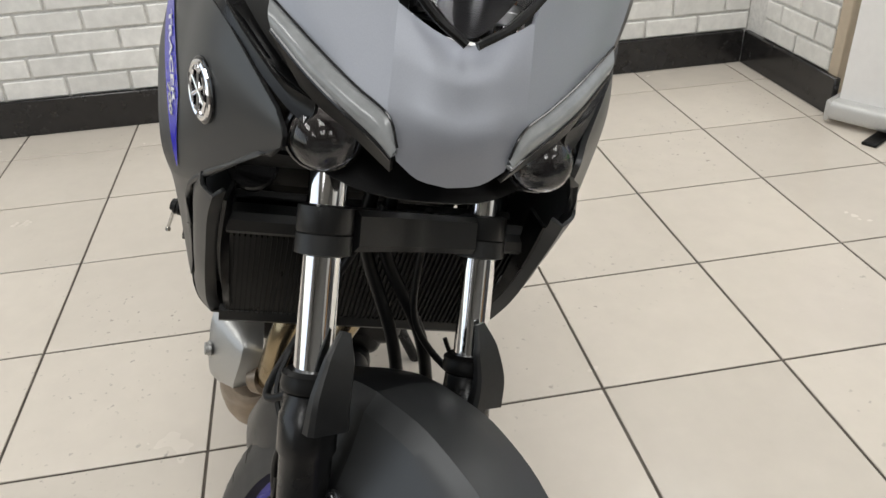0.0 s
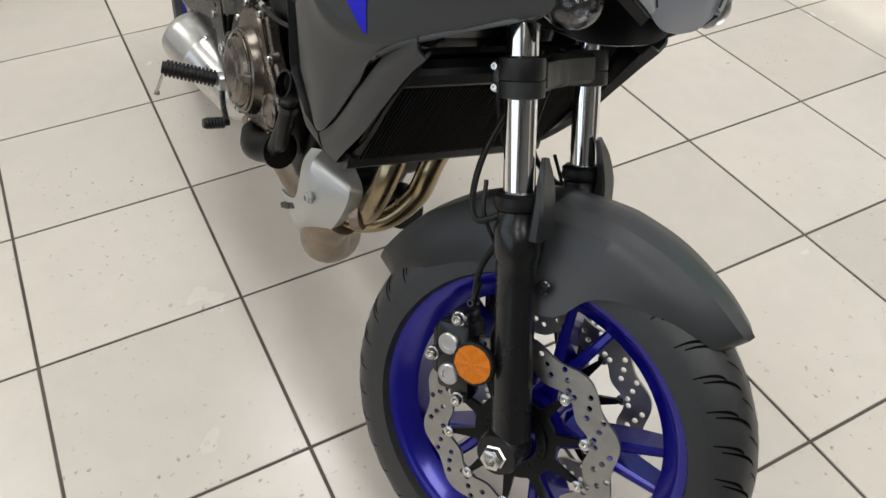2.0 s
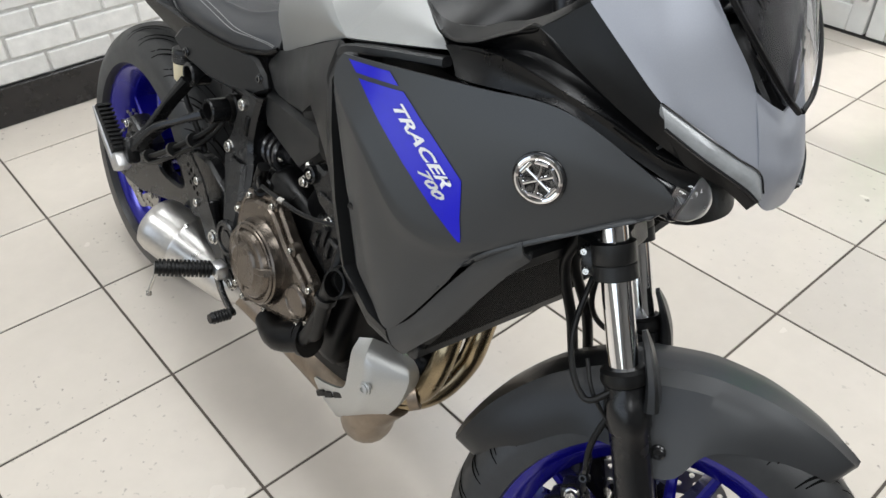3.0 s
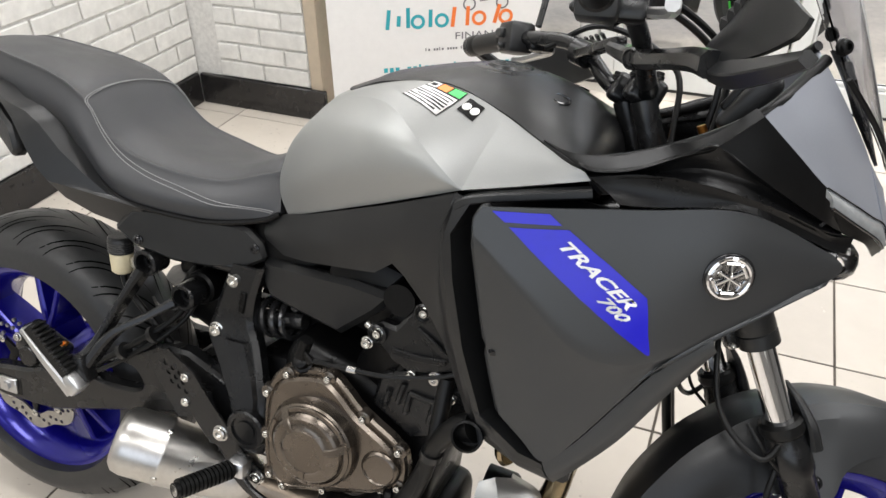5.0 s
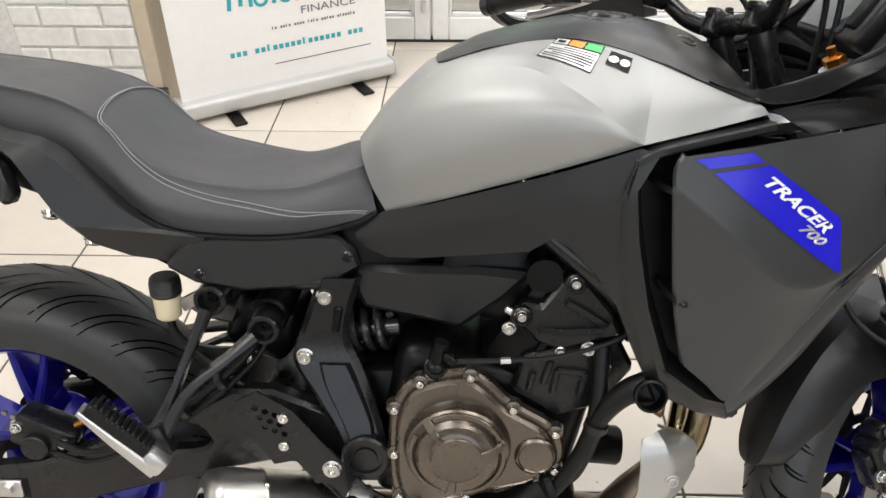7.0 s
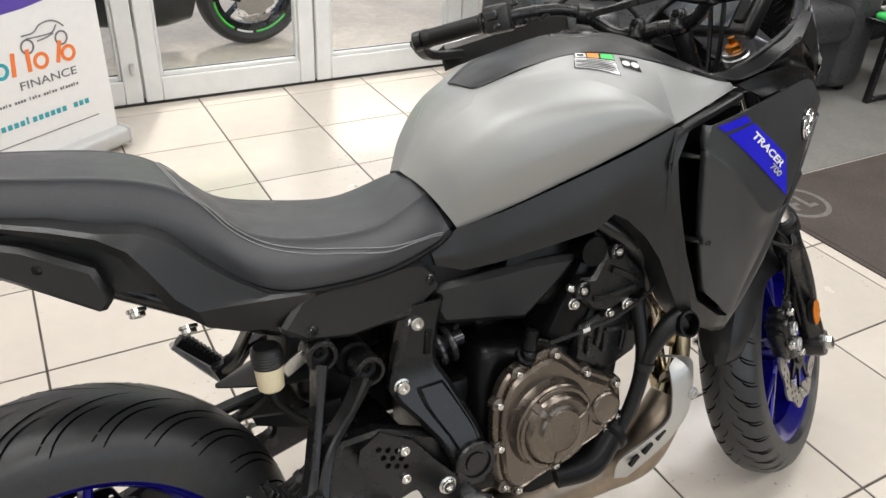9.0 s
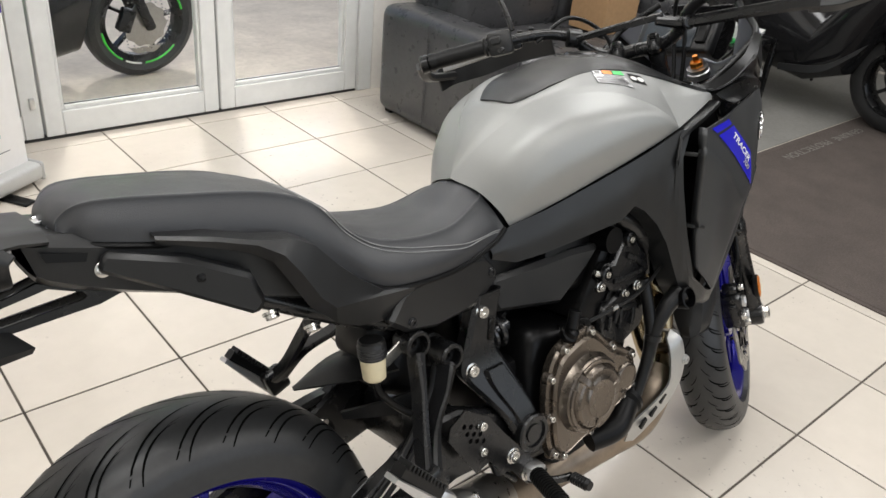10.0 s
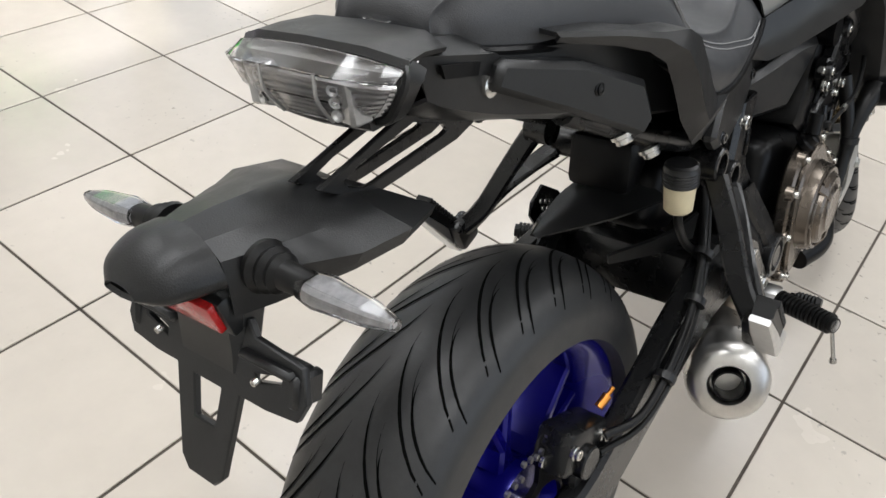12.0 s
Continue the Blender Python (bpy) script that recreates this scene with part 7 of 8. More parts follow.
bp("exhaust_collector", tube([(1.020, -0.120, 0.352), (0.985, -0.125, 0.310), (0.950, -0.105, 0.245), (0.890, -0.060, 0.205), (0.78, -0.050, 0.195), (0.66, -0.060, 0.205), (0.56, -0.095, 0.245), (0.49, -0.124, 0.276)], [0.036, 0.042, 0.046, 0.050, 0.046, 0.040, 0.034, 0.032], 20), "collector", "brown-stained exhaust collector box")
bp("pipe_clamp", lathe([(-0.008, 0.022), (-0.008, 0.026), (0.008, 0.026), (0.008, 0.022)], (1.046, -0.106, 0.368), (1.015, -0.142, 0.350), 20), "collector", "steel pipe clamp")
GUARD = [
    [(0.972, -0.168, 0.452), (0.994, -0.160, 0.462), (1.013, -0.132, 0.448), (1.008, -0.110, 0.440)],
    [(0.970, -0.178, 0.428), (1.006, -0.180, 0.444), (1.056, -0.136, 0.430), (1.050, -0.110, 0.424)],
    [(0.971, -0.181, 0.392), (1.016, -0.183, 0.396), (1.062, -0.140, 0.398), (1.056, -0.112, 0.396)],
    [(0.964, -0.181, 0.352), (1.006, -0.181, 0.345), (1.048, -0.146, 0.352), (1.042, -0.118, 0.355)],
    [(0.915, -0.176, 0.322), (0.968, -0.172, 0.296), (1.010, -0.145, 0.300), (1.004, -0.118, 0.305)],
    [(0.866, -0.164, 0.294), (0.922, -0.154, 0.252), (0.960, -0.134, 0.254), (0.956, -0.112, 0.260)],
    [(0.872, -0.142, 0.240), (0.905, -0.138, 0.226), (0.930, -0.126, 0.228), (0.926, -0.108, 0.234)],
]
hguard = bp("exhaust_guard", shell(GUARD, 0.004, 5, 4, fold_u=True), "guardm", "silver pressed exhaust heat guard with slots", sharp=50)
part("guard_bolt", bolt((1.018, -0.184, 0.391), (0.1, -1, 0), 0.009, 0.005), "guardm", hguard)
for x, y, z in ((0.950, -0.1775, 0.325), (0.923, -0.1745, 0.304), (0.896, -0.1695, 0.285)):
    # slots drawn as black blocks, dark as the shade within
    part("guard_slot", obox((x, y + 0.0015, z), (0.026, 0.006, 0.011), (0, -38, 0), 0.0015, 1), "dark", hguard)
bp("oil_sump", merge(obox((0.80, 0.0, 0.245), (0.20, 0.16, 0.10), (0, 0, 0), 0.03, 3), lathe([(0, 0.034), (0.05, 0.034), (0.056, 0.030)], (0.93, 0.03, 0.30), (1.2, 0.03, 0.28), 24)), "dark", "black sump and oil filter", )
# side stand
ss = Matrix.Rotation(radians(13.5), 4, "X")
bp("side_stand", merge(tube([(0.56, 0.11, 0.26), (0.58, 0.21, 0.10), (0.595, 0.262, 0.0 - 0.262 * -0.24 - 0.045)], [0.014, 0.012, 0.011], 12), obox((0.597, 0.264, 0.0705 - 0.056), (0.05, 0.03, 0.008), (-13.5, 0, 0), 0.002, 1)), "satin", "black side stand with foot")

# rear plate hanger
HSTRUT = [(-0.223, 0.848), (-0.191, 0.855), (-0.122, 0.872), (-0.041, 0.841), (-0.029, 0.832), (-0.056, 0.825), (-0.145, 0.820), (-0.178, 0.819)]
HHOLE = [(-0.197, 0.844), (-0.178, 0.850), (-0.111, 0.861), (-0.074, 0.846), (-0.069, 0.839), (-0.077, 0.837), (-0.167, 0.830), (-0.177, 0.831), (-0.192, 0.838)]
strut = bp("plate_hanger", plate(HSTRUT, 0.006, (0, -0.039, 0), (1, 0, 0), (0, 0, 1), [HHOLE], 0.001), "satin", "black plate hanger with open struts")
part("strut", plate(HSTRUT, 0.006, (0, -0.010, 0), (1, 0, 0), (0, 0, 1), [HHOLE], 0.001), "satin", strut)
PH = [
    [(-0.170, 0.0, 0.828), (-0.165, -0.030, 0.826), (-0.156, -0.060, 0.820), (-0.146, -0.090, 0.813), (-0.150, -0.088, 0.806)],
    [(-0.200, 0.0, 0.842), (-0.200, -0.034, 0.838), (-0.196, -0.066, 0.832), (-0.190, -0.104, 0.818), (-0.196, -0.098, 0.806)],
    [(-0.240, 0.0, 0.848), (-0.240, -0.038, 0.842), (-0.240, -0.066, 0.832), (-0.232, -0.092, 0.815), (-0.236, -0.084, 0.800)],
    [(-0.285, 0.0, 0.852), (-0.285, -0.034, 0.846), (-0.286, -0.052, 0.834), (-0.286, -0.056, 0.818), (-0.286, -0.054, 0.790)],
    [(-0.312, 0.0, 0.852), (-0.312, -0.026, 0.846), (-0.313, -0.040, 0.834), (-0.314, -0.044, 0.818), (-0.314, -0.042, 0.790)],
]
part("hanger_cowl", shell(both(PH), 0.004, 3, 3, True, True), "plastic", strut, "black faceted cowl above the plate bracket", sharp=18)
LAMP = [
    [(-0.314, 0.0, 0.856), (-0.314, -0.026, 0.850), (-0.315, -0.041, 0.836), (-0.316, -0.044, 0.816), (-0.316, 0.0, 0.808)],
    [(-0.336, 0.0, 0.857), (-0.336, -0.026, 0.850), (-0.336, -0.038, 0.836), (-0.336, -0.039, 0.818), (-0.336, 0.0, 0.809)],
    [(-0.356, 0.0, 0.848), (-0.356, -0.020, 0.844), (-0.356, -0.031, 0.834), (-0.355, -0.031, 0.820), (-0.355, 0.0, 0.813)],
    [(-0.367, 0.0, 0.834), (-0.367, -0.010, 0.833), (-0.367, -0.016, 0.829), (-0.367, -0.016, 0.825), (-0.367, 0.0, 0.823)],
]
plate_lamp = bp("plate_lamp", shell(both(LAMP), 0.004, 4, 4), "plastic", "rounded black plate lamp cover", sharp=70)
bp("rear_reflector", obox((-0.322, 0.0, 0.790), (0.008, 0.068, 0.026), (0, -14, 0), 0.002, 2), "red", "red rectangular rear reflector")
bp("reflector_surround", obox((-0.309, 0.0, 0.790), (0.022, 0.078, 0.034), (0, -14, 0), 0.003, 2), "plastic", "black reflector surround")
pb_ = [(-0.106, 0.000), (-0.100, 0.026), (-0.050, 0.031), (-0.042, 0.042), (0.042, 0.042), (0.050, 0.031), (0.100, 0.026), (0.106, 0.000), (0.098, -0.016), (0.066, -0.020), (0.038, -0.020), (0.026, -0.095), (0.016, -0.106), (-0.016, -0.106), (-0.026, -0.095), (-0.038, -0.020), (-0.066, -0.020), (-0.098, -0.016)]
bracket = bp("plate_bracket", plate(pb_, 0.007, (-0.318, 0.0, 0.742), (0, 1, 0), (0.36, 0, 1), [[(-0.080, 0.006), (-0.052, -0.002), (-0.052, 0.004), (-0.080, 0.012)], [(0.080, 0.006), (0.052, -0.002), (0.052, 0.004), (0.080, 0.012)], [(-0.016, -0.022), (0.016, -0.022), (0.012, -0.056), (-0.012, -0.056)]], 0.0012), "plastic", "black number plate bracket without a plate")
part("bracket_neck", bar([(-0.285, 0.0, 0.818), (-0.296, 0.0, 0.785), (-0.305, 0.0, 0.752), (-0.312, 0.0, 0.735)], [0.085, 0.080, 0.076, 0.070], [0.050, 0.036, 0.026, 0.018], (0, 1, 0), 5), "plastic", bracket)
for sy in (-1, 1):
    part("bracket_end", obox((-0.306, sy * 0.094, 0.744), (0.028, 0.010, 0.026), (0, 16, 0), 0.003, 1), "plastic", bracket)
    part("bracket_web", obox((-0.306, sy * 0.066, 0.756), (0.026, 0.056, 0.008), (0, 16, 0), 0.003, 1), "plastic", bracket)
    part("bracket_bolt", bolt((-0.322, sy * 0.058, 0.744), (-1, 0, 0), 0.0028, 0.002), "bolt", bracket)
    ib, it = Vector((-0.288, sy * 0.050, 0.822)), Vector((-0.289, sy * 0.172, 0.819))
    dd = (it - ib).normalized()
    ind = bp("indicator", lathe([(0, 0.019), (0.005, 0.020), (0.009, 0.016), (0.013, 0.0175), (0.017, 0.014), (0.021, 0.015), (0.025, 0.011), (0.045, 0.010), (0.050, 0.008)], ib, it, 20), "rubber_new", "rear indicator with a clear lens on a rubber stalk")
    part("indicator_lens", bar([ib + dd * 0.044, ib + dd * 0.062, ib + dd * 0.100, ib + dd * 0.124], [0.022, 0.028, 0.020, 0.008], [0.015, 0.018, 0.014, 0.007], (1, 0, 0), 5, 0.25), "clear", ind, "clear indicator lens")
    part("indicator_bowl", bar([ib + dd * 0.046, ib + dd * 0.062, ib + dd * 0.098, ib + dd * 0.120], [0.014, 0.019, 0.013, 0.004], [0.009, 0.011, 0.008, 0.004], (1, 0, 0), 5, 0.25), "lens_clear", ind)

# label on the tank


def on_tank(x, y, lift):
    """A place on the tank's upper facet, by its place in plan."""
    def at(u, v):
        return curve_at([curve_at(r, u) for r in (TANK_LOW, TANK_SLOPE, TANK_TOP)], v)
    best = (3.0, 1.0)
    for step in (0.5, 0.1, 0.02):
        span = [(-2 + i) * step for i in range(5)]
        for _ in range(4):
            best = min(((best[0] + a, best[1] + b) for a in span for b in span if 0 <= best[0] + a <= 8 and 0 <= best[1] + b <= 2), key=lambda q: (lambda p: (p.x - x) ** 2 + (p.y - y) ** 2)(at(*q)))
    u, v = best
    n = (at(u + 0.02, v) - at(u - 0.02, v)).cross(at(u, min(2, v + 0.02)) - at(u, max(0, v - 0.02))).normalized()
    return at(u, v) + (n if n.z > 0 else -n) * lift


# the warning label: its corners in plan, from the rear lower one round
LABEL = [Vector(p) for p in ((0.797, -0.128), (0.860, -0.160), (0.884, -0.110), (0.826, -0.088))]


def tank_film(u0, u1, v0, v1, mat, lift, label="", corners=LABEL):
    """A film over part of the label: u along it and v up it, from 0 to 1."""
    bm = bmesh.new()
    k = 4
    a, b, c, d = corners
    vs = [[bm.verts.new(on_tank(*(a.lerp(b, u).lerp(d.lerp(c, u), v)), lift)) for u in (u0 + (u1 - u0) * i / k for i in range(k + 1))] for v in (v0 + (v1 - v0) * j / k for j in range(k + 1))]
    for j in range(k):
        for i in range(k):
            bm.faces.new((vs[j][i], vs[j][i + 1], vs[j + 1][i + 1], vs[j + 1][i]))
    bmesh.ops.recalc_face_normals(bm, faces=bm.faces)
    return part("tank_label", bm, mat, tank, label, sharp=180)


tank_film(0, 1, 0, 1, "dark", 0.0010, "black and white warning label")
tank_film(0.02, 0.98, 0.03, 0.68, "silverp", 0.0014)
for k, (u0, u1) in enumerate(((0.05, 0.85), (0.05, 0.95), (0.18, 0.95), (0.05, 0.95), (0.05, 0.90), (0.30, 0.95))):
    tank_film(u0, u1, 0.08 + 0.098 * k, 0.125 + 0.098 * k, "dark", 0.0018)
tank_film(0.03, 0.30, 0.73, 0.96, "silverp", 0.0016)
tank_film(0.08, 0.24, 0.78, 0.91, "dark", 0.0019)
tank_film(0.33, 0.62, 0.73, 0.97, "orange_l", 0.0016)
tank_film(0.66, 0.98, 0.73, 0.97, "green_l", 0.0016)
SPOTS = [Vector(p) for p in ((0.880, -0.140), (0.907, -0.152), (0.915, -0.130), (0.890, -0.118))]
tank_film(0, 1, 0, 1, "dark", 0.0010, "small black label with two pale discs", SPOTS)
for x, y in ((0.891, -0.1325), (0.904, -0.1385)):
    c0, c1 = on_tank(x, y, 0.0012), on_tank(x, y, 0.01)
    part("tank_label", lathe([(0, 0.0065), (0.0006, 0.0065), (0.0006, 0.0035), (0.0002, 0.003), (0.0002, 0.0005)], c0, c1, 20), "paper", tank)

# ---- glazed door front ----
DY = 2.90


def door_leaf(name, x0, x1, label, z1=2.25):
    e = empty(name, label, "door", pose(0, 0, 0), kind="structure")
    fr = 0.075
    for nm, b in (("stile", (x0, DY, 0.012, x0 + fr, DY + 0.06, z1)), ("stile", (x1 - fr, DY, 0.012, x1, DY + 0.06, z1)), ("bottom_rail", (x0 + fr, DY, 0.012, x1 - fr, DY + 0.06, 0.118)), ("top_rail", (x0 + fr, DY, z1 - 0.09, x1 - fr, DY + 0.06, z1))):
        part(nm, box(*b, 0.004), "upvc", e)
    a, c, z0, z2 = x0 + fr, x1 - fr, 0.118, z1 - 0.09
    for b in ((a, DY + 0.012, z0, a + 0.014, DY + 0.05, z2), (c - 0.014, DY + 0.012, z0, c, DY + 0.05, z2), (a + 0.014, DY + 0.012, z0, c - 0.014, DY + 0.05, z0 + 0.02), (a + 0.014, DY + 0.012, z2 - 0.014, c - 0.014, DY + 0.05, z2)):
        part("bead", box(*b, 0.004), "upvc", e)
    part("gasket", box(a + 0.014, DY + 0.026, z0 + 0.02, c - 0.014, DY + 0.030, z0 + 0.024), "gasket", e)
    g = part("pane", box(a + 0.014, DY + 0.032, z0 + 0.02, c - 0.014, DY + 0.036, z2 - 0.014), "pane", e, "clear glass pane")
    g.visible_shadow = False
    return e


door_leaf("door_1", -0.72, 0.165, "white framed glazed shop door, shut")
door_leaf("door_2", 0.175, 0.965, "white framed glazed shop door, shut")
door_leaf("door_3", 0.975, 1.765, "white framed glazed shop door, shut")
tagged(part("wall_north", box(STUB_X, DY - 0.01, 2.26, 1.86, DY + 0.2, H), "plaster"), "white wall above the glazed doors", "wall", kind="structure")
tagged(part("trim", box(1.772, DY - 0.008, 0.0, 1.86, DY + 0.07, 2.26, 0.004), "upvc"), "white door frame post", "trim", kind="structure")
tagged(part("trim", box(STUB_X, DY - 0.008, 0.0, -0.726, DY + 0.07, 2.26, 0.004), "upvc"), "white door frame post", "trim", kind="structure")
tagged(part("trim", box(-0.72, DY + 0.002, 0.0, 1.765, DY + 0.06, 0.010), "gasket"), "dark threshold strip below the doors", "trim", kind="structure")
tagged(part("wall_north", box(1.86, DY - 0.01, -0.05, X1, DY + 0.2, H), "plaster"), "plain wall beyond the doors", "wall", kind="structure")
hinge = part("door_stay", merge(obox((0.135, DY - 0.006, 0.17), (0.022, 0.014, 0.05), (0, 0, 0), 0.004, 2), rod((0.135, DY - 0.016, 0.18), (0.135, DY, 0.18), 0.010, 12)), "alu")
tagged(hinge, "small silver door bolt on the white frame", "door bolt")

# ---- outside ----
tagged(part("ground", box(-60, Y1 + 0.03, -0.14, 60, 80, -0.01), "paving"), "pale paving outside the doors", "ground", kind="structure")

# ---- roller banner ----
BA, BB = Vector((-0.755, 2.05, 0)), Vector((0.015, 2.53, 0))
bd = (BB - BA).normalized()
byaw = math.degrees(math.atan2(bd.y, bd.x))
BL = (BB - BA).length
banner = empty("roller_banner", "white roller banner with teal and orange lettering on a silver base", "banner stand", pose(*BA, 0, 0, byaw))
part("base", box(0.0, -0.055, 0.02, BL, 0.055, 0.085, 0.018, 3), "alu_w", banner, "silver banner base")
for x in (0.0, BL - 0.012):
    part("end_cap", box(x - 0.004, -0.058, 0.014, x + 0.016, 0.058, 0.09, 0.012, 2), "alu_w", banner)
for x in (0.17, BL - 0.2):
    part("foot", box(x, -0.14, 0.0, x + 0.05, 0.10, 0.012, 0.004), "dark", banner, "black swivel foot")
part("sheet", box(0.02, -0.002, 0.085, BL - 0.02, 0.001, 2.02), "banner", banner, "white printed vinyl sheet")
part("pole", rod((BL / 2, 0.04, 0.08), (BL / 2, 0.04, 2.02), 0.010, 12), "alu", banner)
part("top_rail", box(0.015, -0.012, 2.01, BL - 0.015, 0.014, 2.045, 0.004), "alu", banner)
FACE = Matrix.Rotation(radians(90), 4, "X")


def print_text(body, size, x, z, mat, width=1.0, align="RIGHT"):
    return text_mesh("lettering", body, size, mat, banner, Matrix.Translation((x, -0.0035, z)) @ FACE, 0.0006, align, width=width)


def print_blocks(pattern, pitch, x, z, height, mat):
    """Small print as plain bars: each mark of the pattern is one bar, low (x) or tall (l)."""
    u = x - len(pattern) * pitch
    for ch in pattern:
        if ch != " ":
            part("printed_bar", box(u, -0.0040, z, u + pitch * (0.66 if ch == "x" else 0.34), -0.003, z + height * (1.0 if ch == "l" else 0.72)), mat, banner)
        u += pitch


def print_strokes(lines, mat, w=0.010):
    """A trade mark as plain slanted bars."""
    for x0, z0, x1, z1 in lines:
        d, m_ = Vector((x1 - x0, z1 - z0)), Vector(((x0 + x1) / 2, (z0 + z1) / 2))
        part("printed_bar", obox((m_.x, -0.0036, m_.y), (d.length, 0.0012, w), (0, -math.degrees(math.atan2(d.y, d.x)), 0), 0, 1), mat, banner)


def print_ring(x, z, r, w, mat):
    part("printed_ring", lathe([(0, r), (0.0012, r), (0.0012, r - w), (0, r - w)], (x, -0.0028, z), (x, -1, z), 32, closed=True), mat, banner)


PX, PZ = 0.018, 0.014
print_strokes([(0.236 + PX, 0.378 + PZ, 0.246 + PX, 0.456 + PZ), (0.281 + PX, 0.388 + PZ, 0.285 + PX, 0.430 + PZ), (0.320 + PX, 0.380 + PZ, 0.322 + PX, 0.460 + PZ), (0.410 + PX, 0.378 + PZ, 0.413 + PX, 0.448 + PZ)], "teal", 0.015)
for rx in (0.360, 0.457):
    print_ring(rx + PX, 0.402 + PZ, 0.029, 0.012, "teal")
print_strokes([(0.500 + PX, 0.373 + PZ, 0.510 + PX, 0.452 + PZ), (0.561 + PX, 0.375 + PZ, 0.565 + PX, 0.452 + PZ), (0.673 + PX, 0.378 + PZ, 0.694 + PX, 0.452 + PZ)], "orange_p", 0.015)
for rx in (0.610, 0.720):
    print_ring(rx + PX, 0.402 + PZ, 0.030, 0.012, "orange_p")
print_text("FINANCE", 0.041, 0.740 + PX, 0.321 + PZ, "grey_p", 1.36)
print_blocks("lx xxlx xxxx lxlx xxlxx xlxxxlx", 0.0113, 0.738 + PX, 0.280 + PZ, 0.012, "grey_p")
print_blocks("xxx xxlxxxxxlxxxxxx xxx", 0.0243, 0.790, 0.200 + PZ, 0.026, "teal")
part("printed_rule", box(0.40, -0.0040, 0.156, 0.815, -0.003, 0.159), "grey_p", banner)
for pts in ([(0.575, 0.512), (0.620, 0.515), (0.650, 0.536), (0.690, 0.541), (0.720, 0.530), (0.740, 0.512)], [(0.590, 0.500), (0.640, 0.498), (0.690, 0.500), (0.712, 0.522)], [(0.630, 0.484), (0.665, 0.488), (0.695, 0.496)]):
    part("printed_line", tube([(x, -0.003, z) for x, z in pts], 0.0026, 6, 8), "grey_p", banner)
for cx in (0.588, 0.722):
    print_ring(cx, 0.474, 0.026, 0.006, "grey_p")
part("printed_field", plate([(0.02, 0.62), (0.35, 0.585), (0.60, 0.600), (0.887, 0.640), (0.887, 0.80), (0.02, 0.80)], 0.0010, (0, -0.0022, 0), (1, 0, 0), (0, 0, 1)), "purple_p", banner, "purple printed field")

# ---- sofa ----
sofa = empty("leather_sofa", "black leather sofa with padded arms and creased cushions", "sofa", pose(1.67, 1.80, 0))


def padded(x0, y0, z0, x1, y1, z1, r, puff, seed):
    """An upholstered block: bevelled, puffed out and creased."""
    bm = box(x0, y0, z0, x1, y1, z1, r, 3)
    bmesh.ops.subdivide_edges(bm, edges=[e for e in bm.edges if e.calc_length() > 0.12], cuts=7, use_grid_fill=True)
    c, h = Vector(((x0 + x1) / 2, (y0 + y1) / 2, (z0 + z1) / 2)), Vector(((x1 - x0) / 2, (y1 - y0) / 2, (z1 - z0) / 2))
    bm.normal_update()
    for v in bm.verts:
        q = Vector(((v.co[i] - c[i]) / h[i] for i in range(3)))
        w = max(0.0, (1 - min(1, abs(q.x)) ** 4) * (1 - min(1, abs(q.y)) ** 4) + (1 - min(1, abs(q.z)) ** 4) * 0.5)
        n = noise.noise(v.co * 7 + Vector((seed, 0, 0))) * 0.6 + noise.noise(Vector((v.co.x * 22, v.co.y * 22, v.co.z * 6 + seed))) * 0.5
        v.co += v.normal * (puff * min(1, w) + n * puff * 0.6)
    return bm


part("base", box(0.03, 0.03, 0.04, 1.85, 0.78, 0.30, 0.03, 3), "leather", sofa)
for x in (0.0, 1.67):
    part("arm", padded(x, 0.0, 0.03, x + 0.21, 0.78, 0.55, 0.05, 0.010, x), "leather", sofa, "padded black leather arm")
part("seat_cushion", padded(0.21, -0.02, 0.28, 0.94, 0.60, 0.45, 0.05, 0.014, 3), "leather", sofa)
part("seat_cushion", padded(0.94, -0.02, 0.28, 1.67, 0.60, 0.45, 0.05, 0.014, 9), "leather", sofa)
for x in (0.21, 0.94):
    part("back_cushion", padded(x, 0.46, 0.43, x + 0.73, 0.80, 0.93, 0.07, 0.022, x * 5), "leather", sofa, "creased black leather back cushion")
for x in (0.05, 1.78):
    for y in (0.06, 0.74):
        part("foot", box(x, y - 0.02, 0.0, x + 0.05, y + 0.03, 0.045, 0.004), "dark", sofa)
part("seam", tube([(-0.012, 0.40, 0.05), (-0.012, 0.40, 0.30), (-0.012, 0.40, 0.53)], 0.003, 6), "leather", sofa)
tagged(part("cardboard_box", box(2.60, 1.95, 0.46, 2.86, 2.18, 0.80, 0.003), "card"), "brown cardboard box standing on the sofa", "box")

# ---- mats ----
mat = tagged(part("floor_mat", box(2.07, -1.6, 0.0, 4.7, 1.17, 0.008, 0.003), "mat"), "dark brown workshop mat lying on the tiles", "mat")
part("border", box(2.05, 1.17, 0.0, 4.7, 1.205, 0.006, 0.002), "mat", mat, "dark mat border")
part("border", box(2.05, -1.6, 0.0, 2.07, 1.17, 0.006, 0.002), "mat", mat)
part("printed_ring", lathe([(0, 0.118), (0.0008, 0.118), (0.0008, 0.098), (0, 0.098)], (2.205, 1.035, 0.0082), (2.205, 1.035, 1.0), 48, closed=True), "mat_edge", mat, "round grey printed mark")
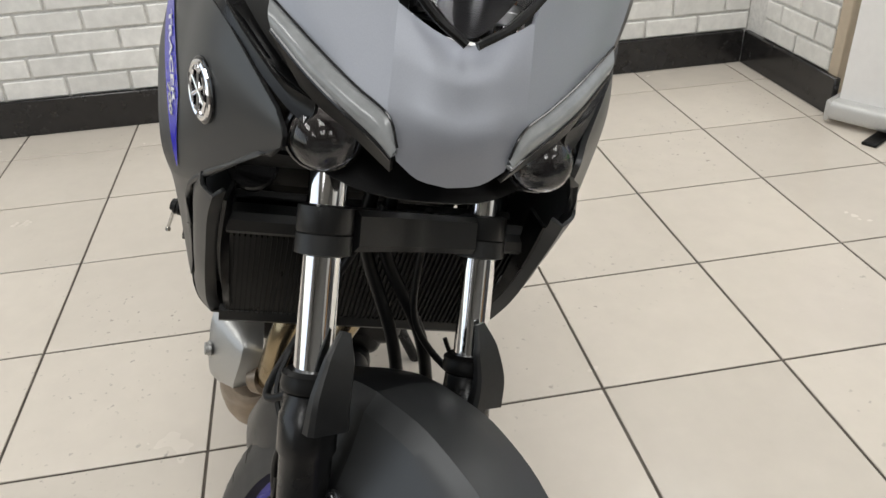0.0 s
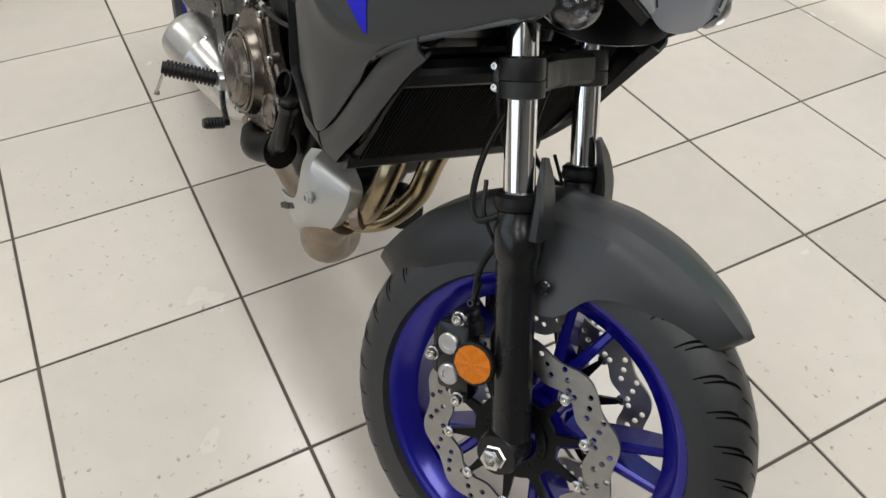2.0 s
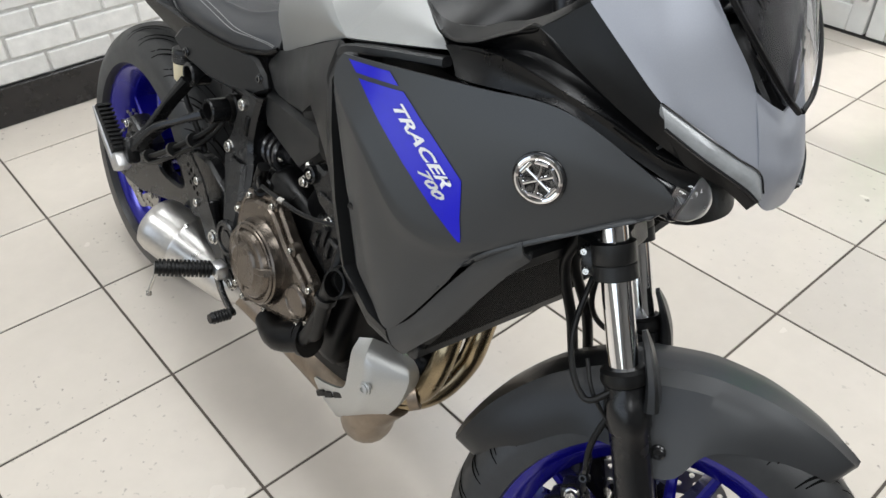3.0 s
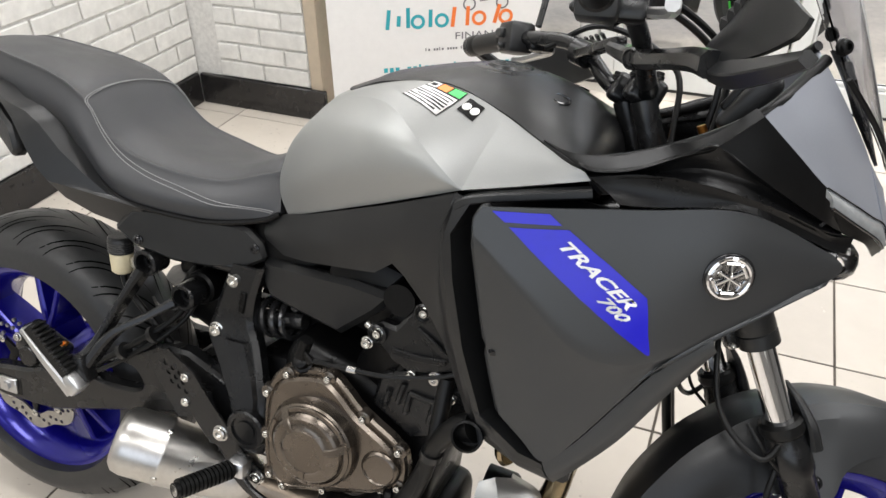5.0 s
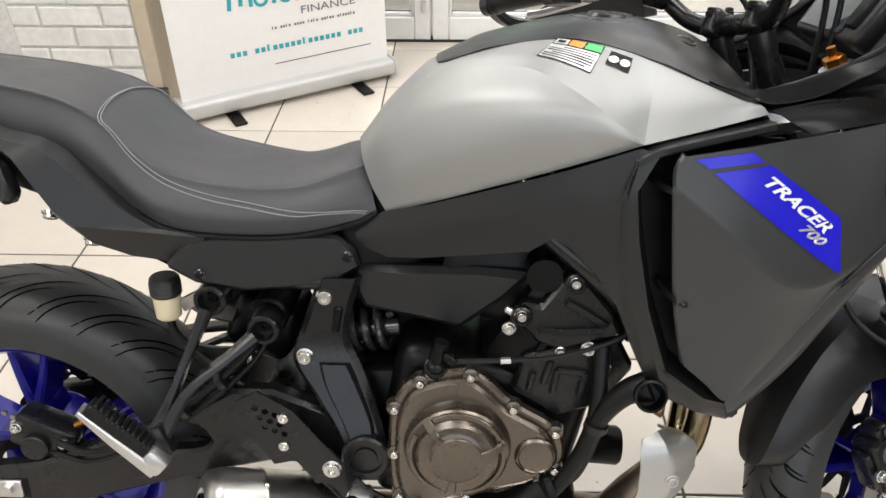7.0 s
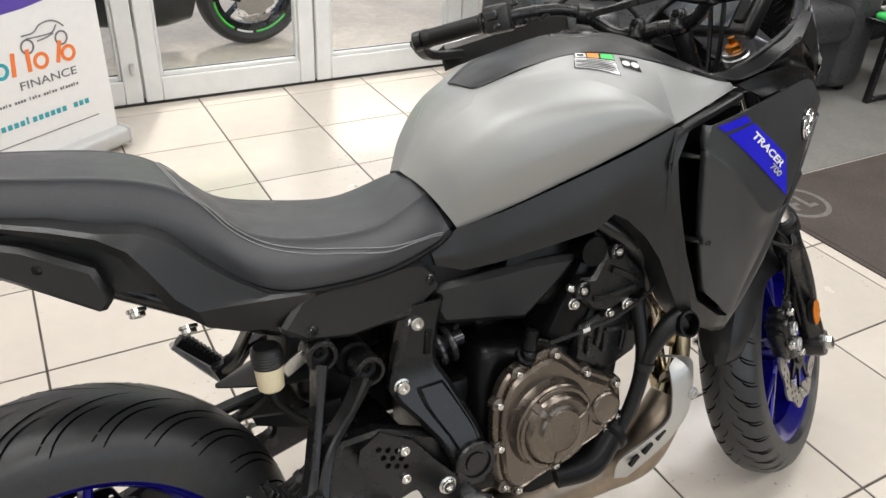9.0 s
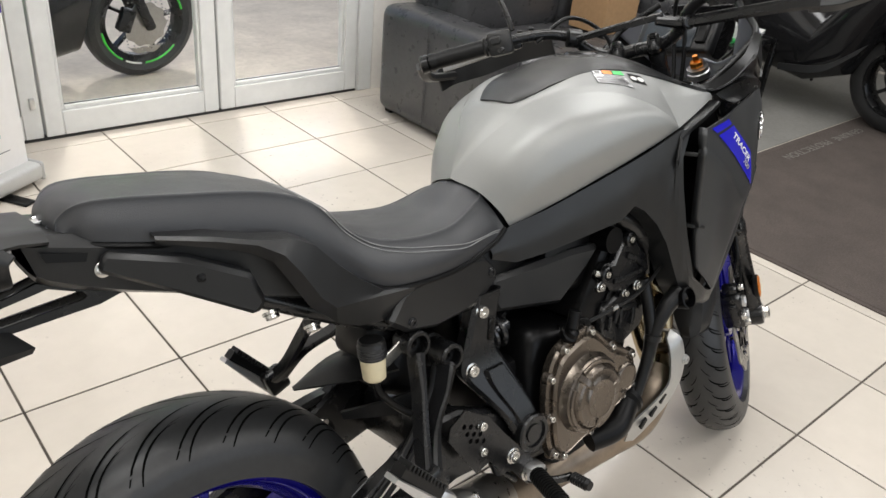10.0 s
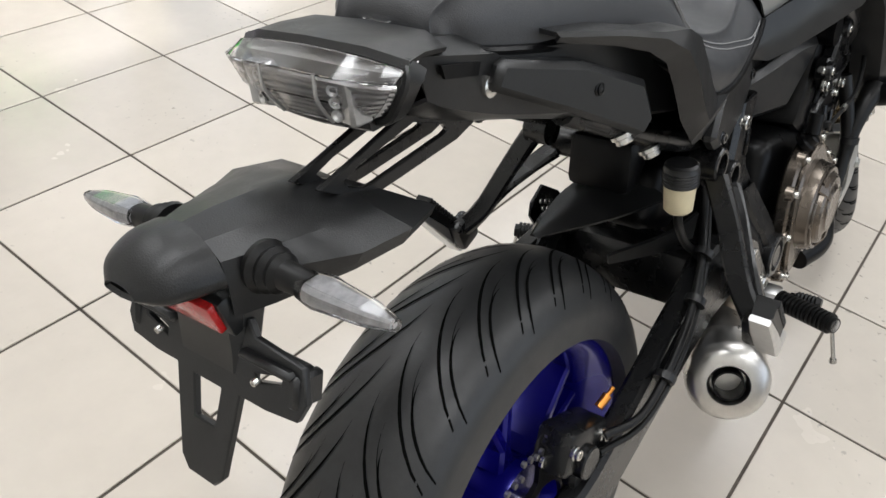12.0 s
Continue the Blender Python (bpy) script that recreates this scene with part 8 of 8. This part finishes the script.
for x0, y0, x1, y1 in ((2.145, 0.99, 2.165, 1.08), (2.165, 1.06, 2.20, 1.08), (2.165, 1.02, 2.195, 1.04), (2.215, 0.99, 2.235, 1.08), (2.235, 0.99, 2.265, 1.01)):
    part("printed_bar", box(x0, y0, 0.008, x1, y1, 0.0089), "mat_edge", mat)
text_mesh("mat_lettering", "GENUINE", 0.068, "mat_edge", mat, Matrix.Translation((4.02, 1.110, 0.0085)) @ Matrix.Rotation(math.pi, 4, "Z"), 0.0004, "LEFT", width=1.15)
text_mesh("mat_lettering", "PROTECTION", 0.068, "mat_edge", mat, Matrix.Translation((3.63, 1.110, 0.0085)) @ Matrix.Rotation(math.pi, 4, "Z"), 0.0004, "LEFT", width=1.15)
grey_mat = tagged(part("grey_mat", box(2.30, 1.215, 0.0, 5.5, 2.60, 0.005, 0.002), "grey_floor"), "plain grey rubber mat beside the brown one", "mat")

# ---- low table with oddments ----
table = empty("side_table", "low black metal side table with a cluttered top", "table", pose(3.42, 1.64, 0.005))
part("tabletop", box(0.0, 0.0, 0.375, 0.44, 0.40, 0.40, 0.004), "satin", table)
for x in (0.0, 0.41):
    for y in (0.0, 0.37):
        part("leg", box(x, y, 0.0, x + 0.03, y + 0.03, 0.375, 0.002), "satin", table)
for y in (0.0, 0.37):
    part("stretcher", box(0.03, y + 0.004, 0.0, 0.41, y + 0.026, 0.022, 0.002), "satin", table)
tagged(part("paper_cup", lathe([(0, 0.032), (0.002, 0.036), (0.095, 0.045), (0.097, 0.043), (0.006, 0.032), (0.006, 0.001)], (3.55, 1.74, 0.405), (3.55, 1.74, 1.5), 24), "paper"), "white paper cup on the low table", "cup")
for i in range(3):
    tagged(part("paper_stack", obox((3.71 + 0.01 * i, 1.80 - 0.02 * i, 0.411 + 0.011 * i), (0.20, 0.13, 0.010), (0, 0, 14 * i - 10), 0.001, 1), "paper"), "loose white papers on the low table", "paper")
tagged(part("green_cloth", padded(3.44, 1.70, 0.405, 3.50, 1.76, 0.43, 0.012, 0.006, 2), "green_l"), "small crumpled green cloth on the table", "cloth")

# ---- black scooter beyond the mat ----
scooter = empty("scooter", "large black scooter parked on the mat", "scooter", pose(4.13, 1.00, 0.008, 0, 0, -100) @ pose(0, 0, 0, 7, 0, 0))
part("front_wheel", lathe([(-0.05, 0.17), (-0.05, 0.185), (-0.02, 0.175), (0.02, 0.175), (0.05, 0.185), (0.05, 0.17), (0.03, 0.155), (-0.03, 0.155)], (0, 0, 0.28), (0, 1, 0.28), 48, closed=True), "satin", scooter)
part("tyre", lathe([(-0.055, 0.185), (-0.062, 0.215), (-0.055, 0.25), (-0.035, 0.275), (0, 0.283), (0.035, 0.275), (0.055, 0.25), (0.062, 0.215), (0.055, 0.185)], (0, 0, 0.283), (0, 1, 0.283), 56, closed=True), "rubber", scooter)
for k in range(5):
    a = 2 * math.pi * k / 5
    part("spoke", bar([(0.02 * math.cos(a), 0, 0.28 + 0.02 * math.sin(a)), (0.165 * math.cos(a), 0, 0.28 + 0.165 * math.sin(a))], 0.05, 0.02, (0, 1, 0), 3), "satin", scooter)
part("brake_disc", disc_bm((0, 0, 0.28), 0.07, 0.13, 0.09, 0.004, 8, 4), "steel", scooter)
part("mudguard", shell(both([[(0.305 * math.cos(q), 0, 0.28 + 0.305 * math.sin(q)), (0.30 * math.cos(q), -0.05, 0.28 + 0.30 * math.sin(q)), (0.26 * math.cos(q), -0.085, 0.28 + 0.26 * math.sin(q))] for q in (0.7, 1.2, 1.8, 2.4, 2.9)]), 0.004, 4, 4), "gloss", scooter)
BODY = [
    [(0.12, 0.0, 0.95), (0.10, -0.16, 0.95), (0.02, -0.26, 0.90), (-0.06, -0.22, 0.72), (-0.10, -0.10, 0.60), (-0.10, 0.0, 0.58)],
    [(-0.16, 0.0, 0.98), (-0.16, -0.18, 0.92), (-0.20, -0.27, 0.76), (-0.24, -0.25, 0.48), (-0.25, -0.16, 0.30), (-0.25, 0.0, 0.28)],
    [(-0.42, 0.0, 0.62), (-0.42, -0.16, 0.58), (-0.44, -0.26, 0.46), (-0.46, -0.25, 0.30), (-0.48, -0.18, 0.20), (-0.48, 0.0, 0.19)],
    [(-0.80, 0.0, 0.80), (-0.80, -0.14, 0.76), (-0.80, -0.24, 0.56), (-0.80, -0.24, 0.32), (-0.80, -0.18, 0.22), (-0.80, 0.0, 0.20)],
    [(-1.25, 0.0, 0.88), (-1.25, -0.14, 0.86), (-1.25, -0.20, 0.72), (-1.25, -0.18, 0.56), (-1.25, -0.12, 0.50), (-1.25, 0.0, 0.48)],
]
part("body", shell(both(BODY), 0.006, 4, 5, False, True), "gloss", scooter, sharp=25)
part("lower_blade", shell([[(-0.10, -0.235, 0.52), (-0.30, -0.275, 0.36), (-0.60, -0.262, 0.28)], [(-0.14, -0.24, 0.46), (-0.32, -0.272, 0.31), (-0.60, -0.258, 0.24)]], 0.006, 4, 3), "cowl", scooter)
part("fork_leg", rod((0.0, 0.08, 0.28), (-0.16, 0.08, 0.75), 0.022, 14), "satin", scooter)
part("fork_leg", rod((0.0, -0.08, 0.28), (-0.16, -0.08, 0.75), 0.022, 14), "satin", scooter)
part("indicator", obox((0.06, -0.25, 0.86), (0.07, 0.02, 0.03), (0, 10, 0), 0.006, 2), "amber", scooter)
part("seat", padded(-1.2, -0.16, 0.80, -0.62, 0.16, 0.92, 0.04, 0.01, 4), "seat", scooter)
part("rear_wheel", lathe([(-0.06, 0.16), (-0.075, 0.22), (-0.045, 0.275), (0.045, 0.275), (0.075, 0.22), (0.06, 0.16)], (-1.45, 0, 0.278), (-1.45, 1, 0.278), 40, closed=True), "rubber", scooter)
part("stand", tube([(-0.66, 0.14, 0.24), (-0.70, 0.24, 0.06), (-0.72, 0.27, 0.028)], 0.010, 10), "satin", scooter)

# ---- green sport motorcycle outside ----
sport = empty("sport_motorcycle", "green and black sport motorcycle parked outside the glass", "motorcycle", pose(0.88, 3.66, -0.01, 8, 0, 4))
part("front_wheel", lathe([(-0.045, 0.215), (-0.045, 0.228), (-0.02, 0.200), (0.02, 0.200), (0.045, 0.228), (0.045, 0.215), (0.02, 0.186), (-0.02, 0.186)], (0, 0, 0.30), (0, 1, 0.30), 56, closed=True), "satin", sport)
part("tyre", lathe([(-0.045, 0.226), (-0.058, 0.255), (-0.045, 0.285), (-0.02, 0.298), (0, 0.30), (0.02, 0.298), (0.045, 0.285), (0.058, 0.255), (0.045, 0.226)], (0, 0, 0.30), (0, 1, 0.30), 64, closed=True), "rubber", sport)
for a0, a1 in ((0.25, 1.2), (3.3, 4.15), (4.75, 5.6)):
    part("rim_stripe", tube([(0.221 * math.cos(a0 + (a1 - a0) * i / 6), -0.046, 0.30 + 0.221 * math.sin(a0 + (a1 - a0) * i / 6)) for i in range(7)], 0.0055, 6, 4), "green", sport, "green rim tape")
part("rim_stripe", tube([(0.221 * math.cos(4.25 + 0.4 * i / 4), -0.046, 0.30 + 0.221 * math.sin(4.25 + 0.4 * i / 4)) for i in range(5)], 0.0055, 6, 4), "paper", sport)
for k in range(5):
    a = 2 * math.pi * k / 5 + 0.15
    part("spoke", bar([(0.03 * math.cos(a), 0, 0.30 + 0.03 * math.sin(a)), (0.19 * math.cos(a), 0, 0.30 + 0.19 * math.sin(a))], 0.04, 0.016, (0, 1, 0), 3), "satin", sport)
part("brake_disc", disc_bm((0, 0, 0.30), -0.065, 0.155, 0.115, 0.004, 10, 5), "steel", sport, "wavy drilled brake disc")
part("calliper", obox((-0.11, -0.085, 0.34), (0.07, 0.05, 0.12), (0, 20, 0), 0.01, 2), "satin", sport)
for sy in (-1, 1):
    part("fork_leg", rod((0.02, sy * 0.095, 0.29), (-0.20, sy * 0.095, 0.80), 0.027, 16), "satin", sport)
part("mudguard", shell(both([[(0.325 * math.cos(q), 0, 0.30 + 0.325 * math.sin(q)), (0.32 * math.cos(q), -0.05, 0.30 + 0.32 * math.sin(q)), (0.28 * math.cos(q), -0.075, 0.30 + 0.28 * math.sin(q))] for q in (0.9, 1.4, 1.9, 2.4)]), 0.004, 4, 4), "gloss", sport)
FAIR = [
    [(-0.16, -0.16, 0.95), (-0.10, -0.20, 0.78), (-0.32, -0.22, 0.60)],
    [(-0.50, -0.22, 0.98), (-0.50, -0.24, 0.78), (-0.50, -0.23, 0.58)],
    [(-0.85, -0.20, 0.92), (-0.85, -0.22, 0.74), (-0.85, -0.20, 0.58)],
]
part("upper_fairing", shell(FAIR, 0.005, 4, 4), "green", sport)
part("upper_fairing", shell([[(p[0], -p[1], p[2]) for p in r] for r in FAIR], -0.005, 4, 4), "green", sport)
LOW = [
    [(-0.31, -0.225, 0.62), (-0.34, -0.19, 0.42), (-0.36, -0.12, 0.24), (-0.36, 0.0, 0.20)],
    [(-0.55, -0.232, 0.60), (-0.55, -0.21, 0.40), (-0.55, -0.14, 0.22), (-0.55, 0.0, 0.18)],
    [(-0.90, -0.20, 0.60), (-0.90, -0.18, 0.42), (-0.90, -0.13, 0.26), (-0.90, 0.0, 0.22)],
]
part("belly_pan", shell(both([r[::-1] for r in LOW]), 0.005, 4, 4), "gloss", sport)
part("tank", padded(-1.0, -0.17, 0.80, -0.5, 0.17, 1.05, 0.08, 0.02, 6), "green", sport)
part("silencer", rod((-0.95, -0.18, 0.36), (-1.45, -0.24, 0.52), 0.055, 24, 0.01), "exhaust", sport)
part("seat", padded(-1.55, -0.13, 0.86, -0.98, 0.13, 0.96, 0.03, 0.01, 8), "seat", sport)
part("rear_tyre", lathe([(-0.07, 0.22), (-0.092, 0.25), (-0.07, 0.295), (0, 0.315), (0.07, 0.295), (0.092, 0.25), (0.07, 0.22)], (-1.42, 0, 0.315), (-1.42, 1, 0.315), 56, closed=True), "rubber", sport)
part("rear_wheel", lathe([(-0.07, 0.215), (-0.07, 0.228), (0.07, 0.228), (0.07, 0.215)], (-1.42, 0, 0.315), (-1.42, 1, 0.315), 48, closed=True), "satin", sport)
part("swingarm", bar([(-0.9, -0.10, 0.40), (-1.42, -0.11, 0.315)], 0.04, 0.07, (0, 1, 0), 3), "satin", sport)
part("side_stand", tube([(-0.85, 0.12, 0.24), (-0.88, 0.22, 0.06), (-0.89, 0.25, 0.035)], 0.010, 10), "satin", sport)

# ---- floor tiles ----
tile_bm = box(0.003, 0.003, -0.004, T - 0.003, T - 0.003, 0.0, 0.0012)
tile_me = bpy.data.meshes.new("tile")
tile_bm.to_mesh(tile_me)
tile_bm.free()
tile_me.materials.append(M["tile"])
for i in range(-4, 14):
    for j in range(-7, 8):
        x, y = i * T, j * T
        if x < X0 - T or y + T > Y1 + 0.35 or (x > 2.4 and -1.5 < y < 0.7):
            continue
        o = new("tile", tile_me)
        o.parent = floor
        o.location = (x, y, 0)

# ---- brick slips ----
BW, BH, GAP = 0.215, 0.068, 0.010


def bricks(wall, origin, along, n_cols, z0, rows, limit, out):
    vs = box(0, 0, 0, BW, 0.012, BH, 0.004)
    me = bpy.data.meshes.new("brick")
    vs.to_mesh(me)
    vs.free()
    me.materials.append(M["brick"])
    half = box(0, 0, 0, (BW - GAP) / 2, 0.012, BH, 0.004)
    mh = bpy.data.meshes.new("half_brick")
    half.to_mesh(mh)
    half.free()
    mh.materials.append(M["brick"])
    rnd = random.Random(5)
    ang = math.atan2(along[1], along[0])
    for r in range(rows):
        off = -(BW + GAP) / 2 if r % 2 else 0.0
        for c in range(n_cols + (1 if r % 2 else 0)):
            u = c * (BW + GAP) + off
            first, last = r % 2 and c == 0, r % 2 and c == n_cols
            if first:
                u = 0.0
            o = new("brick", mh if first or last else me)
            o.parent = wall
            o.matrix_basis = Matrix.Translation(Vector(origin) + Vector(along) * u + Vector((0, 0, z0 + r * (BH + GAP)))) @ Matrix.Rotation(ang, 4, "Z") @ Matrix.Translation((0, rnd.uniform(-0.001, 0.0015), 0))


bricks(wall_west, (X0 - 0.006, STUB_Y - 0.004, 0), (0, -1, 0), 19, 0.138, 18, 300, 1)
bricks(wall_north_stub, (STUB_X - 0.064, STUB_Y + 0.006, 0), (-1, 0, 0), 2, 0.138, 18, 300, 1)
